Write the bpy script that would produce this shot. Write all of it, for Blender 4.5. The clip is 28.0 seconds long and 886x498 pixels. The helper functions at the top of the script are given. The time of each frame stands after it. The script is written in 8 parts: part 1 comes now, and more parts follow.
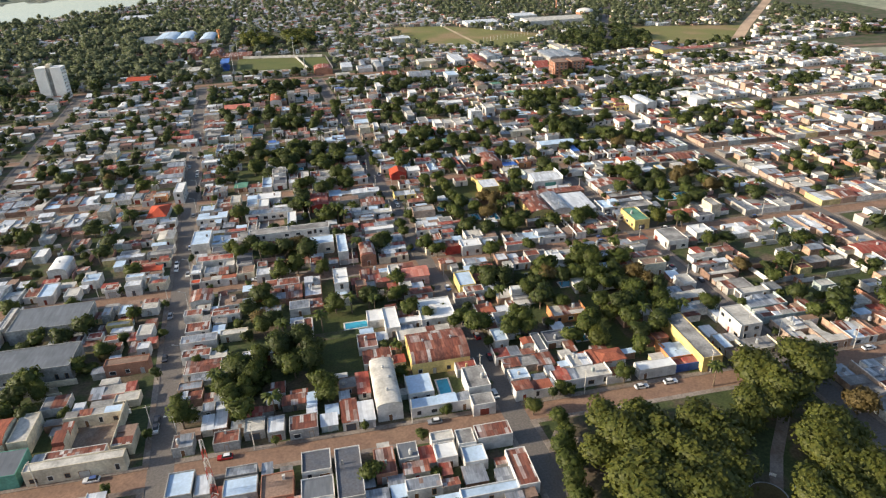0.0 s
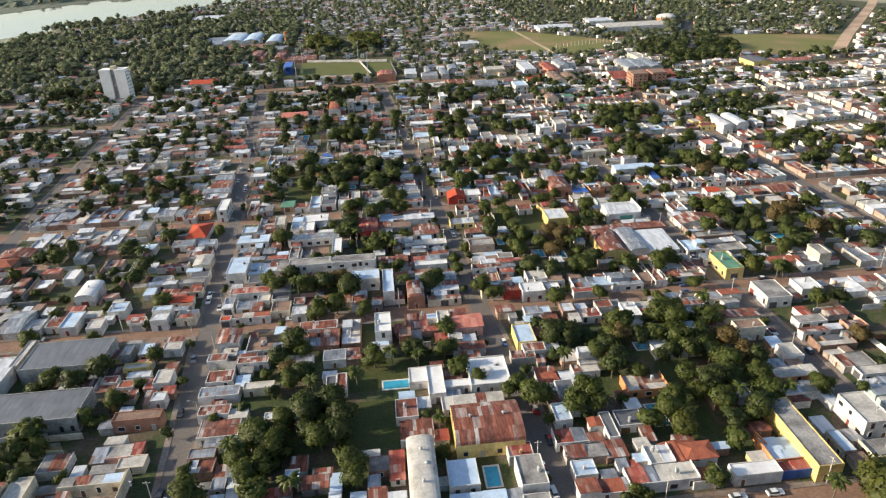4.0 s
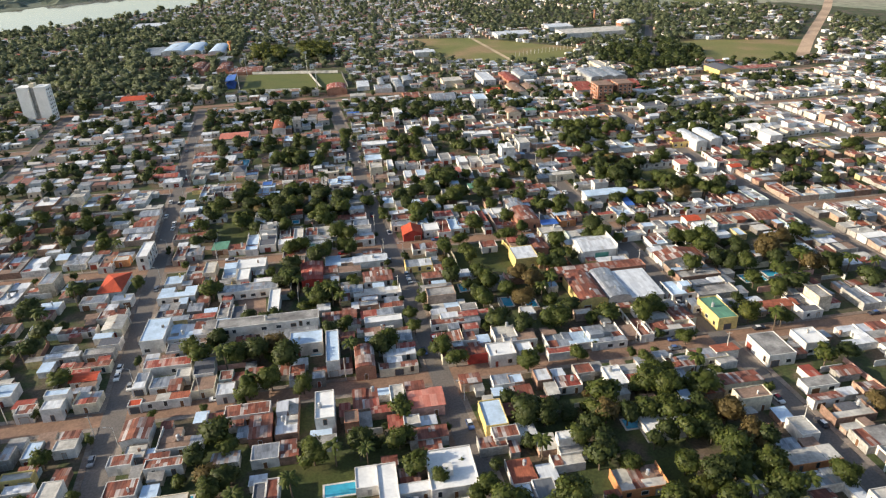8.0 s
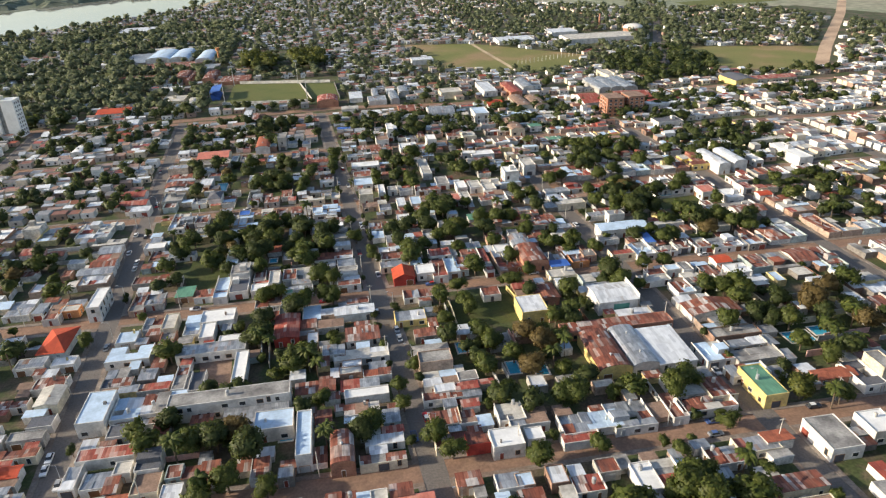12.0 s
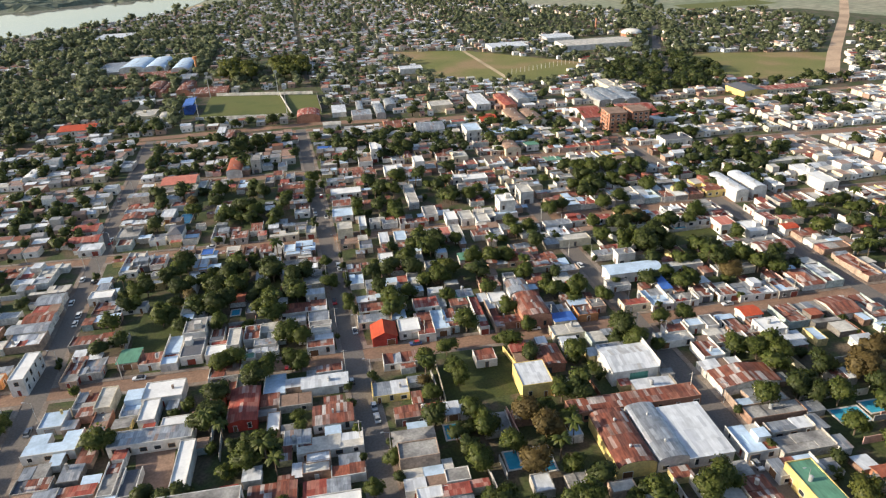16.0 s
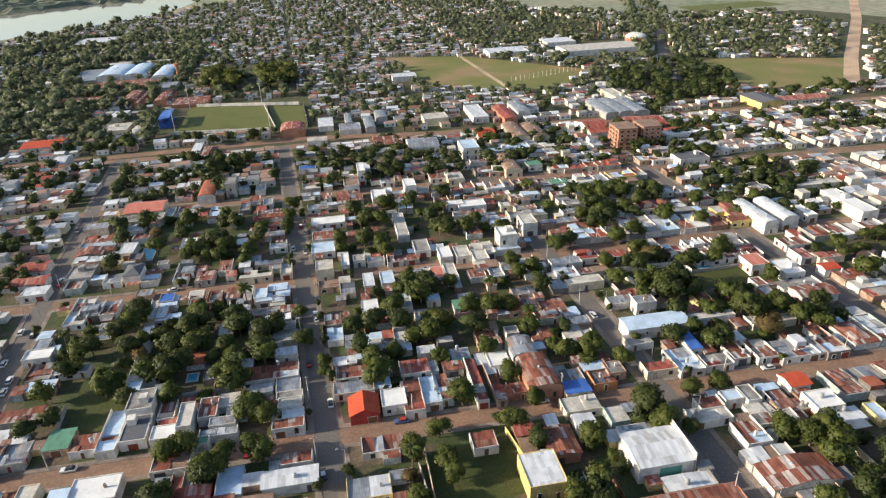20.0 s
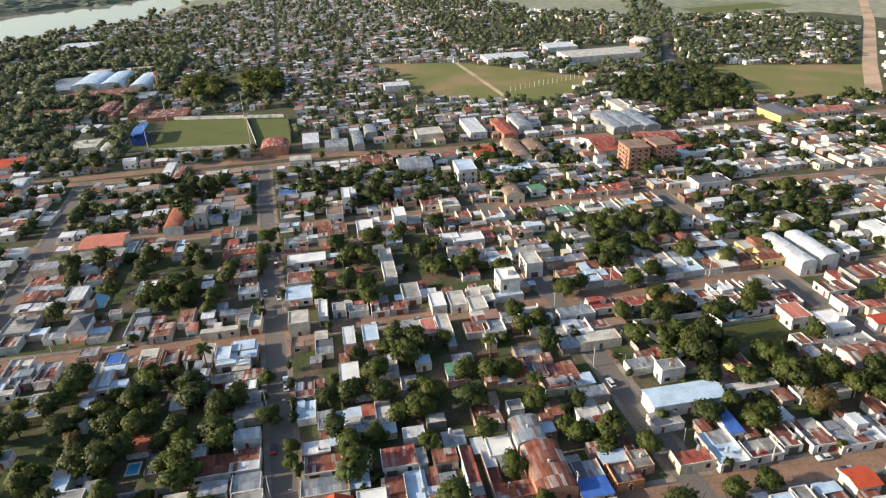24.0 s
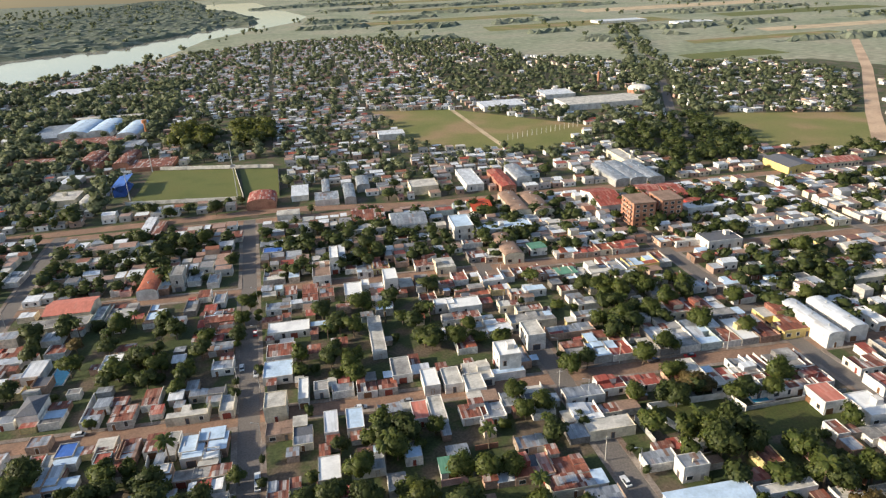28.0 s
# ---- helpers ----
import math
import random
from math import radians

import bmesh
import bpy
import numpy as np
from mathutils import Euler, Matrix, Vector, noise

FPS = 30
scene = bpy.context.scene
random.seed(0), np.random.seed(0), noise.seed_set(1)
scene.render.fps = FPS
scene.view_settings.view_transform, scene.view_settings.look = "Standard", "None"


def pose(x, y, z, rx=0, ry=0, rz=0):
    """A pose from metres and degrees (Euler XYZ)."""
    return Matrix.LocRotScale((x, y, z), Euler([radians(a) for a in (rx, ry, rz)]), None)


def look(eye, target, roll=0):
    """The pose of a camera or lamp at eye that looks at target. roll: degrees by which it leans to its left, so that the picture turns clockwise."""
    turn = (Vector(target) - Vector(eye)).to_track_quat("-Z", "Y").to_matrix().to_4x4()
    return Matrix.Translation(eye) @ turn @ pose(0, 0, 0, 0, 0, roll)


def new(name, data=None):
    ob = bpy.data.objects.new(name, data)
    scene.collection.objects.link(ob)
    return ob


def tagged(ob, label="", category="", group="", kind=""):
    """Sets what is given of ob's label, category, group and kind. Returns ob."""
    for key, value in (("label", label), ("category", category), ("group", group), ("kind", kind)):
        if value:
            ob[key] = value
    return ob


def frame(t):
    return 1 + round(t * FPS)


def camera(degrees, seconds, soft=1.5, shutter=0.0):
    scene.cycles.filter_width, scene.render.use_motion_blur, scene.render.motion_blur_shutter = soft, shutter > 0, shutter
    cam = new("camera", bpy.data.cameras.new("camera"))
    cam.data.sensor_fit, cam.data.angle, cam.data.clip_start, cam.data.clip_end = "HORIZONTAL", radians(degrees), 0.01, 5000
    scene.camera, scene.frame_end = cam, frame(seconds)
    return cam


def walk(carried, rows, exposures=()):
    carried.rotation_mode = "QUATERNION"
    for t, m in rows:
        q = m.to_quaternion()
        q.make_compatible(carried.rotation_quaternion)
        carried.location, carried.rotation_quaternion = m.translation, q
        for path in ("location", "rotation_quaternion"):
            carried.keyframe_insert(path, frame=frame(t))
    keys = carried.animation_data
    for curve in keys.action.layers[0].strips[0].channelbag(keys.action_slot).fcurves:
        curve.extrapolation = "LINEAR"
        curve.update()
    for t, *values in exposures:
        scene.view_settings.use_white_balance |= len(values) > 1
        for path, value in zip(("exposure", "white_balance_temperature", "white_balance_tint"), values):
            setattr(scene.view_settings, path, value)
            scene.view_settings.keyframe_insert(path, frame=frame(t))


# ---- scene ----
# ------------------------------------------------------------------ camera
cam = camera(67.79, 28.0, soft=1.25)
ROWS = (
    (0, -31.28, -120.10, 130.78, -13.39, -26.48, 2.10),
    (0.5, -30.05, -115.98, 130.68, -13.23, -26.51, 2.16),
    (1, -28.81, -111.84, 130.57, -7.71, -26.36, 2.21),
    (1.5, -27.54, -107.65, 130.49, -7.57, -26.34, 2.18),
    (2, -26.28, -103.36, 130.43, -7.52, -26.35, 2.17),
    (2.5, -25.03, -98.93, 130.41, -7.52, -26.31, 2.16),
    (3, -23.80, -94.34, 130.43, -7.50, -26.31, 2.17),
    (3.5, -22.60, -89.59, 130.49, -7.47, -26.27, 2.20),
    (5.5, -17.85, -69.99, 130.81, -7.22, -26.21, 2.20),
    (6, -16.65, -65.04, 130.87, -7.21, -26.18, 2.21),
    (6.5, -15.43, -60.07, 130.90, -7.24, -26.15, 2.18),
    (7, -14.19, -55.08, 130.91, -11.01, -26.24, 2.16),
    (7.5, -12.94, -50.07, 130.89, -11.02, -26.20, 2.14),
    (8, -11.67, -45.03, 130.86, -11.00, -26.18, 2.14),
    (8.5, -10.38, -39.99, 130.84, -10.88, -26.17, 2.14),
    (9, -9.10, -34.96, 130.83, -10.91, -26.15, 2.15),
    (9.5, -7.84, -29.96, 130.83, -10.95, -26.15, 2.21),
    (10, -6.57, -24.98, 130.85, -10.97, -26.14, 2.21),
    (10.5, -5.30, -20.01, 130.87, -11.02, -26.15, 2.18),
    (11, -4.00, -15.02, 130.91, -11.09, -26.13, 2.12),
    (11.5, -2.70, -10.01, 130.96, -11.11, -26.14, 2.14),
    (12, -1.37, -5.00, 131.03, -10.97, -26.14, 2.17),
    (12.5, 0.00, -0.00, 131.11, -11.00, -26.12, 2.15),
    (14.5, 5.59, 19.94, 131.41, -10.69, -26.11, 2.20),
    (15, 6.99, 24.86, 131.48, -10.73, -26.10, 2.20),
    (15.5, 8.38, 29.75, 131.55, -11.56, -26.12, 2.24),
    (16, 9.76, 34.62, 131.60, -11.58, -26.12, 2.29),
    (16.5, 11.13, 39.48, 131.63, -11.58, -26.13, 2.33),
    (17, 12.50, 44.34, 131.64, -11.59, -26.12, 2.37),
    (17.5, 13.88, 49.22, 131.63, -11.62, -26.13, 2.39),
    (18, 15.25, 54.12, 131.61, -11.64, -26.15, 2.39),
    (18.5, 16.63, 59.04, 131.58, -11.66, -26.15, 2.38),
    (19, 18.00, 63.98, 131.54, -11.68, -26.18, 2.37),
    (19.5, 19.38, 68.93, 131.51, -11.74, -26.18, 2.35),
    (20, 20.78, 73.88, 131.49, -11.76, -26.18, 2.36),
    (20.5, 22.20, 78.82, 131.48, -11.77, -26.17, 2.37),
    (21, 23.63, 83.73, 131.49, -11.79, -26.18, 2.35),
    (21.5, 25.07, 88.61, 131.52, -11.84, -26.19, 2.37),
    (23.5, 30.65, 107.90, 131.65, -11.93, -26.22, 2.46),
    (24, 32.03, 112.68, 131.68, -11.92, -26.24, 2.49),
    (24.5, 33.41, 117.43, 131.72, -11.94, -26.25, 2.54),
    (25, 34.79, 122.17, 131.76, -11.96, -26.25, 2.58),
    (25.5, 35.99, 126.05, 131.62, -11.93, -27.77, 2.63),
    (26, 36.97, 129.31, 131.56, -11.78, -36.41, 2.67),
    (26.5, 37.76, 132.06, 131.78, -11.76, -39.68, 2.64),
    (27, 38.33, 134.09, 132.07, -12.05, -34.12, 2.55),
    (27.5, 38.58, 135.22, 132.29, -12.29, -28.27, 2.46),
    (28, 38.79, 135.79, 132.41, -12.35, -22.81, 2.38),
)
walk(cam, [(t, pose(x, y, z, 90 + pitch, 0, yaw) @ pose(0, 0, 0, 0, 0, -roll)) for t, x, y, z, yaw, pitch, roll in ROWS])

# ------------------------------------------------------------------ sky and sun
SUN_ELEVATION, SUN_AHEAD = 20.0, 3.0      # degrees above the horizon; degrees from the west (-x) towards +y
world = bpy.data.worlds.new("sky")
scene.world = world
world.use_nodes = True
wn = world.node_tree.nodes
sky = wn.new("ShaderNodeTexSky")
sky.sky_type, sky.sun_disc = "NISHITA", False
sky.sun_elevation = radians(SUN_ELEVATION)
sky.sun_rotation = radians(-90 + SUN_AHEAD)
sky.air_density, sky.dust_density = 1.0, 1.6
wn["Background"].inputs["Strength"].default_value = 0.132
world.node_tree.links.new(sky.outputs[0], wn["Background"].inputs["Color"])
sun_data = bpy.data.lights.new("sun", "SUN")
sun_data.energy, sun_data.angle, sun_data.color = 5.0, radians(0.6), (1.0, 0.88, 0.69)
sun = new("sun", sun_data)
sa, se = radians(SUN_AHEAD), radians(SUN_ELEVATION)
SUN_TO = Vector((-math.cos(sa) * math.cos(se), math.sin(sa) * math.cos(se), math.sin(se)))
sun.matrix_world = look(SUN_TO * 300, (0, 0, 0))
scene.view_settings.exposure = 0.62

# ------------------------------------------------------------------ materials
def mat(name, stops, rough=0.85, scale=0.5, fine=6.0, vary=0.25, bump=0.15, source="noise", metal=0.0, grime=0.25, spec=0.3, leafy=0.0):
    """A surface whose colour runs over the stops. source: noise (over the surface), object (one pick per object), island (one pick per
    loose piece). Two noises add wear at large and at fine size; grime darkens patches."""
    m = bpy.data.materials.new(name)
    m.use_nodes = True
    n, l = m.node_tree.nodes, m.node_tree.links
    b = n["Principled BSDF"]
    b.inputs["Roughness"].default_value, b.inputs["Metallic"].default_value = rough, metal
    b.inputs["Specular IOR Level"].default_value = spec
    geo = n.new("ShaderNodeNewGeometry")
    big, small = n.new("ShaderNodeTexNoise"), n.new("ShaderNodeTexNoise")
    for tex, s, det in ((big, scale, 4), (small, fine, 3)):
        tex.inputs["Scale"].default_value, tex.inputs["Detail"].default_value = s, det
        l.new(geo.outputs["Position"], tex.inputs["Vector"])
    ramp = n.new("ShaderNodeValToRGB")
    e = ramp.color_ramp.elements
    while len(e) < len(stops):
        e.new(0.5)
    for el, (p, c) in zip(e, stops):
        el.position, el.color = p, (*c, 1)
    if source == "noise":
        l.new(big.outputs["Fac"], ramp.inputs["Fac"])
    elif source == "object":
        info = n.new("ShaderNodeObjectInfo")
        l.new(info.outputs["Random"], ramp.inputs["Fac"])
        ramp.color_ramp.interpolation = "CONSTANT"
    elif source == "sheet":      # one pick per roofing sheet, about 1.05 m by 4.5 m
        local, cell, low, white = n.new("ShaderNodeTexCoord"), n.new("ShaderNodeVectorMath"), n.new("ShaderNodeVectorMath"), n.new("ShaderNodeTexWhiteNoise")
        cell.operation, low.operation = "MULTIPLY", "FLOOR"
        cell.inputs[1].default_value = (1 / 1.05, 1 / 4.5, 0)
        info, shift = n.new("ShaderNodeObjectInfo"), n.new("ShaderNodeVectorMath")
        l.new(local.outputs["Object"], cell.inputs[0]), l.new(cell.outputs[0], low.inputs[0])
        l.new(low.outputs[0], shift.inputs[0]), l.new(info.outputs["Random"], shift.inputs[1])
        l.new(shift.outputs[0], white.inputs["Vector"])
        mixed = n.new("ShaderNodeMath")
        mixed.operation = "MULTIPLY_ADD"
        mixed.inputs[1].default_value = 0.78
        half = n.new("ShaderNodeMath")
        half.operation = "MULTIPLY"
        half.inputs[1].default_value = 0.22
        l.new(info.outputs["Random"], half.inputs[0])
        l.new(white.outputs["Value"], mixed.inputs[0]), l.new(half.outputs[0], mixed.inputs[2])
        l.new(mixed.outputs[0], ramp.inputs["Fac"])
    else:
        l.new(geo.outputs["Random Per Island"], ramp.inputs["Fac"])
        if source == "pick":
            ramp.color_ramp.interpolation = "CONSTANT"
    wear = n.new("ShaderNodeMapRange")
    wear.inputs["From Min"].default_value, wear.inputs["From Max"].default_value = 0.3, 0.7
    wear.inputs["To Min"].default_value, wear.inputs["To Max"].default_value = 1 - vary, 1 + vary * 0.5
    l.new(small.outputs["Fac"], wear.inputs["Value"])
    dirt = n.new("ShaderNodeMapRange")
    dirt.inputs["From Min"].default_value, dirt.inputs["From Max"].default_value = 0.45, 0.7
    dirt.inputs["To Min"].default_value, dirt.inputs["To Max"].default_value = 1.0, 1 - grime
    l.new(big.outputs["Fac"], dirt.inputs["Value"])
    mul, mul2 = n.new("ShaderNodeMath"), n.new("ShaderNodeVectorMath")
    mul.operation, mul2.operation = "MULTIPLY", "SCALE"
    l.new(wear.outputs[0], mul.inputs[0]), l.new(dirt.outputs[0], mul.inputs[1])
    l.new(ramp.outputs["Color"], mul2.inputs[0]), l.new(mul.outputs[0], mul2.inputs["Scale"])
    l.new(mul2.outputs[0], b.inputs["Base Color"])
    if source == "sheet":        # streaks run down the sheets
        coord, stretch = n.new("ShaderNodeTexCoord"), n.new("ShaderNodeVectorMath")
        stretch.operation = "MULTIPLY"
        stretch.inputs[1].default_value = (1.0, 0.14, 1.0)
        l.new(coord.outputs["Object"], stretch.inputs[0])
        l.new(stretch.outputs[0], small.inputs["Vector"])
    if leafy:                    # thin leaves let light through
        thin, both = n.new("ShaderNodeBsdfTranslucent"), n.new("ShaderNodeMixShader")
        both.inputs[0].default_value = leafy
        l.new(mul2.outputs[0], thin.inputs["Color"])
        l.new(b.outputs[0], both.inputs[1]), l.new(thin.outputs[0], both.inputs[2])
        l.new(both.outputs[0], n["Material Output"].inputs["Surface"])
    if bump:
        bp = n.new("ShaderNodeBump")
        bp.inputs["Strength"].default_value, bp.inputs["Distance"].default_value = bump, 0.1
        l.new(small.outputs["Fac"], bp.inputs["Height"])
        l.new(bp.outputs[0], b.inputs["Normal"])
    return m


WHITE = (0.70, 0.67, 0.62)
WALL = mat("plaster_mixed", [(0, WHITE), (0.24, (0.42, 0.39, 0.35)), (0.34, (0.62, 0.53, 0.41)), (0.40, (0.22, 0.20, 0.18)), (0.52, (0.29, 0.18, 0.13)), (0.64, (0.42, 0.31, 0.24)),
                             (0.75, (0.66, 0.62, 0.56)), (0.85, (0.48, 0.31, 0.22)), (0.91, (0.42, 0.48, 0.46)), (0.96, (0.62, 0.50, 0.24))], source="object", scale=0.25, fine=1.2, vary=0.35, grime=0.4)
WALLS = {
    "": WALL,
    "white": mat("white_plaster", [(0.3, (0.73, 0.70, 0.66)), (0.7, (0.54, 0.51, 0.47))], scale=0.3, fine=1.5, vary=0.15, grime=0.2),
    "cream": mat("cream_plaster", [(0.3, (0.70, 0.63, 0.48)), (0.7, (0.58, 0.50, 0.38))], scale=0.3, fine=1.5, vary=0.2),
    "yellow": mat("yellow_plaster", [(0.3, (0.75, 0.58, 0.22)), (0.7, (0.62, 0.46, 0.18))], scale=0.3, fine=1.5, vary=0.2),
    "grey": mat("grey_render", [(0.3, (0.42, 0.41, 0.39)), (0.7, (0.31, 0.30, 0.28))], scale=0.3, fine=1.5, vary=0.3),
    "brick": mat("brick_wall", [(0.3, (0.46, 0.23, 0.15)), (0.7, (0.36, 0.17, 0.11))], scale=0.3, fine=3.0, vary=0.3),
    "pink": mat("pink_plaster", [(0.3, (0.68, 0.42, 0.36)), (0.7, (0.58, 0.33, 0.28))], scale=0.3, fine=1.5, vary=0.2),
    "red": mat("red_paint", [(0.3, (0.45, 0.06, 0.04)), (0.7, (0.36, 0.05, 0.04))], scale=0.3, fine=1.5, vary=0.2),
    "blue": mat("blue_paint", [(0.3, (0.06, 0.13, 0.42)), (0.7, (0.05, 0.11, 0.33))], scale=0.3, fine=1.5, vary=0.2),
    "green": mat("green_paint", [(0.3, (0.14, 0.36, 0.28)), (0.7, (0.11, 0.28, 0.22))], scale=0.3, fine=1.5, vary=0.2),
    "orange": mat("orange_plaster", [(0.3, (0.66, 0.30, 0.12)), (0.7, (0.52, 0.22, 0.10))], scale=0.3, fine=1.5, vary=0.2),
    "dark": mat("dark_render", [(0.3, (0.14, 0.13, 0.13)), (0.7, (0.09, 0.09, 0.09))], scale=0.3, fine=1.5, vary=0.2),
}
ROOFS = {
    "zinc": mat("zinc_sheets", [(0, (0.22, 0.235, 0.26)), (0.35, (0.40, 0.42, 0.45)), (0.6, (0.28, 0.29, 0.31)), (0.8, (0.54, 0.56, 0.59)), (0.9, (0.36, 0.25, 0.20)), (1, (0.30, 0.17, 0.12))], source="sheet", rough=0.42, metal=0.4, scale=0.4, fine=3, vary=0.25, grime=0.3),
    "white": mat("white_sheets", [(0, (0.70, 0.72, 0.75)), (0.5, (0.60, 0.62, 0.65)), (0.85, (0.48, 0.50, 0.54)), (1, (0.44, 0.42, 0.40))], source="sheet", rough=0.5, scale=0.3, fine=2, vary=0.12, grime=0.2),
    "rust": mat("rusted_sheets", [(0, (0.13, 0.055, 0.042)), (0.2, (0.26, 0.082, 0.052)), (0.42, (0.17, 0.070, 0.055)), (0.55, (0.33, 0.125, 0.080)), (0.66, (0.27, 0.155, 0.125)), (0.8, (0.52, 0.49, 0.47)), (0.87, (0.23, 0.080, 0.055)), (1, (0.15, 0.062, 0.048))], source="sheet", scale=0.35, fine=1.8, vary=0.45, grime=0.35),
    "red": mat("red_sheets", [(0, (0.37, 0.085, 0.06)), (0.45, (0.27, 0.065, 0.05)), (0.75, (0.40, 0.16, 0.12)), (0.9, (0.48, 0.33, 0.29)), (1, (0.34, 0.09, 0.07))], source="sheet", scale=0.4, fine=2.5, vary=0.3),
    "tile": mat("red_roof_tiles", [(0, (0.38, 0.120, 0.068)), (1, (0.29, 0.090, 0.055))], source="sheet", scale=0.5, fine=4, vary=0.3),
    "flat": mat("grey_roof_screed", [(0.3, (0.40, 0.385, 0.36)), (0.5, (0.28, 0.27, 0.26)), (0.7, (0.19, 0.18, 0.175))], scale=0.18, fine=1.5, vary=0.25, grime=0.3),
    "pale": mat("pale_roof_screed", [(0.3, (0.58, 0.55, 0.50)), (0.7, (0.44, 0.42, 0.38))], scale=0.2, fine=1.2, vary=0.2, grime=0.3),
    "bright": mat("white_roof_membrane", [(0.3, (0.76, 0.76, 0.75)), (0.7, (0.68, 0.68, 0.68))], scale=0.2, fine=1.2, vary=0.08, grime=0.1),
    "sky": mat("bluish_roof_membrane", [(0.3, (0.50, 0.62, 0.76)), (0.7, (0.42, 0.54, 0.68))], scale=0.2, fine=1.2, vary=0.12, grime=0.2),
    "blue": mat("blue_sheets", [(0, (0.06, 0.16, 0.50)), (1, (0.05, 0.13, 0.42))], source="sheet", rough=0.5, scale=0.3, fine=2, vary=0.15),
    "green": mat("green_sheets", [(0, (0.13, 0.30, 0.20)), (1, (0.11, 0.25, 0.17))], source="sheet", rough=0.6, scale=0.3, fine=2, vary=0.2),
    "dark": mat("dark_roof_felt", [(0.3, (0.09, 0.10, 0.125)), (0.7, (0.15, 0.15, 0.165))], scale=0.3, fine=2, vary=0.25),
    "slate": mat("slate_grey_sheets", [(0, (0.155, 0.165, 0.18)), (0.5, (0.175, 0.185, 0.20)), (1, (0.195, 0.205, 0.22))], source="sheet", rough=0.5, metal=0.2, scale=0.15, fine=1.5, vary=0.15, grime=0.2),
    "coral": mat("faded_coral_sheets", [(0, (0.56, 0.20, 0.15)), (0.6, (0.50, 0.17, 0.125)), (1, (0.60, 0.27, 0.21))], source="sheet", scale=0.3, fine=2, vary=0.15, grime=0.2),
    "scarlet": mat("bright_red_sheets", [(0, (0.52, 0.085, 0.035)), (1, (0.43, 0.070, 0.035))], source="sheet", scale=0.3, fine=2, vary=0.15, grime=0.2),
    "brown": mat("brown_roof_screed", [(0.3, (0.30, 0.20, 0.15)), (0.7, (0.24, 0.16, 0.12))], scale=0.2, fine=1.5, vary=0.25),
}
FAR_ROOF = mat("far_roofs_mixed", [(0, (0.78, 0.79, 0.80)), (0.18, (0.48, 0.50, 0.53)), (0.34, (0.34, 0.33, 0.33)), (0.46, (0.40, 0.26, 0.20)), (0.68, (0.30, 0.13, 0.08)),
                                   (0.78, (0.60, 0.56, 0.50)), (0.88, (0.40, 0.10, 0.06)), (0.92, (0.20, 0.19, 0.19))], source="pick", rough=0.45, metal=0.15, scale=0.1, fine=1, vary=0.25)
FAR_WALL = mat("far_walls_mixed", [(0, (0.78, 0.76, 0.72)), (0.28, (0.50, 0.47, 0.43)), (0.55, (0.68, 0.58, 0.44)), (0.80, (0.38, 0.26, 0.20))], source="pick", scale=0.1, fine=1, vary=0.2)
# Wall white raised so the tower's shaded faces look brightly lit.
RAISED_WHITE = mat("raised_white_paint", [(0.3, (0.82, 0.81, 0.79)), (0.7, (0.76, 0.75, 0.73))], scale=0.2, fine=1.0, vary=0.06, grime=0.08)
GLASS_DARK = mat("dark_window_glass", [(0.3, (0.03, 0.035, 0.04)), (0.7, (0.05, 0.055, 0.06))], rough=0.15, bump=0, vary=0.1, spec=0.5)
FRAME = mat("painted_frames", [(0, (0.75, 0.74, 0.70)), (0.4, (0.30, 0.18, 0.10)), (0.7, (0.55, 0.55, 0.55))], source="object", vary=0.1, bump=0)
DOOR = mat("painted_doors", [(0, (0.20, 0.10, 0.05)), (0.4, (0.10, 0.10, 0.11)), (0.6, (0.45, 0.44, 0.42)), (0.8, (0.25, 0.06, 0.04))], source="object", vary=0.15, bump=0)
ASPHALT = mat("worn_asphalt", [(0.3, (0.140, 0.125, 0.115)), (0.6, (0.18, 0.158, 0.142)), (0.8, (0.23, 0.188, 0.160))], scale=0.12, fine=1.6, vary=0.25, grime=0.2)
DIRT = mat("red_dirt_road", [(0.3, (0.31, 0.188, 0.128)), (0.5, (0.23, 0.142, 0.100)), (0.72, (0.36, 0.228, 0.155))], scale=0.10, fine=1.2, vary=0.25, grime=0.2)
PAVE = mat("concrete_paving", [(0.3, (0.30, 0.255, 0.22)), (0.5, (0.23, 0.19, 0.16)), (0.7, (0.26, 0.175, 0.13))], scale=0.15, fine=1.5, vary=0.3)
YARD = mat("yard_ground", [(0.3, (0.045, 0.064, 0.022)), (0.47, (0.066, 0.082, 0.030)), (0.55, (0.115, 0.095, 0.060)), (0.66, (0.17, 0.125, 0.09)), (0.8, (0.23, 0.20, 0.17))], scale=0.09, fine=1.2, vary=0.4)
GRASS = mat("mown_grass", [(0.3, (0.100, 0.118, 0.030)), (0.7, (0.150, 0.155, 0.044))], scale=0.05, fine=1.5, vary=0.25, grime=0.15)
# Darker copy of GRASS: the gardens' shade is put into the colour.
LAWN = mat("shaded_garden_lawn", [(0.3, (0.046, 0.060, 0.016)), (0.5, (0.062, 0.076, 0.020)), (0.72, (0.095, 0.090, 0.032))], scale=0.12, fine=1.5, vary=0.35, grime=0.2)
PITCH = mat("dry_meadow", [(0.35, (0.15, 0.16, 0.045)), (0.52, (0.21, 0.19, 0.065)), (0.66, (0.36, 0.25, 0.13))], scale=0.018, fine=0.8, vary=0.3)
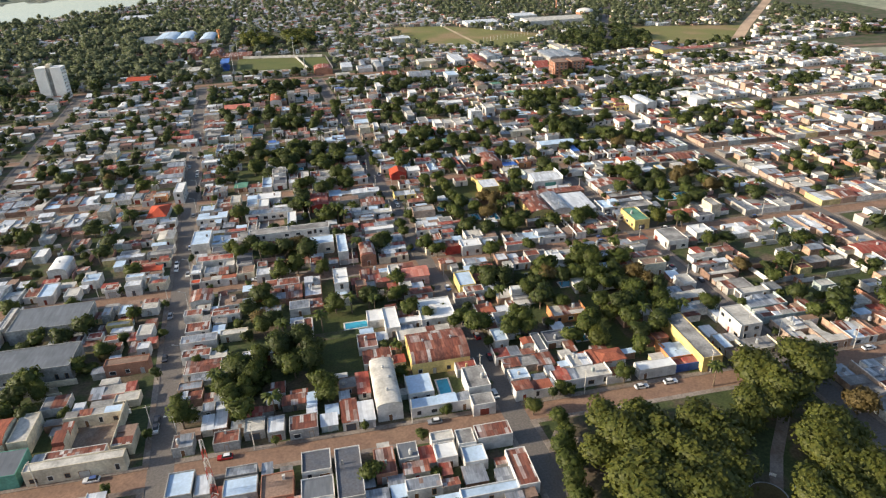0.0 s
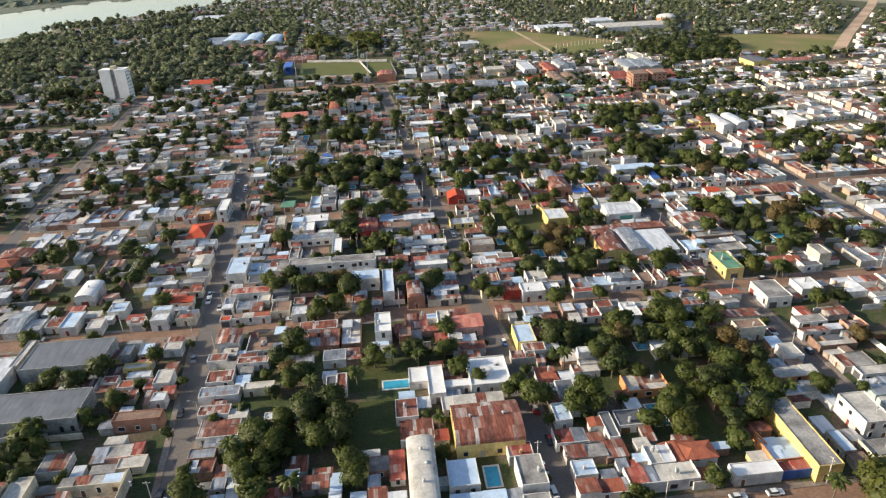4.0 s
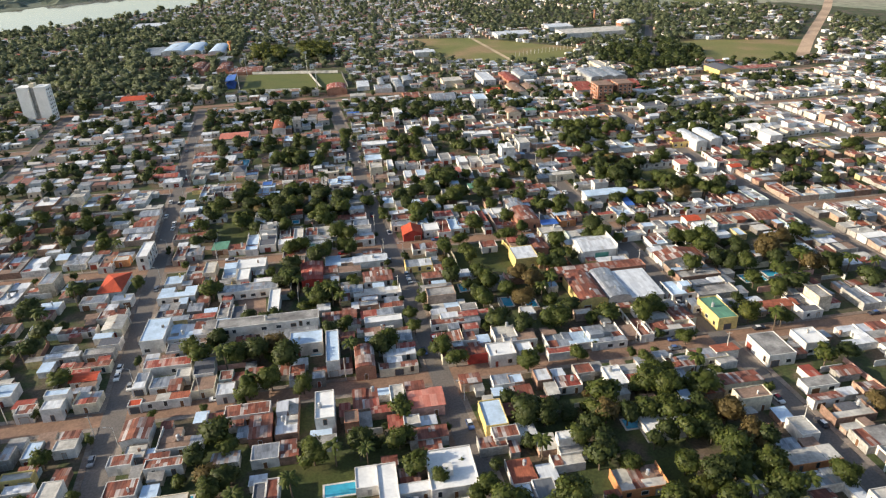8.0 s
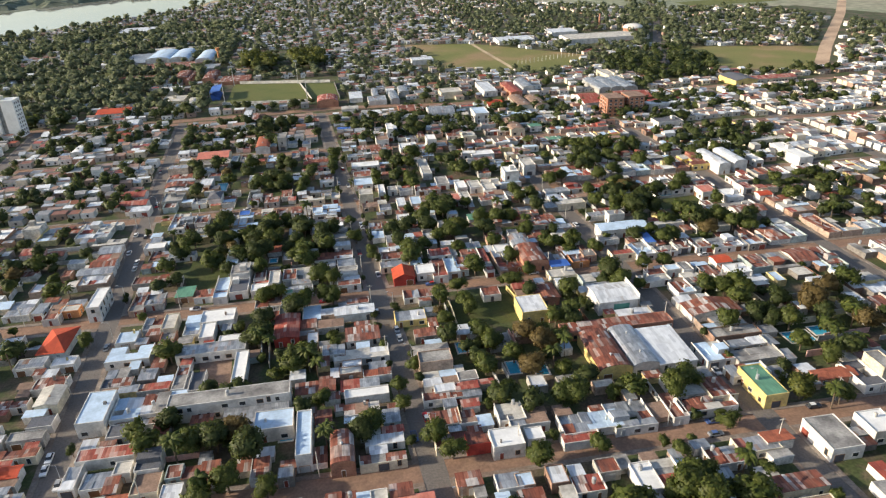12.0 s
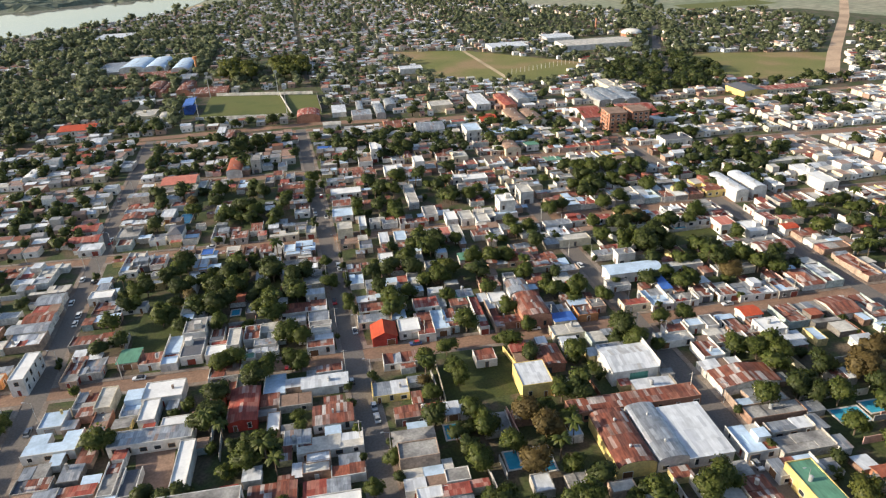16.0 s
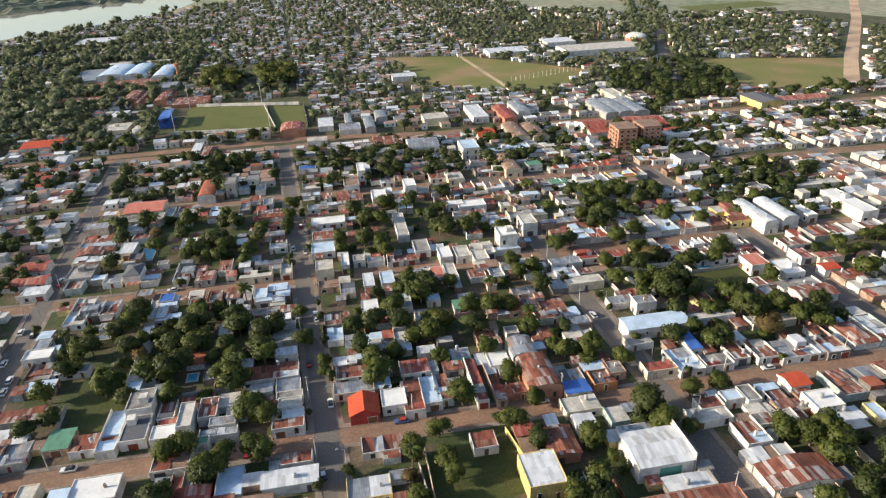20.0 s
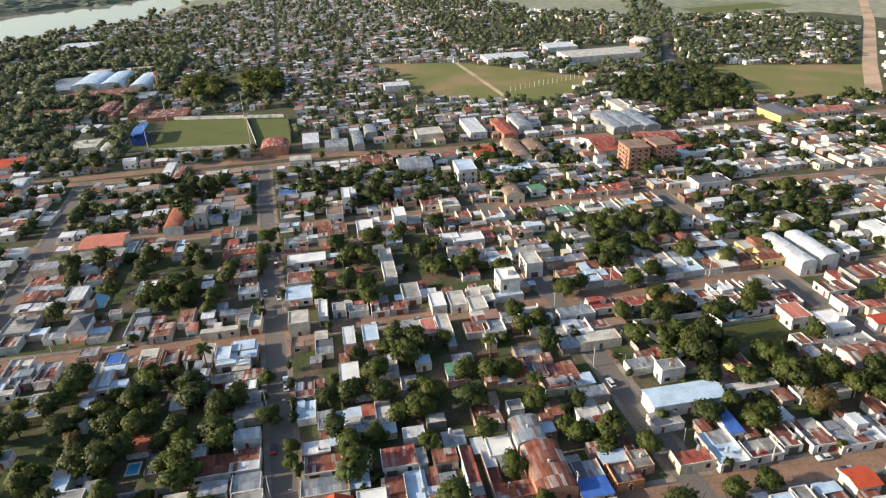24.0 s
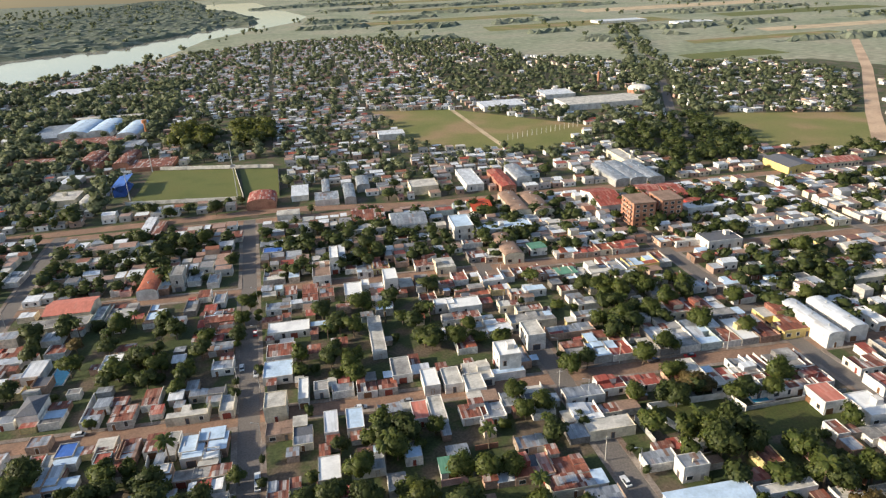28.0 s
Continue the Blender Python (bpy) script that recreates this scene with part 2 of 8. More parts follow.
# Land tones lightened and greyed, imitating far haze in the base colour.
LAND = mat("hazed_farm_land", [(0.3, (0.17, 0.20, 0.12)), (0.5, (0.28, 0.29, 0.20)), (0.65, (0.38, 0.36, 0.26)), (0.8, (0.20, 0.23, 0.15))], scale=0.006, fine=0.08, vary=0.35)
SAND = mat("river_sand", [(0.3, (0.55, 0.43, 0.28)), (0.7, (0.45, 0.34, 0.22))], scale=0.03, fine=0.5, vary=0.2)
CLAY = mat("pale_red_clay", [(0.3, (0.56, 0.40, 0.27)), (0.7, (0.46, 0.32, 0.22))], scale=0.03, fine=0.5, vary=0.2)
WATER = mat("river_water", [(0.3, (0.36, 0.34, 0.29)), (0.7, (0.33, 0.31, 0.27))], rough=0.06, scale=0.004, fine=0.05, vary=0.06, bump=0.0, spec=1.0, grime=0.1)
POOL = mat("pool_water", [(0.3, (0.05, 0.34, 0.52)), (0.7, (0.07, 0.42, 0.58))], rough=0.1, scale=0.2, fine=1.0, vary=0.15, bump=0.05, spec=0.5)
LEAF = mat("leaves", [(0, (0.070, 0.096, 0.022)), (0.5, (0.104, 0.131, 0.029)), (1, (0.148, 0.162, 0.040))], source="island", rough=0.55, scale=0.3, fine=2, vary=0.3, bump=0, leafy=0.48)
LEAF_DARK = mat("dark_leaves", [(0, (0.052, 0.074, 0.022)), (0.6, (0.078, 0.100, 0.029)), (1, (0.112, 0.127, 0.038))], source="island", rough=0.55, scale=0.3, fine=2, vary=0.3, bump=0, leafy=0.48)
LEAF_GOLD = mat("yellowing_leaves", [(0, (0.105, 0.125, 0.026)), (0.6, (0.15, 0.155, 0.034)), (1, (0.085, 0.108, 0.028))], source="island", rough=0.55, scale=0.3, fine=2, vary=0.25, bump=0, leafy=0.48)
LEAF_BROWN = mat("russet_leaves", [(0, (0.14, 0.105, 0.040)), (1, (0.20, 0.145, 0.055))], source="island", rough=0.6, scale=0.3, fine=2, vary=0.25, bump=0, leafy=0.48)
# Far foliage paled and greyed so that its colour stands in for haze.
LEAF_HAZE = mat("haze_paled_leaves", [(0, (0.115, 0.140, 0.070)), (0.6, (0.155, 0.180, 0.095)), (1, (0.20, 0.215, 0.12))], source="island", rough=0.6, scale=0.3, fine=2, vary=0.2, bump=0, leafy=0.45)
# Woodland greens lifted above leaf tone; the colour carries the distance haze.
WOODS = mat("hazed_woodland", [(0.35, (0.12, 0.14, 0.095)), (0.5, (0.155, 0.175, 0.12)), (0.65, (0.19, 0.205, 0.15))], scale=0.012, fine=0.09, vary=0.5, bump=0.8, grime=0.3)
BARK = mat("bark", [(0.3, (0.12, 0.085, 0.06)), (0.7, (0.18, 0.14, 0.10))], scale=0.8, fine=5, vary=0.3)
METAL = mat("galvanised_metal", [(0.3, (0.52, 0.53, 0.54)), (0.7, (0.42, 0.43, 0.44))], rough=0.45, metal=0.4, vary=0.15, bump=0)
POLE = mat("pale_concrete_pole", [(0.3, (0.56, 0.53, 0.48)), (0.7, (0.46, 0.43, 0.39))], vary=0.2, bump=0)
CARPAINT = mat("car_paint", [(0, (0.75, 0.75, 0.75)), (0.45, (0.30, 0.31, 0.33)), (0.65, (0.05, 0.05, 0.06)), (0.8, (0.40, 0.03, 0.03)), (0.9, (0.08, 0.13, 0.30))], source="object", rough=0.25, bump=0, vary=0.05, spec=0.5)
RUBBER = mat("tyre_rubber", [(0.3, (0.025, 0.025, 0.025)), (0.7, (0.035, 0.035, 0.035))], rough=0.9, bump=0, vary=0.1)

# ------------------------------------------------------------------ mesh helpers
class Shape:
    """Collects faces of one mesh."""
    def __init__(self):
        self.v, self.f, self.m, self.n = [], [], [], []

    def add(self, verts, faces, m=0):
        k = len(self.v)
        self.v += [tuple(p) for p in verts]
        self.f += [tuple(i + k for i in q) for q in faces]
        self.m += [m] * len(faces)
        return self

    def box(self, x0, y0, z0, x1, y1, z1, m=0, bottom=False, top=True):
        fs = [(0, 1, 5, 4), (1, 2, 6, 5), (2, 3, 7, 6), (3, 0, 4, 7)] + ([(4, 5, 6, 7)] if top else []) + ([(3, 2, 1, 0)] if bottom else [])
        return self.add([(x0, y0, z0), (x1, y0, z0), (x1, y1, z0), (x0, y1, z0), (x0, y0, z1), (x1, y0, z1), (x1, y1, z1), (x0, y1, z1)], fs, m)

    def prism(self, ring, z0, z1, m=0, top=True):
        n = len(ring)
        self.add([(x, y, z0) for x, y in ring] + [(x, y, z1) for x, y in ring],
                 [(i, (i + 1) % n, n + (i + 1) % n, n + i) for i in range(n)] + ([tuple(range(n, 2 * n))] if top else []), m)
        return self

    def rod(self, a, b, r0, r1, n=6, m=0):
        a, b = Vector(a), Vector(b)
        q = (b - a).to_track_quat("Z", "Y")
        ring = [Vector((math.cos(2 * math.pi * i / n), math.sin(2 * math.pi * i / n), 0)) for i in range(n)]
        return self.add([a + q @ (p * r0) for p in ring] + [b + q @ (p * r1) for p in ring],
                        [(i, (i + 1) % n, n + (i + 1) % n, n + i) for i in range(n)] + [tuple(range(n, 2 * n))], m)

    def mesh(self, name, *materials):
        me = bpy.data.meshes.new(name)
        me.from_pydata(self.v, [], self.f)
        for mm in materials:
            me.materials.append(mm)
        if len(materials) > 1:
            me.polygons.foreach_set("material_index", self.m)
        me.update()
        if self.n:              # leaves take the light of the rounded crown they belong to
            me.polygons.foreach_set("use_smooth", [True] * len(me.polygons))
            me.normals_split_custom_set_from_vertices(self.n)
        return me


def piece(name, me, parent, loc=(0, 0, 0), rz=0.0, label="", scale=(1, 1, 1)):
    """One mesh as a part under its thing."""
    ob = new(name, me)
    ob.parent = parent
    ob.location, ob.rotation_euler, ob.scale = loc, (0, 0, radians(rz)), scale
    if label:
        ob["label"] = label
    return ob


def thing(name, x, y, z=0.0, rz=0.0, label="", category="", group="", kind=""):
    ob = new(name)
    ob.location, ob.rotation_euler = (x, y, z), (0, 0, radians(rz))
    return tagged(ob, label, category, group, kind)


def setting(name, me, label="", category="", kind="structure"):
    return tagged(new(name, me), label, category, kind=kind)


# ------------------------------------------------------------------ plan of the streets
STREETS = [(-505, -0.04), (-400, -0.04), (-295, -0.045), (-190, -0.045), (-85.5, -0.045), (16, -0.033), (118.2, 0.008), (212, 0.0), (326, -0.01), (430, 0.0), (535, 0.0)]
CROSSINGS = [(-172, -0.05), (-74, -0.05), (23, -0.04), (126, -0.04), (224.8, -0.050), (324, -0.065), (422, -0.08), (519, -0.055)]


def corner(i, j):
    """Where street i and cross street j meet."""
    (sx, sk), (ry, rk) = STREETS[i], CROSSINGS[j]
    x = sx
    for _ in range(4):
        y = ry + rk * (x - 16)
        x = sx + sk * (y - 225)
    return x, y


def quad_in(i, j, inset):
    """The ring of the block between streets i, i+1 and cross streets j, j+1, set back from the street axes."""
    a, b, c, d = corner(i, j), corner(i + 1, j), corner(i + 1, j + 1), corner(i, j + 1)
    s = inset
    return [(a[0] + s, a[1] + s), (b[0] - s, b[1] + s), (c[0] - s, c[1] - s), (d[0] + s, d[1] - s)]

# ------------------------------------------------------------------ ground, streets, pavements
g = Shape()
g.add([(-6000, -2500, -0.12), (6000, -2500, -0.12), (6000, 7500, -0.12), (-6000, 7500, -0.12)], [(0, 1, 2, 3)])
setting("ground", g.mesh("ground", LAND), "flat grass and farm land reaching to the horizon", "ground")


def strip(points, half, z):
    """A road ribbon along the points."""
    s, n = Shape(), len(points)
    left, right = [], []
    for k, p in enumerate(points):
        a, b = Vector(points[max(k - 1, 0)]), Vector(points[min(k + 1, n - 1)])
        d = (b - a).normalized()
        o = Vector((-d.y, d.x)) * half
        left.append((p[0] + o.x, p[1] + o.y, z)), right.append((p[0] - o.x, p[1] - o.y, z))
    return s.add(right + left, [(k, k + 1, n + k + 1, n + k) for k in range(n - 1)])


NI, NJ = len(STREETS), len(CROSSINGS)
for i in range(NI):
    a, b = corner(i, 0), corner(i, NJ - 1)
    setting("road_%d" % (i + 1), strip([(a[0], a[1] - 60), a, b, (b[0], b[1] + 4)], 3.5, 0.03).mesh("road", ASPHALT), "worn grey asphalt street between house fronts", "road")
for j in range(NJ):
    a, b = corner(0, j), corner(NI - 1, j)
    setting("road_%d" % (NI + j + 1), strip([a, b], 4.3, 0.0).mesh("road", DIRT), "reddish earth street between low houses", "road")

BLOCKS = [(i, j) for i in range(NI - 1) for j in range(NJ - 1)]
PARK = (5, 1)
for n, (i, j) in enumerate(BLOCKS):
    setting("pavement_%d" % (n + 1), Shape().prism(quad_in(i, j, 3.4), -0.1, 0.15).mesh("pavement", PAVE), "raised concrete pavement with a kerb", "pavement")
    ring = quad_in(i, j, 5.2)
    setting("ground_%d" % (n + 1), Shape().add([(x, y, 0.17) for x, y in ring], [(0, 1, 2, 3)]).mesh("yard", YARD), "yard ground of grass and bare earth inside the block", "ground")

# ------------------------------------------------------------------ houses
def framed(name, w, h, m_in, sill=True):
    """A frame that stands proud of the wall, with a pane or leaf set back inside it, in one skin."""
    t = 0.1
    rings = [(w / 2 + t, -t if sill else 0, h + t, 0.0), (w / 2 + t, -t if sill else 0, h + t, -0.08), (w / 2, 0, h, -0.08), (w / 2, 0, h, -0.025)]
    s = Shape()
    vs = [p for a, z0, z1, y in rings for p in ((-a, y, z0), (a, y, z0), (a, y, z1), (-a, y, z1))]
    s.add(vs, [(4 * r + k, 4 * r + (k + 1) % 4, 4 * r + 4 + (k + 1) % 4, 4 * r + 4 + k) for r in range(3) for k in range(4)] + [(12, 13, 14, 15)])
    s.m[-1] = 1
    return s.mesh(name, FRAME, m_in)


def window_mesh(w, h):
    return framed("window", w, h, GLASS_DARK)


def door_mesh(w, h):
    return framed("door", w, h, DOOR, False)


WINDOWS = [window_mesh(1.2, 1.4), window_mesh(1.0, 1.9), window_mesh(1.8, 1.3)]
DOORS = [door_mesh(1.0, 2.2), door_mesh(1.3, 2.5), door_mesh(2.7, 2.3)]


def tank_meshes():
    body, lid = Shape(), Shape()
    body.rod((0, 0, 0.0), (0, 0, 1.5), 0.55, 0.55, 12)
    lid.rod((0, 0, 1.5), (0, 0, 1.72), 0.55, 0.18, 12)
    return body.mesh("tank_body", METAL), lid.mesh("tank_lid", METAL)


TANK = tank_meshes()
PICK = random.Random(11)


def skin(rings, faces, thick=0.12):
    """A roof skin of one piece: its upper points, its faces, and a thickness below."""
    s, n = Shape(), len(rings)
    edges = {}
    for f in faces:
        for p, q in zip(f, f[1:] + f[:1]):
            edges[(p, q)] = edges.get((p, q), 0) + 1
    rim = [(p, q) for p, q in edges if (q, p) not in edges]
    return s.add([tuple(p) for p in rings] + [(x, y, z - thick) for x, y, z in rings], [tuple(f) for f in faces] + [tuple(n + i for i in f[::-1]) for f in faces] + [(q, p, n + p, n + q) for p, q in rim])


PARAPET_ROOFS = ("flat", "pale", "bright", "sky", "brown", "dark")


def openings(ob, w, d, h, sides, rnd, rich=1.0):
    """Doors and windows on the named sides (s, e, n, w) of a house."""
    for side in sides:
        span = w if side in "sn" else d
        rz = {"s": 0, "e": 90, "n": 180, "w": 270}[side]
        off = (d if side in "sn" else w) / 2
        n = max(1, min(7 if span < 30 else 14, int(span / 3.8 if span < 30 else span / 2.5)))
        m = rnd.randrange(n)
        storeys = max(1, int(h / 3.0))
        for fl in range(storeys):
            for k in range(n):
                u = (k + 0.5) / n * span - span / 2
                r = Matrix.Rotation(radians(rz), 3, "Z") @ Vector((u, -off, 0))
                if fl == 0 and k == m and h > 2.5:
                    me, z, nm = DOORS[rnd.choice((0, 0, 2) if span / n > 3.2 else (0,))], 0.0, "door"
                elif rnd.random() < 0.7 * rich:
                    me, z, nm = rnd.choice(WINDOWS), (0.95 if h > 3.2 else 0.6), "window"
                else:
                    continue
                piece(nm, me, ob, (r.x, r.y, 0.02 + z + fl * 3.0), rz)


NAMES = {"zinc": "grey zinc sheet roof", "white": "white painted sheet roof", "rust": "patched and rusted sheet roof", "red": "red painted sheet roof", "tile": "red tiled roof",
         "flat": "flat grey screed roof", "pale": "flat pale screed roof", "bright": "bright white flat roof", "sky": "bluish membrane flat roof", "blue": "blue sheet roof",
         "green": "green sheet roof", "dark": "dark felted flat roof", "slate": "slate-grey sheet roof", "coral": "faded coral-red sheet roof", "scarlet": "bright red sheet roof", "brown": "flat brown roof"}
WALLNAMES = {"": "plastered", "white": "white plastered", "cream": "cream plastered", "yellow": "yellow painted", "grey": "grey rendered", "brick": "bare brick", "pink": "pink painted",
             "red": "red painted", "blue": "blue painted", "green": "green painted", "orange": "orange painted", "dark": "dark grey rendered"}
HOUSES = []     # x, y, w, d, h, wall, empty
TAKEN = []      # footprints already built: x0, y0, x1, y1


def free(x0, y0, x1, y1, gap=0.0):
    return all(x1 + gap <= a or x0 - gap >= c or y1 + gap <= b or y0 - gap >= d for a, b, c, d in TAKEN)


PATCH_MIX = ["rust"] * 6 + ["zinc"] * 4 + ["red"] * 2 + ["pale"] * 2 + ["white"] * 3 + ["flat"] * 2 + ["brown"] * 2 + ["sky", "dark", "tile"]


def patchwork(ob, w, d, h, roof, wall, rnd):
    """A house grown by additions: rooms of uneven height under one stepped roof, party walls, a street front and small courts."""
    a, b = w / 2, d / 2
    h = max(2.55, h * 0.82)
    ys = [-b + 0.22]
    while ys[-1] < b - 3.0:
        ys.append(min(b, ys[-1] + rnd.uniform(2.3, 5.2)))
    ys[-1] = b
    walls, roofs, used = Shape(), Shape(), []

    def footing():          # ties the newest walls to the ones before, under the ground
        k = len(walls.v) - 8
        if k:
            walls.f.append((k - 8, k - 7, k + 1, k)), walls.m.append(0)

    walls.box(-a, -b, -0.2, a, -b + 0.2, h + rnd.uniform(0.1, 0.5))
    lo, hi = -a, a
    if rnd.random() < 0.75:
        walls.box(-a, -b + 0.2, -0.2, -a + 0.2, b, h + rnd.uniform(0.0, 0.75))
        footing()
        lo = -a + 0.21
    if rnd.random() < 0.6:
        walls.box(a - 0.2, -b + 0.2, -0.2, a, b, h + rnd.uniform(0.0, 0.75))
        footing()
        hi = a - 0.21
    before = []
    for r, (y0, y1) in enumerate(zip(ys, ys[1:])):
        xs = [lo]
        while xs[-1] < hi - 2.6:
            xs.append(min(hi, xs[-1] + rnd.uniform(2.3, 5.8)))
        xs[-1] = hi
        row = []
        for x0, x1 in zip(xs, xs[1:]):
            if r and w * d > 80 and rnd.random() < 0.13:
                continue
            hc = h - (rnd.uniform(0.0, 0.25) if r == 0 else rnd.uniform(0.0, 0.8))
            if rnd.random() < 0.05 and r:
                hc = h + 1.5
            name = roof if rnd.random() < 0.74 else rnd.choice(PATCH_MIX)
            if name not in used:
                used.append(name)
            fall = rnd.choice((-1, 1)) * rnd.uniform(0.05, 0.3) * (0.2 if name in PARAPET_ROOFS else 1)
            across = rnd.random() < 0.35
            u0, u1, v0, v1 = x0 + 0.01, x1 - 0.01, y0 + 0.01, y1 - 0.01
            z = [hc + (fall if (k in (1, 2) if across else k in (2, 3)) else -fall) for k in range(4)]
            ring = [(u0, v0), (u1, v0), (u1, v1), (u0, v1)]
            walls.add([(*p, -0.2) for p in ring] + [(*p, q) for p, q in zip(ring, z)], [(0, 1, 5, 4), (1, 2, 6, 5), (2, 3, 7, 6), (3, 0, 4, 7)])
            footing()
            k = len(roofs.v)
            q = skin([(*p, c + 0.09) for p, c in zip(ring, z)], [[0, 1, 2, 3]], 0.08)
            roofs.add(q.v, q.f, used.index(name))
            if row and row[-1][1] == x0:        # flashing between neighbours
                p = row[-1][2]
                roofs.f.append((p + 1, k, k + 3, p + 2)), roofs.m.append(used.index(name))
            else:
                for c0, c1, p in before:
                    if c0 < x1 - 0.5 and c1 > x0 + 0.5:
                        roofs.f.append((k + 1, k, p + 3, p + 2)), roofs.m.append(used.index(name))
                        break
            row.append((x0, x1, k))
        before = row or before
    piece("wall", walls.mesh("wall", WALLS[wall]), ob)
    if used:
        piece("roof", roofs.mesh("roof", *[ROOFS[q] for q in used]), ob)


def house(x, y, w, d, h, roof="flat", wall="", form="", rz=-2.5, sides="s", tank=0, kind="house", label="", rise=None, seed=None):
    """A building with its footprint's centre at x, y. form: '' by the roof (parapet or single slope), 'gable', 'hip', 'vault', 'vaulty' (ridge along the depth)."""
    rnd = random.Random(seed if seed is not None else int(x * 13.7 + y * 101.3))
    h += rnd.uniform(-0.15, 0.15)
    TAKEN.append((x - w / 2, y - d / 2, x + w / 2, y + d / 2))
    lab = label or "%s %s with a %s" % (WALLNAMES[wall], {"house": "low house", "flat_roofed_house": "low house", "warehouse": "warehouse", "shed": "garden shed", "outbuilding": "small rear building", "row_house": "terraced house", "back_house": "rear house", "side_house": "side-street house", "two_storey_house": "two-storey house"}.get(kind, kind), NAMES[roof])
    ob = thing(kind, x, y, 0.15, rz, lab, kind.replace("_", " "))
    HOUSES.append((x, y, w, d, h, wall, ob, rz))
    a, b, t = w / 2, d / 2, 0.22
    if y < 470 and form == "" and kind not in ("warehouse", "two_storey_house") and w * d > 36 and h < 4.6 and roof not in ("bright", "green", "blue"):
        patchwork(ob, w, d, h, roof, wall, rnd)
        openings(ob, w, d, h, sides if kind != "outbuilding" else "", rnd)
        for k in range(tank):
            tb = piece("water_tank", TANK[0], ob, (rnd.uniform(-a * 0.6, a * 0.6), rnd.uniform(0, b * 0.7), h - 0.3), 0)
            piece("lid", TANK[1], tb)
        return ob
    wm, rm = WALLS[wall], ROOFS[roof]
    s = Shape()
    if form == "" and roof not in PARAPET_ROOFS and h < 4.5 and rnd.random() < 0.6:      # a lean-to roof that covers the wall tops
        form = "lean"
    if form == "lean":
        fall, e = rnd.choice((-1, 1)) * rnd.uniform(0.12, 0.35), 0.2
        s.add([(-a, -b, -0.2), (a, -b, -0.2), (a, b, -0.2), (-a, b, -0.2), (-a, -b, h - fall), (a, -b, h - fall), (a, b, h + fall), (-a, b, h + fall)], [(0, 1, 5, 4), (1, 2, 6, 5), (2, 3, 7, 6), (3, 0, 4, 7)])
        piece("wall", s.mesh("wall", wm), ob)
        piece("roof", skin([(-a - e, -b - e, h + 0.1 - fall), (a + e, -b - e, h + 0.1 - fall), (a + e, b + e, h + 0.1 + fall), (-a - e, b + e, h + 0.1 + fall)], [[0, 1, 2, 3]]).mesh("roof", rm), ob)
    elif form in ("", "slope"):
        p = rnd.uniform(0.2, 0.45) if h > 3.1 and roof in PARAPET_ROOFS else 0.22
        top = h + p
        s.box(-a, -b, -0.2, a, b, top, top=False)
        s.add([(-a, -b, top), (a, -b, top), (a, b, top), (-a, b, top), (-a + t, -b + t, top), (a - t, -b + t, top), (a - t, b - t, top), (-a + t, b - t, top),
               (-a + t, -b + t, h - 0.8), (a - t, -b + t, h - 0.8), (a - t, b - t, h - 0.8), (-a + t, b - t, h - 0.8)],
              [(0, 1, 5, 4), (1, 2, 6, 5), (2, 3, 7, 6), (3, 0, 4, 7), (5, 9, 8, 4), (6, 10, 9, 5), (7, 11, 10, 6), (4, 8, 11, 7)])
        piece("wall", s.mesh("wall", wm), ob)
        if roof in PARAPET_ROOFS:
            r = Shape().box(-a + t, -b + t, h - 0.25, a - t, b - t, h)
            piece("roof", r.mesh("roof", rm), ob)
            if w > 7 and d > 9 and rnd.random() < 0.55:
                hx, hy = rnd.uniform(-a * 0.5, a * 0.5), rnd.uniform(-b * 0.3, b * 0.6)
                piece("stair_hut", Shape().box(hx - 1.2, hy - 1.3, h, hx + 1.2, hy + 1.3, h + 2.1).mesh("stair_hut", wm), ob)
        else:
            fall = rnd.choice((-1, 1)) * rnd.uniform(0.05, 0.16)
            r = skin([(-a + t, -b + t, h + 0.02 - fall), (a - t, -b + t, h + 0.02 - fall), (a - t, b - t, h + 0.02 + fall), (-a + t, b - t, h + 0.02 + fall)], [[0, 1, 2, 3]])
            piece("roof", r.mesh("roof", rm), ob)
    elif form in ("gable", "hip", "gabley"):
        up = rise if rise is not None else {"gabley": 0.08 * w, "gable": 0.10 * d}.get(form, 0.13 * d)
        e = 0.35
        s.box(-a, -b, -0.2, a, b, h, top=False)
        if form == "gabley":
            s.add([(-a, -b, h), (a, -b, h), (0, -b, h + up), (-a, b, h), (a, b, h), (0, b, h + up)], [(0, 1, 2), (4, 3, 5)])
            r = skin([(-a - e, -b - e, h - 0.03), (0, -b - e, h + up + 0.08), (a + e, -b - e, h - 0.03), (-a - e, b + e, h - 0.03), (0, b + e, h + up + 0.08), (a + e, b + e, h - 0.03)], [[0, 1, 4, 3], [1, 2, 5, 4]])
        elif form == "gable":
            s.add([(-a, -b, h), (-a, b, h), (-a, 0, h + up), (a, -b, h), (a, b, h), (a, 0, h + up)], [(1, 0, 2), (3, 4, 5)])
            r = skin([(-a - e, -b - e, h - 0.03), (a + e, -b - e, h - 0.03), (a + e, 0, h + up + 0.08), (-a - e, 0, h + up + 0.08), (a + e, b + e, h - 0.03), (-a - e, b + e, h - 0.03)], [[0, 1, 2, 3], [3, 2, 4, 5]])
        else:
            k = max(0.0, a - b * 0.8)
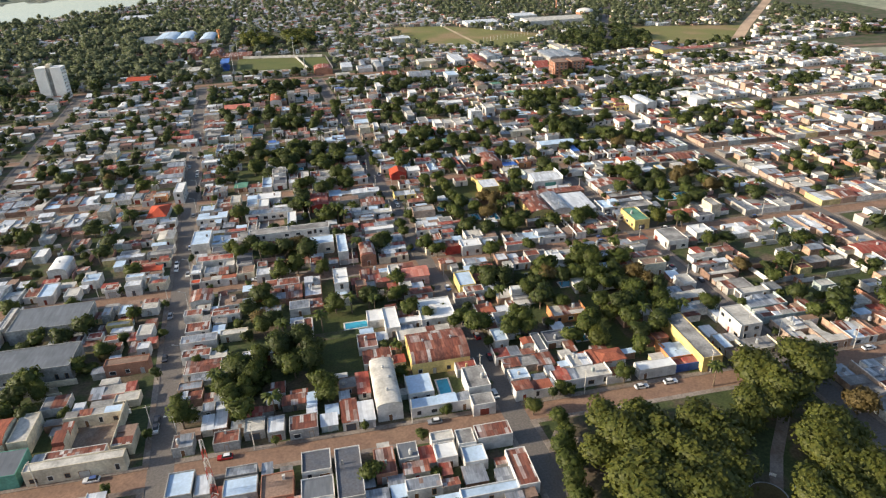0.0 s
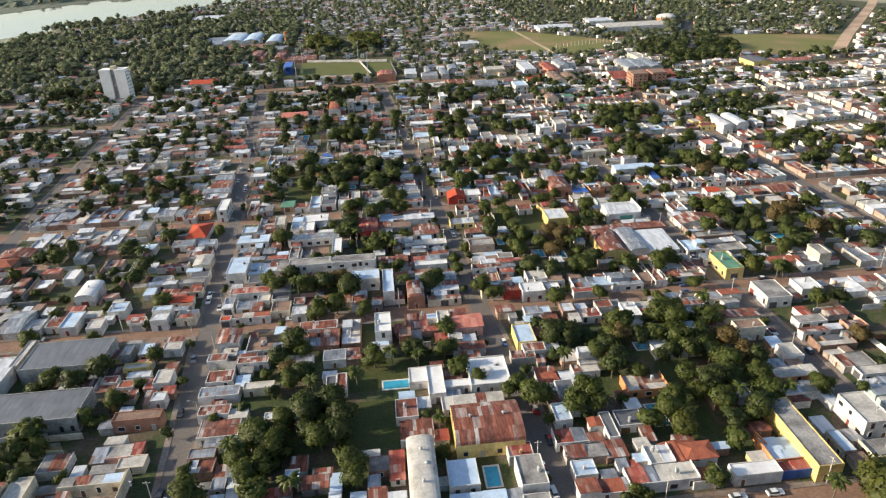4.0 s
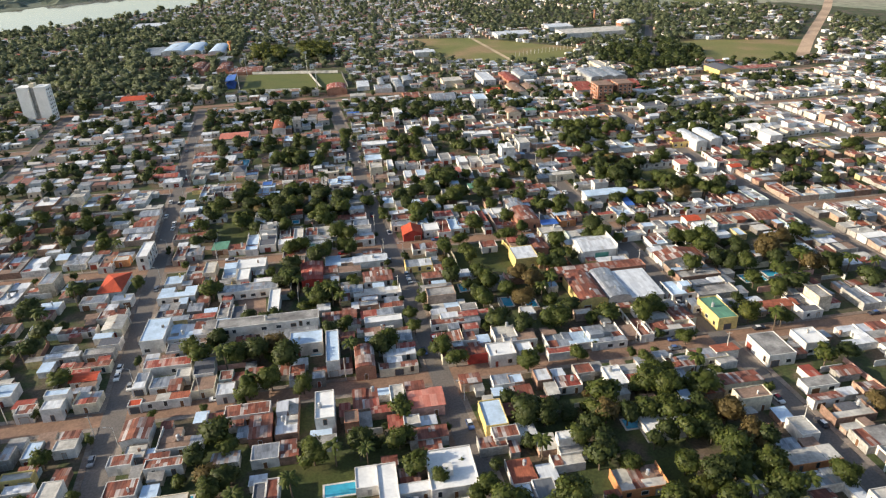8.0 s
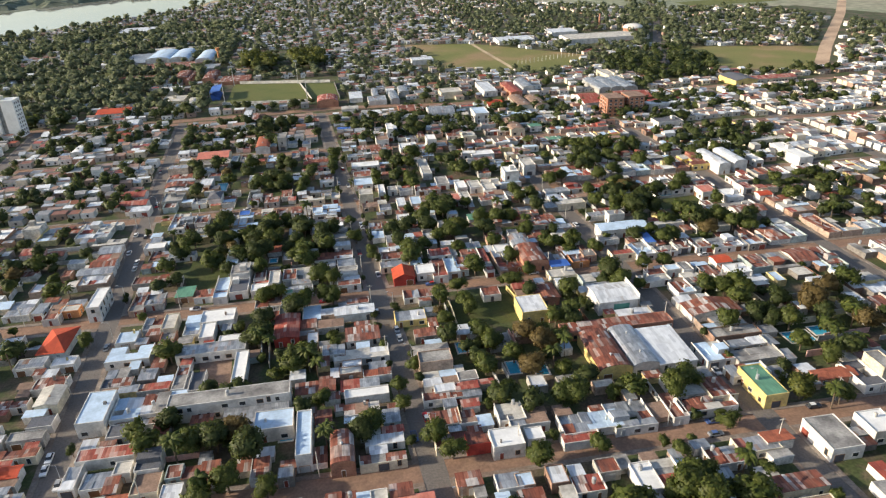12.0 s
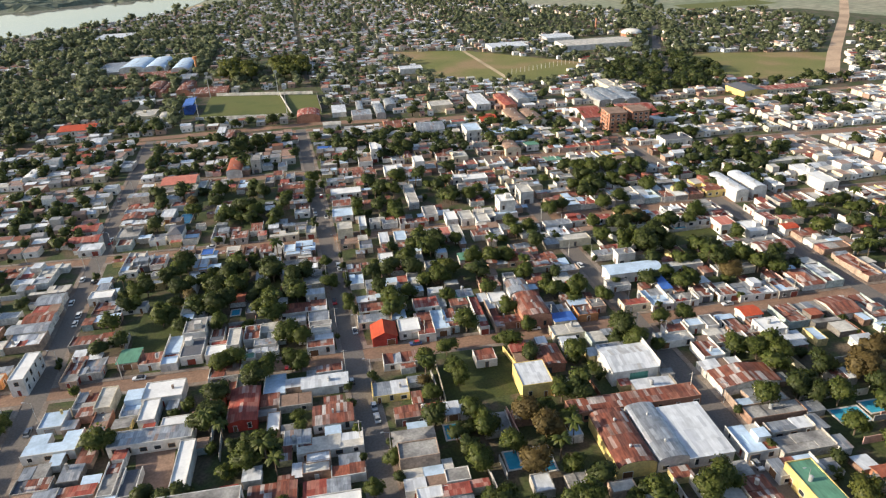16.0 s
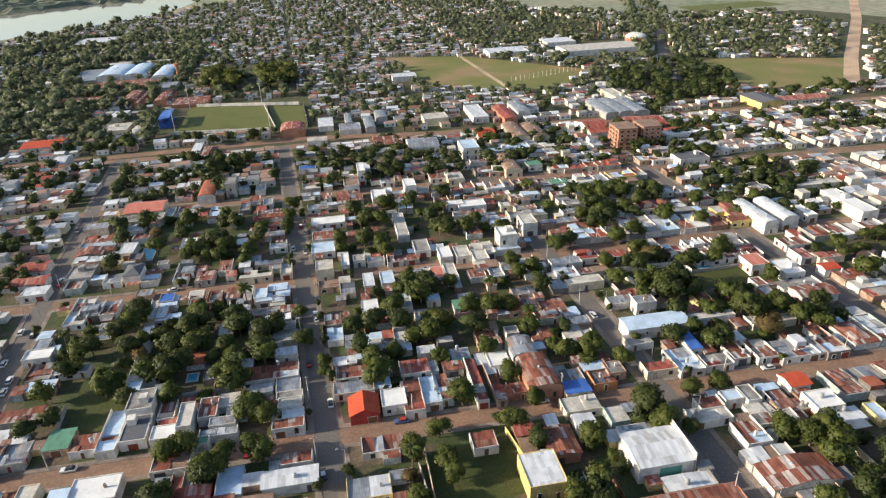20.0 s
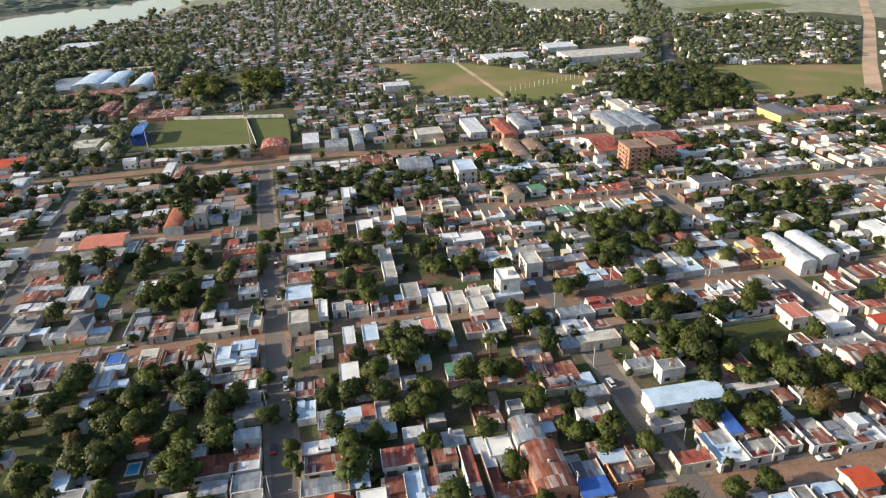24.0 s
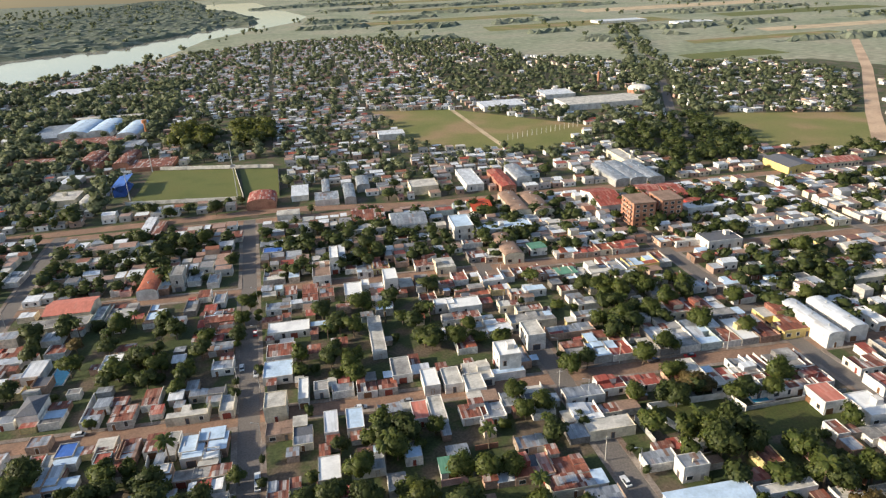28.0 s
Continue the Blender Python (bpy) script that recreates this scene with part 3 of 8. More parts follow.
            r = skin([(-a - e, -b - e, h), (a + e, -b - e, h), (a + e, b + e, h), (-a - e, b + e, h), (-k, 0, h + up), (k, 0, h + up)], [[0, 1, 5, 4], [1, 2, 5], [2, 3, 4, 5], [3, 0, 4]])
        piece("wall", s.mesh("wall", wm), ob)
        piece("roof", r.mesh("roof", rm), ob)
    else:  # vault, the arch's axis along x (vault) or along y (vaulty)
        span, run = (b, a) if form == "vault" else (a, b)
        up = rise if rise is not None else min(span * 0.34, 3.4)
        s.box(-a, -b, -0.2, a, b, h, top=False)
        n = 12
        arc = [(span * -math.cos(math.pi * k / n), up * math.sin(math.pi * k / n) ** 0.85) for k in range(n + 1)]
        put = (lambda u, v, z: (v, u, z)) if form == "vault" else (lambda u, v, z: (u, v, z))
        for v in (-run, run):
            s.add([put(u, v, h + z) for u, z in arc], [tuple(range(n + 1)) if (v > 0) == (form == "vault") else tuple(range(n, -1, -1))])
        piece("wall", s.mesh("wall", wm), ob)
        o = run + 0.15
        pts = [put(u, v, h + z + 0.08) for v in (-o, o) for u, z in arc]
        fs = [[k, k + 1, n + 2 + k, n + 1 + k] for k in range(n)]
        r = skin(pts, fs if form == "vaulty" else [f[::-1] for f in fs])
        piece("roof", r.mesh("roof", rm), ob)
        for k in range(max(1, int(2 * run / 9))):
            v = (k + 0.5) / max(1, int(2 * run / 9)) * 2 * run - run
            p = put(0, v, h + up)
            piece("roof_vent", Shape().rod((p[0], p[1], p[2] - 0.1), (p[0], p[1], p[2] + 0.7), 0.3, 0.3, 8).rod((p[0], p[1], p[2] + 0.7), (p[0], p[1], p[2] + 1.0), 0.5, 0.1, 8).mesh("roof_vent", METAL), ob)
    openings(ob, w, d, h, sides, rnd)
    if tank:
        for k in range(tank):
            tx, ty = rnd.uniform(-a * 0.6, a * 0.6), rnd.uniform(0, b * 0.7)
            tb = piece("water_tank", TANK[0], ob, (tx, ty, h), 0)
            piece("lid", TANK[1], tb)
    return ob


# ------------------------------------------------------------------ trees
def leaf_cloud(lobes, count, size, rnd):
    """A crown of small leaf clumps laid over several uneven lobes (x, y, z, radius)."""
    s = Shape()
    total = sum(r * r for *_, r in lobes)
    for cx, cy, cz, r in lobes:
        if count > 300:         # the dense inside of a lobe, under its leaves
            k = len(s.v)
            for u in range(5):
                for v in range(6):
                    d = Vector((math.sin(math.pi * u / 4) * math.cos(v * math.pi / 3), math.sin(math.pi * u / 4) * math.sin(v * math.pi / 3), math.cos(math.pi * u / 4)))
                    q = d * r * rnd.uniform(0.70, 0.86)
                    s.v.append((cx + q.x, cy + q.y, cz + q.z * 0.85))
                    s.n.append(tuple((d * 0.4 + (Vector(s.v[-1]) - Vector((0, 0, 0.5))).normalized() * 0.6 + Vector((0, 0, 0.001))).normalized()))
            fs = [(k + u * 6 + v, k + u * 6 + 6 + v, k + u * 6 + 6 + (v + 1) % 6, k + u * 6 + (v + 1) % 6) for u in range(4) for v in range(6)]
            s.f += fs
            s.m += [0] * len(fs)
        for _ in range(int(count * r * r / total)):
            d = Vector((rnd.gauss(0, 1), rnd.gauss(0, 1), rnd.gauss(0.25, 1))).normalized()
            k = r * (1.0 + rnd.gauss(-0.02, 0.13))
            p = Vector((cx, cy, cz)) + Vector((d.x * k, d.y * k, d.z * k * 0.85))
            n = (d + Vector((rnd.gauss(0, 0.55), rnd.gauss(0, 0.55), rnd.gauss(0.2, 0.55)))).normalized()
            q = n.to_track_quat("Z", "Y")
            t = rnd.uniform(0.6, 1.3) * size
            a = rnd.uniform(0, 6.28)
            c = [q @ Vector((math.cos(a + b) * t * rnd.uniform(0.7, 1.1), math.sin(a + b) * t * rnd.uniform(0.7, 1.1), 0)) for b in (0, 1.4, 3.0, 4.6)]
            bend = q @ Vector((0, 0, -t * 0.35))
            s.add([p + c[0], p + c[1] + bend, p + c[2], p + c[3] + bend], [(0, 1, 2), (0, 2, 3)])
            whole = (p - Vector((0, 0, 0.5))).normalized()
            s.n += [tuple((d * 0.35 + whole * 0.65 + n * 0.35).normalized())] * 4
    return s


def crown_lobes(rnd, n, spread, flat=0.8):
    out = [(0, 0, 0.62, 0.30)]
    for k in range(n):
        a = 2.4 * k + rnd.uniform(-0.4, 0.4)
        r = spread * rnd.uniform(0.45, 1.0)
        out.append((r * math.cos(a), r * math.sin(a), 0.62 + rnd.uniform(-0.2, 0.24) * flat, rnd.uniform(0.17, 0.29)))
    return out


def trunk_mesh(rnd, name="trunk"):
    s = Shape()
    s.rod((0, 0, -0.02), (0.01, 0, 0.26), 0.035, 0.026, 7)
    for k in range(5):
        a = k * 1.26 + rnd.uniform(-0.3, 0.3)
        s.rod((0.01, 0, 0.24), (0.22 * math.cos(a), 0.22 * math.sin(a), rnd.uniform(0.5, 0.65)), 0.018, 0.006, 5)
    return s.mesh(name, BARK)


LR = random.Random(5)
TRUNKS = [trunk_mesh(LR) for _ in range(3)]
CROWNS = {}
for key, material, many in (("", LEAF, 5), ("dark", LEAF_DARK, 4), ("gold", LEAF_GOLD, 3), ("brown", LEAF_BROWN, 2)):
    CROWNS[key] = [leaf_cloud(crown_lobes(LR, LR.choice((8, 10, 12)), LR.uniform(0.28, 0.36)), 1300, 0.042, LR).mesh("crown", material) for _ in range(many)]
SMALL_CROWNS = {"": [leaf_cloud(crown_lobes(LR, 7, 0.32), 460, 0.062, LR).mesh("crown", LEAF) for _ in range(4)], "dark": [leaf_cloud(crown_lobes(LR, 8, 0.32), 460, 0.062, LR).mesh("crown", LEAF_DARK) for _ in range(4)],
                "brown": [leaf_cloud(crown_lobes(LR, 7, 0.32), 460, 0.062, LR).mesh("crown", LEAF_BROWN)]}
TREE_COUNT = [0]
TREE_SPOTS = []


def tree(x, y, size=8.0, kind="", wide=1.0, name="tree"):
    """A broadleaf tree; size is its height, wide its breadth against the height."""
    rnd = random.Random(int(x * 7 + y * 113))
    TREE_COUNT[0] += 1
    TREE_SPOTS.append((x, y))
    word = {"": "green leafy", "dark": "dark green dense", "gold": "yellow-green sunlit", "brown": "russet thin-leaved"}[kind]
    if name == "shrub":
        ob = new(name, rnd.choice(SMALL_CROWNS[kind]))
        ob.location, ob.rotation_euler, ob.scale = (x, y, 0.15 - 0.18 * size), (0, 0, rnd.uniform(0, 6.28)), (size * wide, size * wide, size)
        return tagged(ob, "%s broadleaf shrub among the houses" % word, "shrub", "shrubs")
    ob = thing(name, x, y, 0.15, rnd.uniform(0, 360), "%s broadleaf %s among the houses" % (word, "shrub" if name == "shrub" else "tree"), "shrub" if name == "shrub" else "tree", {"tree": "town trees", "shrub": "shrubs", "street_tree": "street trees", "orchard_tree": "garden trees"}.get(name, "garden trees"))
    ob.scale = (size * wide, size * wide, size)
    piece("trunk", rnd.choice(TRUNKS), ob)
    piece("crown", rnd.choice((CROWNS if name == "tree" else SMALL_CROWNS)[kind]), ob)
    return ob


def palm_meshes(rnd):
    t, c = Shape(), Shape()
    t.rod((0, 0, -0.1), (0.1, 0.05, 4.0), 0.22, 0.17, 7).rod((0.1, 0.05, 4.0), (0.15, 0.1, 7.0), 0.17, 0.15, 7)
    for k in range(22):
        a, up = rnd.uniform(0, 6.28), rnd.uniform(-0.2, 1.0)
        last, ln = Vector((0.15, 0.1, 7.0)), 0.75
        d = Vector((math.cos(a), math.sin(a), up)).normalized()
        side = Vector((-math.sin(a), math.cos(a), 0))
        w0 = 0.12
        for q in range(4):
            nxt = last + d * ln
            w1 = (0.5, 0.5, 0.35, 0.05)[q]
            c.add([last + side * w0 - Vector((0, 0, w0 * 0.4)), last, last - side * w0 - Vector((0, 0, w0 * 0.4)), nxt - side * w1 - Vector((0, 0, w1 * 0.4)), nxt, nxt + side * w1 - Vector((0, 0, w1 * 0.4))],
                  [(0, 1, 4, 5), (1, 2, 3, 4)])
            last, w0 = nxt, w1
            d = (d + Vector((0, 0, -0.42))).normalized()
    return t.mesh("trunk", BARK), c.mesh("fronds", LEAF)


PALMS = [palm_meshes(LR) for _ in range(3)]


def palm(x, y, size=9.0):
    rnd = random.Random(int(x * 7 + y * 113))
    TREE_SPOTS.append((x, y))
    ob = thing("palm_tree", x, y, 0.15, rnd.uniform(0, 360), "palm with a tall trunk and drooping green fronds", "palm tree", "palms")
    ob.scale = [size / 8.0] * 3
    t, c = rnd.choice(PALMS)
    piece("trunk", t, ob), piece("fronds", c, ob)
    return ob


def pool(x, y, w, d, rz=-2.5):
    ob = thing("swimming_pool", x, y, 0.17, rz, "blue tiled swimming pool with a pale coping in a garden", "swimming pool", "pools")
    s = Shape()
    for x0, y0, x1, y1 in ((-w / 2 - 0.5, -d / 2 - 0.5, w / 2 + 0.5, -d / 2), (-w / 2 - 0.5, d / 2, w / 2 + 0.5, d / 2 + 0.5), (-w / 2 - 0.5, -d / 2, -w / 2, d / 2), (w / 2, -d / 2, w / 2 + 0.5, d / 2)):
        s.box(x0, y0, 0, x1, y1, 0.18)
    piece("coping", s.mesh("coping", WALLS["white"]), ob)
    piece("water", Shape().box(-w / 2, -d / 2, 0, w / 2, d / 2, 0.1).mesh("water", POOL), ob)
    TAKEN.append((x - w / 2, y - d / 2, x + w / 2, y + d / 2))


def lawn(x, y, w, d, m=None):
    setting("ground_lawn", Shape().add([(x - w / 2, y - d / 2, 0.20), (x + w / 2, y - d / 2, 0.20), (x + w / 2, y + d / 2, 0.20), (x - w / 2, y + d / 2, 0.20)], [(0, 1, 2, 3)]).mesh("lawn", m or LAWN), "open green lawn behind the houses", "lawn")
    TAKEN.append((x - w / 2, y - d / 2, x + w / 2, y + d / 2))


def garden_wall(x0, y0, x1, y1, h=2.2, m="white"):
    d = Vector((x1 - x0, y1 - y0))
    n = d.length
    ob = new("garden_wall", Shape().add([(0, -0.12, -0.1), (n, -0.12, -0.1), (n, 0.12, -0.1), (0, 0.12, -0.1), (0, -0.12, h), (n, -0.12, h), (n, 0.12, h), (0, 0.12, h), (0, 0, h + 0.08), (n, 0, h + 0.08)],
                              [(0, 1, 5, 4), (1, 2, 6, 9, 5), (2, 3, 7, 6), (3, 0, 4, 8, 7), (4, 5, 9, 8), (8, 9, 6, 7)]).mesh("wall", WALLS[m]))
    ob.location, ob.rotation_euler = (x0, y0, 0.15), (0, 0, math.atan2(d.y, d.x))
    tagged(ob, "%s boundary wall between two plots" % WALLNAMES[m], "garden wall")


# ------------------------------------------------------------------ street things
def car_meshes():
    b, c = Shape(), Shape()
    b.prism([(-0.85, -2.1), (0.85, -2.1), (0.88, 0), (0.85, 2.1), (-0.85, 2.1), (-0.88, 0)], 0.28, 0.82)
    lo = [(-0.78, -1.75), (0.78, -1.75), (0.78, 0.95), (-0.78, 0.95)]
    hi = [(-0.62, -1.3), (0.62, -1.3), (0.62, 0.35), (-0.62, 0.35)]
    c.add([(x, y, 0.82) for x, y in lo] + [(x, y, 1.40) for x, y in hi], [(0, 1, 5, 4), (1, 2, 6, 5), (2, 3, 7, 6), (3, 0, 4, 7)], 0)
    r = Shape().add([(x, y, 1.405) for x, y in hi], [(0, 1, 2, 3)])
    w = Shape().rod((-0.1, 0, 0), (0.1, 0, 0), 0.31, 0.31, 12)
    return b.mesh("car_body", CARPAINT), c.mesh("car_glass", GLASS_DARK), r.mesh("car_roof", CARPAINT), w.mesh("tyre", RUBBER)


CAR = car_meshes()


def car(x, y, rz=0.0, z=0.03, word="parked"):
    ob = thing("car", x, y, z, rz, "small %s car at the side of the street" % word, "car", "parked cars")
    piece("body", CAR[0], ob), piece("glass", CAR[1], ob), piece("roof", CAR[2], ob)
    for sx in (-0.78, 0.78):
        for sy in (-1.3, 1.3):
            piece("wheel", CAR[3], ob, (sx, sy, 0.31))


LAMP_POLE = Shape().rod((0, 0, 0), (0, 0, 7.5), 0.11, 0.07, 8).mesh("pole", METAL)
LAMP_ARM = Shape().rod((0, 0, 7.4), (1.8, 0, 8.0), 0.05, 0.04, 6).mesh("arm", METAL)
LAMP_HEAD = Shape().box(1.6, -0.16, 7.92, 2.4, 0.16, 8.08, bottom=True).mesh("lamp_head", METAL)
WOOD_POLE = Shape().rod((0, 0, 0), (0, 0, 8.5), 0.16, 0.10, 7).mesh("pole", POLE)
CROSS_ARM = Shape().box(-1.0, -0.06, 7.9, 1.0, 0.06, 8.02, bottom=True).mesh("cross_arm", POLE)


def street_lamp(x, y, rz=0.0):
    ob = thing("street_lamp", x, y, 0.1, rz, "grey metal street lamp with a single arm", "street lamp", "street lamps")
    piece("pole", LAMP_POLE, ob), piece("arm", LAMP_ARM, ob), piece("lamp_head", LAMP_HEAD, ob)


def power_pole(x, y, rz=0.0):
    ob = thing("power_pole", x, y, 0.1, rz, "pale concrete power pole with a cross arm", "power pole", "power poles")
    piece("pole", WOOD_POLE, ob), piece("cross_arm", CROSS_ARM, ob)

# ------------------------------------------------------------------ lawns, pools and garden walls
lawn(-22, 90, 24, 14), lawn(-25, 68, 18, 20), lawn(54, 201, 26, 20), lawn(-53, 258, 16, 34), lawn(-34, 391, 16, 9)
lawn(150, 286, 27, 12), lawn(182, 277, 44, 13), lawn(66, 60, 14, 30), lawn(4, 42, 9, 14)
lawn(46, 476, 16, 12, DIRT)
pool(-16, 84.6, 8, 4), pool(5.8, 41.3, 3.6, 7), pool(57.9, 56.1, 4, 9), pool(-56.4, 90, 6, 3.5), pool(68.6, 89.5, 6, 4)
pool(39.8, 179.3, 3.5, 6), pool(53.3, 164.1, 3.5, 6.5), pool(61.8, 162.5, 4, 9), pool(-19.6, 150.4, 3.5, 6.5), pool(153, 156.5, 9, 6), pool(163.5, 158, 8, 5)
pool(-25.5, 265.8, 3, 4), pool(-56.4, 370, 5.5, 13), pool(176, 288, 7, 4)
garden_wall(77.6, 64, 79.4, 36.6, 3.2, "orange"), garden_wall(138, 292.8, 165.6, 291, 2.4), garden_wall(138, 292.5, 141.5, 280, 2.4), garden_wall(165.6, 291, 167, 283, 2.4)
garden_wall(160, 283.5, 204, 283, 1.6, "grey"), garden_wall(-42, 245, -46, 284, 2.0, "grey"), garden_wall(41, 192, 42, 212, 2.0, "cream"), garden_wall(69, 190, 66, 214, 2.0, "yellow")


# ------------------------------------------------------------------ landmark buildings
# tall apartment tower: two blank white wings with a recessed grey stair core between them
ob = thing("apartment_tower", -223, 533.5, 0.1, -5.5, "tall white apartment tower with two blank gable walls", "tower block")
TAKEN.append((-236, 526, -210, 542))
for sx in (-1, 1):
    wing = piece("wing", Shape().box(-4.4, -5.5, -0.2, 4.4, 5.5, 27).mesh("wing", RAISED_WHITE), ob, (sx * 6.5, 0, 0))
    piece("parapet", Shape().prism([(-4.5, -5.6), (4.5, -5.6), (4.5, 5.6), (-4.5, 5.6)], 27, 27.6).mesh("parapet", RAISED_WHITE), wing)
    for f in range(9):
        for v in (-3, 0, 3):
            piece("window", WINDOWS[0], wing, (sx * 4.4, v, 1.0 + f * 2.9), 90 if sx > 0 else 270)
core = piece("stair_core", Shape().box(-2.09, -3.2, -0.2, 2.09, 4.5, 27.3).mesh("stair_core", WALLS["grey"]), ob, label="recessed grey stair core")
piece("lift_hut", Shape().box(-1.8, -2.6, 27.3, 1.8, 2.6, 30).mesh("lift_hut", WALLS["cream"]), ob)

# the brick block under construction, in two wings
for bx, bw, text in ((218, 12.5, "unfinished brick apartment block with open balconies"), (234.5, 12, "bare brick apartment block with a recessed stair")):
    ob = thing("apartment_block", bx, 447, 0.1, -4, text, "apartment block")
    TAKEN.append((bx - 7, 438, bx + 7, 456))
    piece("wall", Shape().box(-bw / 2, -8, -0.2, bw / 2, 8, 13.2).mesh("wall", WALLS["brick"]), ob)
    piece("roof", Shape().prism([(-bw / 2 - 0.2, -8.2), (bw / 2 + 0.2, -8.2), (bw / 2 + 0.2, 8.2), (-bw / 2 - 0.2, 8.2)], 13.2, 13.8).mesh("roof", ROOFS["brown"]), ob)
    for f in range(5):
        for sx in (-1, 0, 1):
            piece("window", WINDOWS[2], ob, (sx * bw / 3.2, -8.0, 0.9 + f * 2.55), 0)
        for sy in (-4.5, 0, 4.5):
            piece("window", WINDOWS[0], ob, (-bw / 2, sy, 0.9 + f * 2.55), 270)
        bal = piece("balcony", Shape().box(-bw / 2 - 1.0, -6.5, 0, -bw / 2, 6.5, 0.18, bottom=True).mesh("balcony", WALLS["grey"]), ob, (0, 0, 0.4 + f * 2.55))
        piece("railing", Shape().box(-bw / 2 - 1.0, -6.5, 0.18, -bw / 2 - 0.9, 6.5, 1.1).mesh("railing", WALLS["brick"]), bal)

# grain store and water tower of the mill
ob = thing("storage_tank", 404, 788, 0, 0, "round brick-red storage tank with a pale domed top", "storage tank")
piece("wall", Shape().rod((0, 0, -0.2), (0, 0, 9), 12, 12, 24).mesh("wall", WALLS["brick"]), ob)
dome = Shape()
for k in range(5):
    a0, a1 = k * math.pi / 10, (k + 1) * math.pi / 10
    dome.rod((0, 0, 9 + 4.5 * math.sin(a0)), (0, 0, 9 + 4.5 * math.sin(a1)), 12.2 * math.cos(a0), max(0.05, 12.2 * math.cos(a1)), 24)
piece("dome", dome.mesh("dome", WALLS["white"]), ob)
ob = thing("chimney", 396, 870, 0, 0, "dark brick chimney behind the sheds", "chimney")
piece("shaft", Shape().rod((0, 0, 0), (0, 0, 17), 1.5, 1.2, 10).mesh("shaft", WALLS["brick"]), ob)
ob = thing("water_tower", -95, 790, 0, 0, "slender brick-coloured water tower among sheds", "water tower")
piece("shaft", Shape().rod((0, 0, 0), (0, 0, 14), 1.2, 1.0, 10).mesh("shaft", WALLS["orange"]), ob)
piece("tank", Shape().rod((0, 0, 14), (0, 0, 17), 2.2, 2.2, 12).mesh("tank", WALLS["orange"]), ob)

# ------------------------------------------------------------------ the football ground
setting("ground_football", Shape().add([(-72, 582, 0.06), (0, 568, 0.06), (-9, 646, 0.06), (-70, 664, 0.06)], [(0, 1, 2, 3)]).mesh("pitch", GRASS), "mown green football pitch", "football pitch")
setting("ground_training", Shape().add([(2, 568, 0.06), (24, 566, 0.06), (23, 634, 0.06), (-5, 644, 0.06)], [(0, 1, 2, 3)]).mesh("pitch", GRASS), "green strip beside the football pitch", "lawn")
garden_wall(-9, 647, 1, 568, 2.4, "grey"), garden_wall(-70, 666, 20, 640, 2.4, "white"), garden_wall(24.5, 566, 23.5, 634, 2.4, "dark"), garden_wall(-74, 580, -1, 566, 2.2, "white")
TAKEN.append((-78, 566, 26, 668))
for mx, my in ((-73, 590), (-70, 660), (-3, 572), (-10, 644)):
    ob = thing("floodlight_mast", mx, my, 0, 0, "tall lattice-grey floodlight mast at the pitch corner", "floodlight mast", "floodlight masts")
    piece("mast", Shape().rod((0, 0, 0), (0, 0, 21), 0.35, 0.18, 8).mesh("mast", METAL), ob)
    piece("lamp_rack", Shape().box(-1.5, -0.25, 20.5, 1.5, 0.25, 22.3, bottom=True).mesh("lamp_rack", METAL), ob)
ob = thing("grandstand", -78, 615, 0, 0, "blue roofed grandstand beside the football pitch", "grandstand")
for k in range(6):
    piece("seat_tier", Shape().box(-6 + k * 1.2 - 1.2, -14, -0.1, -6 + k * 1.2, 14, 5.0 - k * 0.75).mesh("seat_tier", WALLS["blue"]), ob)
piece("roof", skin([(-8, -15, 7.0), (1, -15, 8.2), (1, 15, 8.2), (-8, 15, 7.0)], [[0, 1, 2, 3]]).mesh("roof", ROOFS["blue"]), ob)
for sy in (-14, -5, 5, 14):
    piece("post", Shape().rod((-7.8, sy, 0), (-7.8, sy, 7.0), 0.2, 0.2, 6).mesh("post", METAL), ob)
for gx, gy, ga in ((-36, 573, 0), (-40, 655, 0)):
    ob = thing("goal", gx, gy, 0.06, 10, "white football goal on the grass", "goal", "goals")
    gp = Shape().rod((-3.66, 0, 0), (-3.66, 0, 2.44), 0.1, 0.1, 6).rod((3.66, 0, 0), (3.66, 0, 2.44), 0.1, 0.1, 6).rod((-3.7, 0, 2.44), (3.7, 0, 2.44), 0.1, 0.1, 6)
    piece("goal_frame", gp.mesh("goal_frame", WALLS["white"]), ob)
# fence posts across the meadow
for k in range(16):
    t = k / 15
    ob = thing("fence_post", 212 + 74 * t, 655 + 26 * t, 0, 0, "pale post of a fence across the meadow", "fence post", "meadow fence posts")
    piece("post", Shape().rod((0, 0, 0), (0, 0, 5.0), 0.2, 0.16, 6).mesh("post", WALLS["white"]), ob)

# lattice radio mast near the corner of the left street
ob = thing("radio_mast", -61.3, 12.6, 0.1, 0, "red and white lattice radio mast between the roofs", "radio mast")
for k in range(7):
    z0, z1, r0, r1 = k * 3.0, (k + 1) * 3.0, 1.1 - k * 0.09, 1.1 - (k + 1) * 0.09
    s = Shape()
    for a in range(3):
        c0, c1 = a * 2.094, (a + 1) * 2.094
        p = lambda r, c, z: (r * math.cos(c), r * math.sin(c), z)
        s.rod(p(r0, c0, z0), p(r1, c0, z1), 0.09, 0.09, 5).rod(p(r0, c0, z0), p(r1, c1, z1), 0.05, 0.05, 4).rod(p(r1, c0, z1), p(r1, c1, z1), 0.05, 0.05, 4)
    piece("lattice_section", s.mesh("lattice_section", WALLS["red" if k % 2 else "white"]), ob)

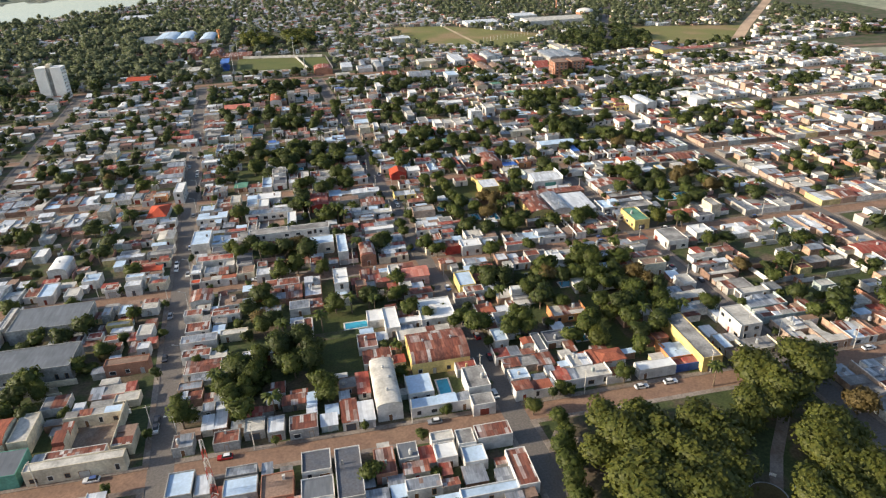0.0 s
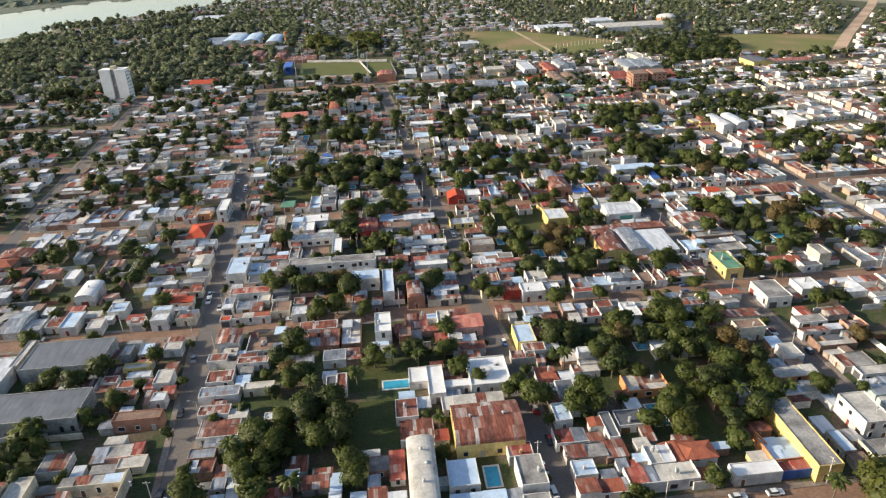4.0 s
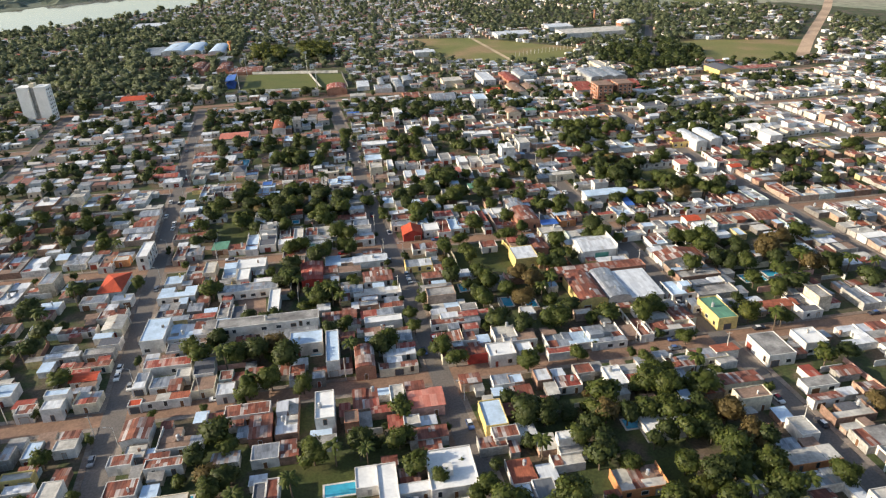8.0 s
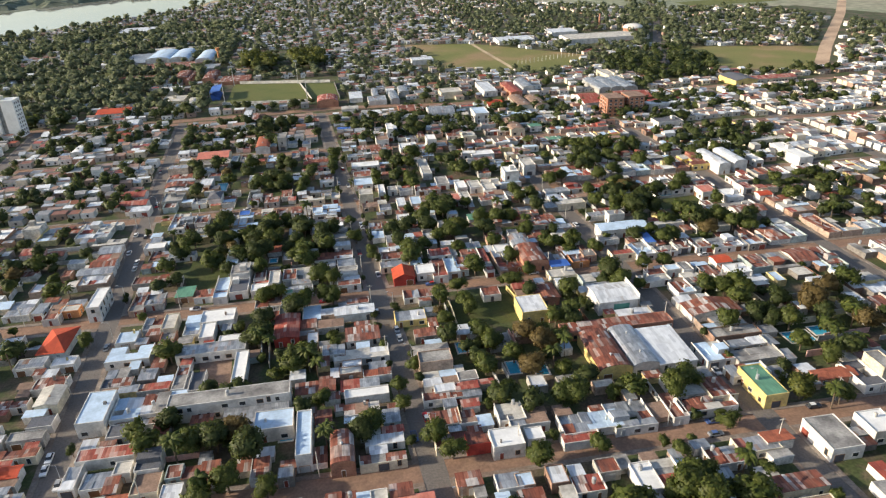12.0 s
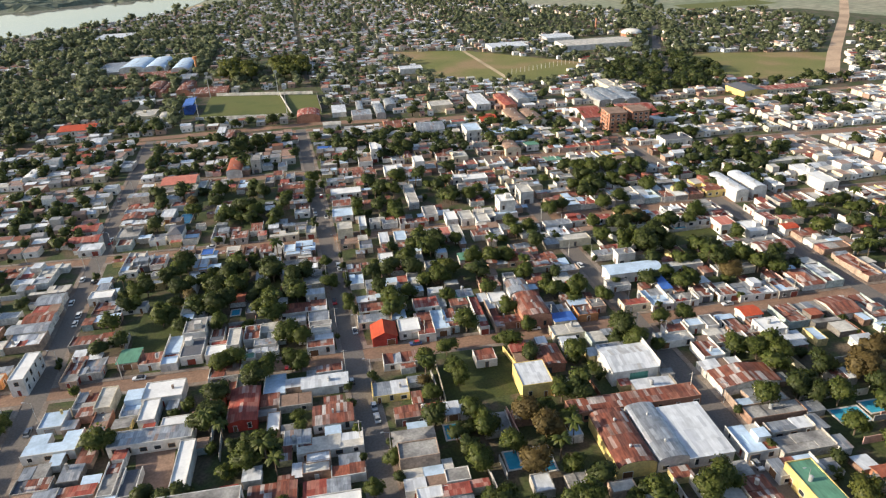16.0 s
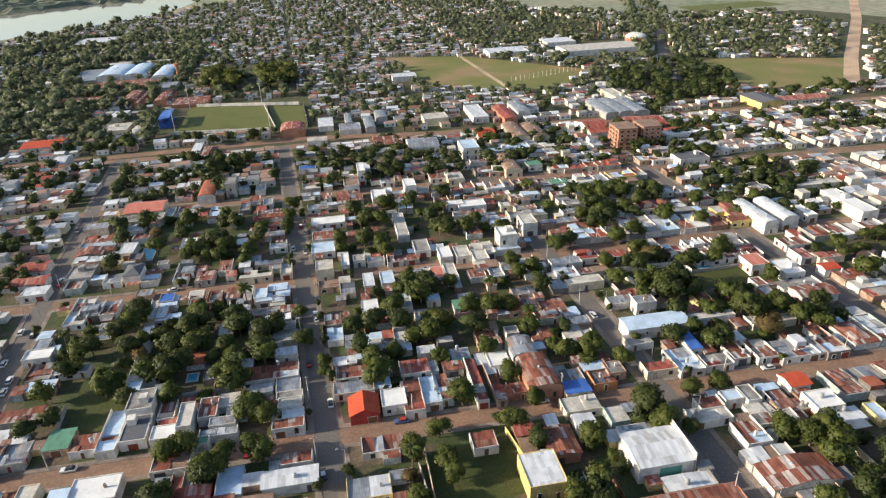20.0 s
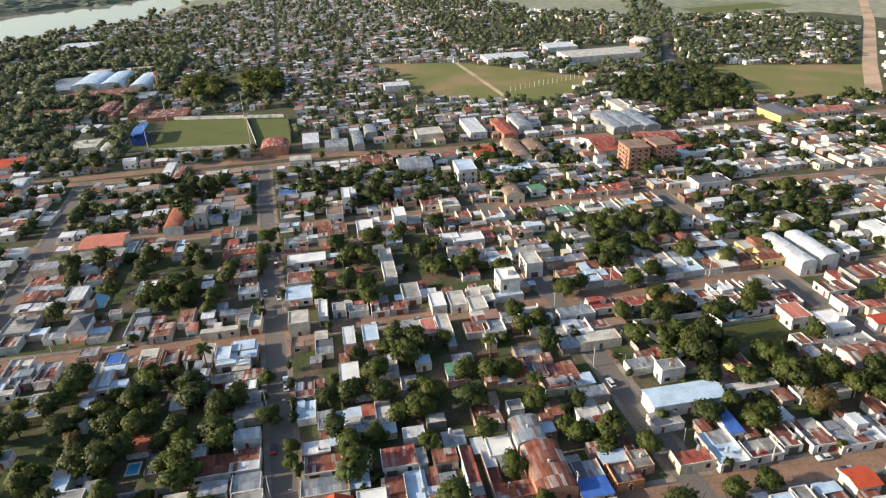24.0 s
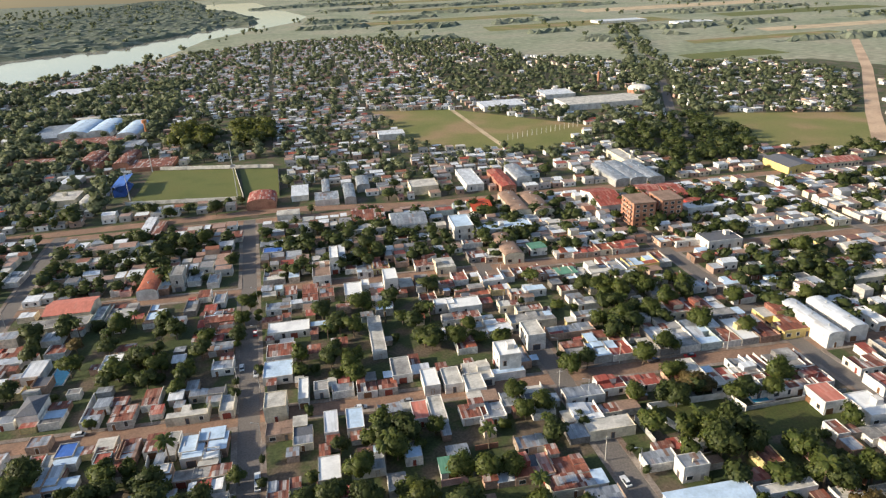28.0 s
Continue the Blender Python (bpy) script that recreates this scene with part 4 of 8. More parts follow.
# ------------------------------------------------------------------ the park: paths, a round bed and benches
for n, pts in enumerate(([(30, 12), (60, -12), (88, -42), (112, -66)], [(108, 12), (84, -12), (60, -42), (30, -66)], [(24, -26), (66, -28), (112, -32)])):
    setting("path_%d" % (n + 1), strip(pts, 1.6, 0.22 + 0.01 * n).mesh("park_path", PAVE), "pale winding park path under the trees", "path")
ob = thing("round_bed", 72, -24, 0.17, 0, "round kerbed flower bed where the park paths meet", "flower bed")
ring = [(5 * math.cos(k * math.pi / 12), 5 * math.sin(k * math.pi / 12)) for k in range(24)]
piece("kerb", Shape().prism(ring, 0, 0.35).mesh("kerb", WALLS["grey"]), ob)
piece("planting", Shape().prism([(x * 0.9, y * 0.9) for x, y in ring], 0.3, 0.5).mesh("planting", LEAF_BROWN), ob)
PARKR = random.Random(4)
for x, y, size, hue in ((43.9, -0.1, 12.0, "gold"), (53.6, 4.9, 11.0, "gold"), (55.4, -6.5, 13.0, "gold"), (66.7, 0.3, 12.0, "gold"), (47.2, -14.6, 13.0, "gold"), (57.8, -15.7, 13.0, "gold"), (39.8, -13.8, 12.0, "gold"), (70.0, -7.8, 12.0, "gold"), (48.5, -22.7, 13.0, "gold"), (62.7, -20.5, 12.0, "gold"), (95.5, 11.7, 12.0, "gold"), (99.2, 4.1, 13.0, "gold"), (111.3, 9.1, 13.0, "gold"), (92.1, -0.2, 11.0, "gold"), (101.3, -9.3, 11.0, "gold"), (100.6, -16.1, 11.0, "gold"), (92.2, -21.3, 11.0, "gold"), (93.4, -15.1, 11.0, "gold"), (49.0, -6.1, 12.0, "gold"), (64.6, -10.7, 12.0, "gold"), (86.8, 2.6, 11.0, "gold"), (44.1, 8.4, 10.0, "gold"), (54.7, -22.6, 13.0, "gold"), (41.1, -22.4, 13.0, "gold"), (113.9, 16.8, 12.0, "gold"), (96.5, 18.3, 11.0, "gold"), (36.9, -2.8, 9.0, "gold"), (81.1, -2.6, 10.0, "gold"), (88.3, -31.1, 11.0, "gold"), (95.8, -30.1, 12.0, "gold"), (79.2, -30.4, 11.0, "gold"), (33.1, 14.6, 6.0, ""), (29.8, 5.0, 5.5, ""), (28.8, -1.7, 6.0, ""), (27.4, -7.6, 6.0, ""), (26.3, -13.4, 6.5, ""), (32.5, 9.3, 5.0, "")):
    tree(x, y, size, hue, PARKR.uniform(1.05, 1.3))
for k in range(8):
    a = k * 0.785
    ob = thing("park_bench", 72 + 8 * math.cos(a), -24 + 8 * math.sin(a), 0.2, math.degrees(a) + 90, "small white park bench facing the flower bed", "bench", "park benches")
    piece("seat", Shape().box(-0.8, -0.22, 0.4, 0.8, 0.22, 0.46, bottom=True).mesh("seat", WALLS["white"]), ob)
    piece("backrest", Shape().box(-0.8, -0.26, 0.5, 0.8, -0.2, 0.9, bottom=True).mesh("backrest", WALLS["white"]), ob)
    for sx in (-0.7, 0.7):
        piece("leg", Shape().box(sx - 0.05, -0.2, -0.1, sx + 0.05, 0.2, 0.4).mesh("leg", WALLS["grey"]), ob)


# paved court inside the cream courtyard house
setting("pavement_patio", Shape().add([(-102.4, 39.4, 0.2), (-89.7, 38.9, 0.2), (-89.8, 53.2, 0.2), (-102.4, 53.6, 0.2)], [(0, 1, 2, 3)]).mesh("patio", PAVE), "worn paved patio inside the courtyard house", "courtyard")
TAKEN.append((-102.4, 39.4, -89.7, 53.2))

# paved court of the long white building
setting("pavement_court", Shape().add([(-46.5, 178.6, 0.2), (-37.3, 177.7, 0.2), (-38.1, 194.9, 0.2), (-49.4, 197.1, 0.2)], [(0, 1, 2, 3)]).mesh("brown_court", ROOFS["brown"]), "brown paved court behind the long white building", "courtyard")
TAKEN.append((-49.4, 178.6, -37.3, 194.9))

# thickly planted gardens inside two blocks
GARDEN_TREES = random.Random(51)
for x0, y0, x1, y1, many in ((44, 68, 86, 92, 20), (-70, 262, -30, 292, 18)):
    for _ in range(many):
        tree(GARDEN_TREES.uniform(x0, x1), GARDEN_TREES.uniform(y0, y1), GARDEN_TREES.uniform(4.5, 9), GARDEN_TREES.choice(("", "dark", "dark", "brown" if GARDEN_TREES.random() < 0.4 else "")), GARDEN_TREES.uniform(0.8, 1.1), "orchard_tree")
    TAKEN.append((x0, y0, x1, y1))

# ------------------------------------------------------------------ buildings, from the south to the north
house(5.8, -5.3, 14.9, 3.2, 3.2, "sky", "white", "slope")
house(16.1, -0.4, 5.5, 13.0, 3.8, "rust", "white", "slope")
house(-9.6, 1.4, 9.1, 4.1, 3.2, "zinc", "white", "slope")
house(-10.3, 7.2, 6.7, 3.5, 3.2, "rust", "cream", "lean", kind="outbuilding")
house(-35.8, 7.4, 8.2, 7.0, 3.4, "slate", "white", "slope", kind="flat_roofed_house")
house(5.6, 7.7, 6.2, 6.1, 3.2, "sky", "white", "slope", kind="outbuilding")
house(-27.4, 9.8, 6.8, 17.7, 4.0, "dark", "white", "slope", kind="flat_roofed_house", label="long dark flat roof inside a white parapet")
house(-1.5, 10.7, 5.7, 5.9, 3.6, "bright", "white", "slope", kind="flat_roofed_house")
house(-45.7, 11.1, 8.2, 8.3, 3.2, "brown", "brick", "slope")
house(-17.8, 11.7, 5.5, 9.5, 3.4, "rust", "brick", "slope")
house(-54.9, 13.5, 8.5, 6.1, 3.2, "sky", "grey", "slope")
house(4.9, 13.7, 4.9, 5.8, 4.0, "flat", "white", "slope", kind="flat_roofed_house")
house(12.9, 13.9, 9.9, 5.5, 4.2, "rust", "white", "slope", label="corner house under a striped rusted sheet roof")
house(-11.2, 13.9, 5.4, 6.0, 3.2, "slate", "white", "slope", kind="outbuilding")
house(-1.2, 15.7, 6.4, 3.5, 4.0, "pale", "white", "slope", kind="flat_roofed_house")
house(-35.4, 16.6, 7.7, 7.6, 3.6, "dark", "white", "slope", kind="flat_roofed_house", label="dark-roofed house with crisp white parapets")
house(-64.2, 16.7, 4.1, 7.3, 3.2, "white", "grey", "slope", kind="outbuilding")
house(-70.0, 18.4, 6.6, 8.5, 3.2, "sky", "grey", "slope")
house(-54.7, 19.1, 8.0, 3.5, 3.2, "zinc", "grey", "slope", kind="outbuilding")
house(-19.6, 33.2, 4.4, 8.2, 3.2, "white", "white", "lean")
house(-37.7, 33.4, 8.0, 6.5, 3.2, "rust", "grey", "slope")
house(-97.9, 33.5, 25.2, 3.4, 4.6, "pale", "cream", kind="flat_roofed_house", label="cream street wing of a courtyard house")
house(-59.1, 33.8, 7.1, 5.2, 3.0, "rust", "grey", "slope")
house(-24.4, 34.7, 4.6, 10.0, 3.2, "rust", "white", "lean")
house(-45.4, 34.9, 4.8, 7.1, 3.2, "white", "grey", "slope")
house(-70.8, 35.2, 5.6, 5.6, 3.0, "zinc", "grey", "slope")
house(-51.4, 36.6, 5.8, 6.1, 3.0, "pale", "grey", "slope")
house(-98.7, 37.7, 15.7, 3.1, 4.2, "rust", "white", "slope", kind="outbuilding")
house(-121.2, 38.2, 18.4, 10.2, 4.5, "slate", "green", "slope", kind="warehouse", label="hall with a grey sheet roof and a green street front", sides="s")
house(-104.1, 46.0, 3.2, 13.3, 4.2, "rust", "cream", kind="outbuilding")
house(-86.8, 47.6, 5.5, 20.3, 4.6, "brown", "cream", kind="flat_roofed_house", label="cream corner wing of a courtyard house with a brown roof")
house(41.2, 51.3, 3.1, 10.4, 3.2, "slate", "white", "slope")
house(-124.9, 52.0, 11.7, 11.2, 4.5, "tile", "cream", "vault", kind="warehouse", label="arched hall under a rusted corrugated roof", sides="s")
house(-115.4, 52.1, 5.3, 12.5, 4.5, "pale", "cream", "slope", kind="warehouse", label="narrow gabled hall with a cream roof", sides="s")
house(37.8, 53.1, 3.6, 3.3, 3.4, "tile", "white", "gabley")
house(47.9, 53.5, 7.6, 6.5, 3.0, "dark", "white", "slope")
house(-97.7, 55.3, 16.2, 3.9, 4.4, "flat", "cream", kind="flat_roofed_house", label="grey-roofed rear wing of a courtyard house")
house(29.7, 58.6, 4.8, 7.6, 3.4, "sky", "white", "slope")
house(-12.0, 60.2, 9.6, 9.1, 3.2, "rust", "white")
house(34.4, 69.0, 5.5, 7.6, 3.2, "slate", "white", "slope")
house(-14.0, 69.1, 6.6, 8.3, 3.2, "rust", "white", "slope")
house(-67.9, 70.9, 11.5, 8.2, 3.2, "rust", "white")
house(-50.4, 73.1, 10.2, 3.2, 3.0, "white", "white", "slope", kind="outbuilding")
house(110.9, 74.1, 5.4, 7.3, 3.4, "pale", "white", "slope")
house(-70.5, 78.8, 9.3, 4.5, 3.2, "rust", "white", "slope")
house(-92.1, 78.9, 13.8, 4.0, 4.4, "brown", "brick", "slope", kind="flat_roofed_house")
house(47.1, 81.1, 9.1, 3.0, 3.2, "flat", "white", "slope")
house(126.1, 83.6, 9.8, 3.2, 3.2, "rust", "white")
house(45.8, 84.4, 5.3, 3.3, 5.2, "bright", "white", "slope", kind="two_storey_house", label="white two-storey house with roof terraces", sides="swe")
house(-36.1, 84.4, 3.2, 8.9, 3.2, "dark", "white", "slope")
house(-32.8, 85.1, 3.2, 8.7, 3.2, "rust", "white", "slope")
house(-70.3, 87.6, 12.2, 4.9, 3.2, "zinc", "white", "slope")
house(-130.9, 87.9, 43.3, 14.3, 5.5, "slate", "grey", "slope", kind="warehouse", label="large warehouse under a slate-grey sheet roof", sides="s")
house(104.6, 88.1, 9.7, 5.1, 5.0, "brown", "cream", "slope", kind="two_storey_house", sides="swe")
house(-88.5, 88.3, 4.1, 4.2, 3.4, "white", "white", "slope")
house(-58.5, 88.6, 9.5, 3.3, 3.2, "pale", "cream", "slope")
house(85.1, 89.9, 9.4, 4.2, 3.2, "rust", "white", "slope")
house(129.3, 90.6, 10.4, 5.0, 3.4, "flat", "white", kind="flat_roofed_house")
house(77.7, 90.8, 5.3, 4.6, 3.2, "flat", "white", "slope", kind="outbuilding")
house(30.7, 91.7, 7.4, 4.7, 3.2, "rust", "white", "slope")
house(-71.2, 95.3, 8.3, 6.1, 3.2, "rust", "white", "slope")
house(106.1, 96.4, 12.7, 5.5, 4.4, "rust", "cream", "lean", kind="two_storey_house", sides="swe")
house(9.7, 96.6, 10.8, 5.1, 3.4, "rust", "grey", "lean")
house(-100.4, 97.1, 4.9, 3.8, 3.2, "tile", "white", "slope")
house(-89.2, 98.2, 5.2, 7.3, 3.6, "pale", "white", "slope")
house(29.4, 99.7, 6.6, 11.2, 3.6, "sky", "yellow", "slope")
house(-35.0, 100.2, 7.5, 6.1, 3.2, "zinc", "white", "slope")
house(-106.3, 100.5, 4.9, 3.7, 3.2, "red", "white", "slope")
house(-97.7, 101.6, 7.3, 3.2, 3.2, "white", "white", "slope", kind="outbuilding")
house(-61.7, 102.4, 10.1, 3.6, 3.2, "rust", "white", "slope")
house(6.1, 103.0, 4.7, 4.1, 3.2, "pale", "white", "slope", kind="outbuilding")
house(-73.7, 106.3, 6.5, 4.3, 3.2, "rust", "white", "slope")
house(-99.6, 106.6, 8.3, 3.2, 3.2, "pale", "yellow", "slope", kind="outbuilding")
house(-10.8, 107.1, 4.2, 5.5, 4.6, "brown", "brick", "slope", kind="two_storey_house", sides="swe")
house(-144.8, 107.3, 10.1, 20.7, 5.0, "white", "white", "slope", kind="warehouse", label="loading bay under a bright white sheet roof", sides="s")
house(70.9, 107.5, 5.6, 9.6, 3.6, "bright", "white", kind="flat_roofed_house")
house(-156.0, 108.3, 8.7, 13.7, 5.0, "flat", "grey", "slope", kind="warehouse", sides="s")
house(126.5, 109.5, 9.4, 12.6, 4.4, "flat", "white", "slope", kind="two_storey_house", label="white corner house with a grey flat roof", sides="swe")
house(140.9, 110.0, 8.1, 8.5, 4.6, "bright", "white", "slope", kind="two_storey_house", sides="swe")
house(-36.6, 110.8, 6.4, 9.3, 3.4, "rust", "brick", "lean")
house(11.7, 111.0, 10.2, 8.1, 4.2, "coral", "pink", "gable", label="house under a faded pink-red hipped roof")
house(-18.0, 112.3, 5.6, 12.4, 6.2, "bright", "white", "slope", kind="two_storey_house", label="tall white house with a bright white roof", sides="swe")
house(3.6, 114.4, 4.3, 8.0, 4.4, "pale", "white", kind="flat_roofed_house")
house(-123.4, 115.1, 25.9, 15.7, 5.5, "slate", "grey", "slope", kind="warehouse", label="grey sheet-roofed warehouse beside the white canopy", sides="s")
house(-105.2, 116.4, 3.2, 5.7, 3.4, "zinc", "grey", "slope")
house(-50.0, 116.5, 5.0, 8.6, 3.6, "sky", "white", kind="flat_roofed_house")
house(-98.9, 116.6, 4.1, 7.0, 3.2, "sky", "grey", "slope", kind="outbuilding")
house(-90.3, 116.6, 6.1, 4.4, 3.2, "pale", "white", "slope")
house(9.4, 117.5, 5.7, 4.8, 4.0, "rust", "grey", "lean")
house(-71.4, 117.7, 7.5, 8.6, 3.8, "rust", "white", "gabley")
house(-139.2, 119.0, 2.6, 15.2, 5.0, "pale", "grey", "slope", kind="warehouse", label="narrow hall with a pale sheet roof", sides="s")
house(-40.6, 119.0, 13.3, 5.4, 3.6, "rust", "white", "slope")
house(6.4, 130.9, 12.7, 3.6, 3.2, "rust", "cream")
house(-48.0, 131.3, 5.4, 5.9, 3.4, "white", "white")
house(-74.9, 131.9, 3.9, 3.2, 2.8, "scarlet", "white", "slope", kind="outbuilding", label="corner kiosk under a bright red awning")
house(-65.8, 132.6, 14.0, 4.3, 3.4, "pale", "white", kind="flat_roofed_house")
house(-98.7, 135.1, 6.0, 4.7, 4.4, "white", "white", "slope", kind="two_storey_house", sides="swe")
house(-4.1, 135.6, 6.5, 12.4, 4.4, "rust", "brick", "vaulty", kind="warehouse", label="arched hall under a brown rusted roof", sides="s")
house(-106.9, 136.0, 5.3, 4.6, 3.4, "rust", "white", "slope")
house(-55.1, 136.7, 7.0, 7.9, 3.6, "brown", "cream", kind="flat_roofed_house")
house(-121.9, 137.1, 5.2, 6.8, 3.4, "pale", "white", "slope")
house(-89.7, 137.8, 7.0, 7.2, 4.0, "zinc", "cream", kind="flat_roofed_house")
house(7.7, 138.4, 11.0, 4.4, 3.2, "white", "white")
house(-98.3, 139.2, 7.0, 3.2, 5.6, "sky", "white", "slope", kind="two_storey_house", label="white corner building with a bluish flat roof", sides="swe")
house(-68.3, 141.0, 7.2, 6.4, 3.2, "zinc", "white")
house(-131.6, 141.3, 5.9, 11.2, 3.4, "sky", "white", "slope")
house(-137.5, 142.3, 5.8, 7.4, 3.4, "rust", "white")
house(-14.0, 142.6, 4.3, 18.3, 6.0, "sky", "white", "slope", kind="two_storey_house", label="narrow white two-storey building running back from the street", sides="swe")
house(-62.1, 143.5, 4.5, 4.7, 3.2, "pale", "white", kind="outbuilding")
house(-75.2, 143.5, 4.2, 9.0, 3.4, "zinc", "white")
house(-55.6, 144.5, 6.5, 7.3, 4.0, "dark", "white", kind="flat_roofed_house", label="dark flat-roofed house with a white parapet")
house(-116.7, 147.5, 6.5, 7.2, 3.4, "sky", "white", "slope")
house(-93.7, 149.6, 8.1, 4.4, 3.2, "scarlet", "white", "gable", label="low house under a bright red sheet roof")
house(-67.9, 150.6, 15.4, 4.9, 3.4, "red", "white", "slope")
house(-22.5, 151.9, 11.1, 8.2, 4.6, "sky", "white", kind="flat_roofed_house")
house(2.8, 152.9, 10.6, 5.7, 3.2, "pale", "white", kind="flat_roofed_house")
house(-93.5, 157.1, 12.4, 4.5, 3.0, "rust", "cream")
house(5.0, 159.4, 13.6, 4.3, 3.2, "bright", "white", kind="flat_roofed_house")
house(-132.2, 163.2, 7.4, 12.5, 4.0, "bright", "white", "vaulty", kind="warehouse", label="pale vaulted shed among trees", sides="s")
house(-92.5, 163.8, 9.9, 4.0, 3.2, "flat", "grey", "slope")
house(-104.6, 164.6, 11.9, 3.5, 3.2, "white", "grey", "slope")
house(-35.6, 164.9, 35.9, 6.2, 6.2, "flat", "white", "slope", kind="two_storey_house", label="long white two-storey building with a row of windows", sides="swe")
house(-10.3, 165.7, 12.2, 6.4, 3.4, "rust", "cream", "lean")
house(9.4, 169.5, 9.1, 4.7, 3.2, "rust", "white", kind="outbuilding")
house(-66.3, 169.8, 8.1, 11.1, 4.0, "sky", "white", kind="flat_roofed_house")
house(-74.7, 170.0, 8.0, 14.9, 5.4, "sky", "white", "slope", kind="two_storey_house", label="bluish flat-roofed corner building with white walls", sides="swe")
house(-58.4, 170.1, 7.5, 10.6, 4.0, "flat", "white", kind="flat_roofed_house")
house(-90.7, 170.5, 7.5, 5.4, 3.2, "dark", "white", kind="flat_roofed_house")
house(5.4, 181.3, 18.5, 6.7, 3.2, "pale", "white", kind="flat_roofed_house")
house(-91.2, 181.4, 6.6, 9.3, 4.0, "pale", "cream", "gabley")
house(-104.1, 181.4, 13.3, 4.2, 3.0, "rust", "white")
house(-34.0, 181.9, 4.2, 18.2, 4.0, "bright", "white", kind="flat_roofed_house", label="narrow wing with a bright white roof beside the court")
house(7.0, 192.4, 11.7, 8.1, 3.2, "rust", "white", "lean")
HALL = house(100.8, 192.6, 15.0, 12.9, 5.7, "white", "white", "gable", kind="warehouse", label="tall white gabled hall with a green roller door", sides="", rise=1.3)
door = piece("roller_door", Shape().box(-1.8, -6.52, -0.1, 4.2, -6.45, 4.2).mesh("roller_door", WALLS["green"]), HALL, label="dark green roller door")
for k in range(10):
    piece("slat", Shape().box(-1.7, -6.56, 0.15 + k * 0.4, 4.1, -6.52, 0.42 + k * 0.4).mesh("slat", WALLS["green"]), door)
piece("parapet", Shape().box(7.86, -6.45, -0.1, 8.10, 10.45, 7.4).mesh("parapet", WALLS["white"]), HALL)
house(130.2, 193.4, 7.4, 9.2, 3.4, "rust", "white")
house(-44.4, 196.3, 23.1, 6.5, 3.6, "zinc", "white", "slope")
house(140.2, 196.9, 12.4, 4.9, 3.6, "flat", "white", kind="flat_roofed_house")
house(-72.0, 201.2, 14.5, 9.7, 3.4, "sky", "white", kind="flat_roofed_house")
house(-92.9, 201.6, 7.6, 5.2, 3.0, "white", "white", "slope", kind="outbuilding")
house(100.3, 202.1, 10.8, 3.2, 3.8, "zinc", "white", "slope")
house(-119.9, 203.0, 8.3, 6.3, 3.0, "sky", "white", kind="outbuilding")
house(78.4, 203.3, 8.0, 10.8, 3.6, "rust", "brick", "gabley", label="rusted gabled workshop beside the white hall")
house(-104.0, 203.4, 9.5, 6.2, 3.0, "zinc", "white", "slope", kind="outbuilding")
house(-19.0, 203.5, 8.4, 15.9, 3.6, "red", "red", "gabley", label="villa under a dark red roof with an arcaded veranda")
house(-60.9, 207.3, 5.1, 10.3, 3.0, "brown", "brick")
house(126.3, 207.5, 7.5, 5.2, 3.4, "rust", "white")
house(139.5, 207.7, 4.5, 7.0, 3.4, "flat", "white", kind="flat_roofed_house")
house(133.9, 208.1, 5.8, 4.4, 3.4, "sky", "white", kind="flat_roofed_house")
house(-47.0, 208.4, 5.0, 10.0, 3.4, "bright", "white", kind="flat_roofed_house", label="white wing with a bright membrane roof")
house(5.6, 209.0, 14.3, 5.7, 3.4, "white", "white", "gable")
house(156.8, 209.7, 6.6, 6.1, 3.6, "scarlet", "white", "gable", label="white house under a bright red roof")
house(58.4, 209.8, 7.0, 6.6, 3.4, "rust", "white")
house(-74.9, 212.1, 7.1, 7.9, 3.4, "sky", "white", kind="flat_roofed_house")
house(-98.9, 215.9, 9.2, 16.4, 3.2, "scarlet", "white", "hip", label="house under a bright red hipped roof")
house(-44.1, 217.8, 12.2, 8.7, 3.4, "bright", "white", kind="flat_roofed_house", label="white house with a bright membrane roof in an L")
house(-61.2, 218.0, 4.9, 10.6, 3.6, "pale", "cream", "slope")
house(-115.8, 219.2, 6.9, 8.6, 3.2, "white", "white")
house(5.4, 230.6, 9.3, 4.4, 3.2, "rust", "white", "slope")
house(-14.4, 233.1, 10.8, 3.4, 3.2, "zinc", "white")
house(-29.7, 235.9, 7.0, 6.0, 3.4, "bright", "white", kind="flat_roofed_house")
house(-13.4, 236.8, 7.7, 3.8, 3.2, "zinc", "white", "slope")
house(137.9, 238.2, 3.9, 12.6, 3.4, "blue", "white", "lean")
house(-51.4, 238.4, 7.4, 7.6, 3.2, "rust", "white")
house(-37.9, 240.0, 7.3, 11.1, 3.4, "dark", "white", "slope", kind="flat_roofed_house", label="modern house with a dark roof terrace and white parapets")
house(6.0, 240.4, 7.1, 4.4, 3.2, "pale", "white", "slope")
house(-44.8, 242.1, 5.5, 18.9, 3.2, "sky", "white", kind="flat_roofed_house")
house(-18.0, 244.2, 5.5, 9.3, 3.2, "rust", "white", "slope")
house(153.8, 248.6, 16.0, 3.4, 3.6, "pale", "white", "slope")
house(104.1, 248.9, 10.5, 9.8, 3.4, "pale", "white", kind="flat_roofed_house")
house(131.7, 249.6, 22.3, 7.8, 4.6, "sky", "white", "gable", kind="warehouse", label="long white hall under a pale blue sheet roof", sides="s")
house(5.7, 249.8, 7.6, 6.4, 3.2, "zinc", "white")
house(-37.7, 250.6, 7.5, 9.7, 5.8, "flat", "white", "slope", kind="two_storey_house", sides="swe")
house(-0.0, 258.6, 18.3, 8.8, 3.2, "rust", "white")
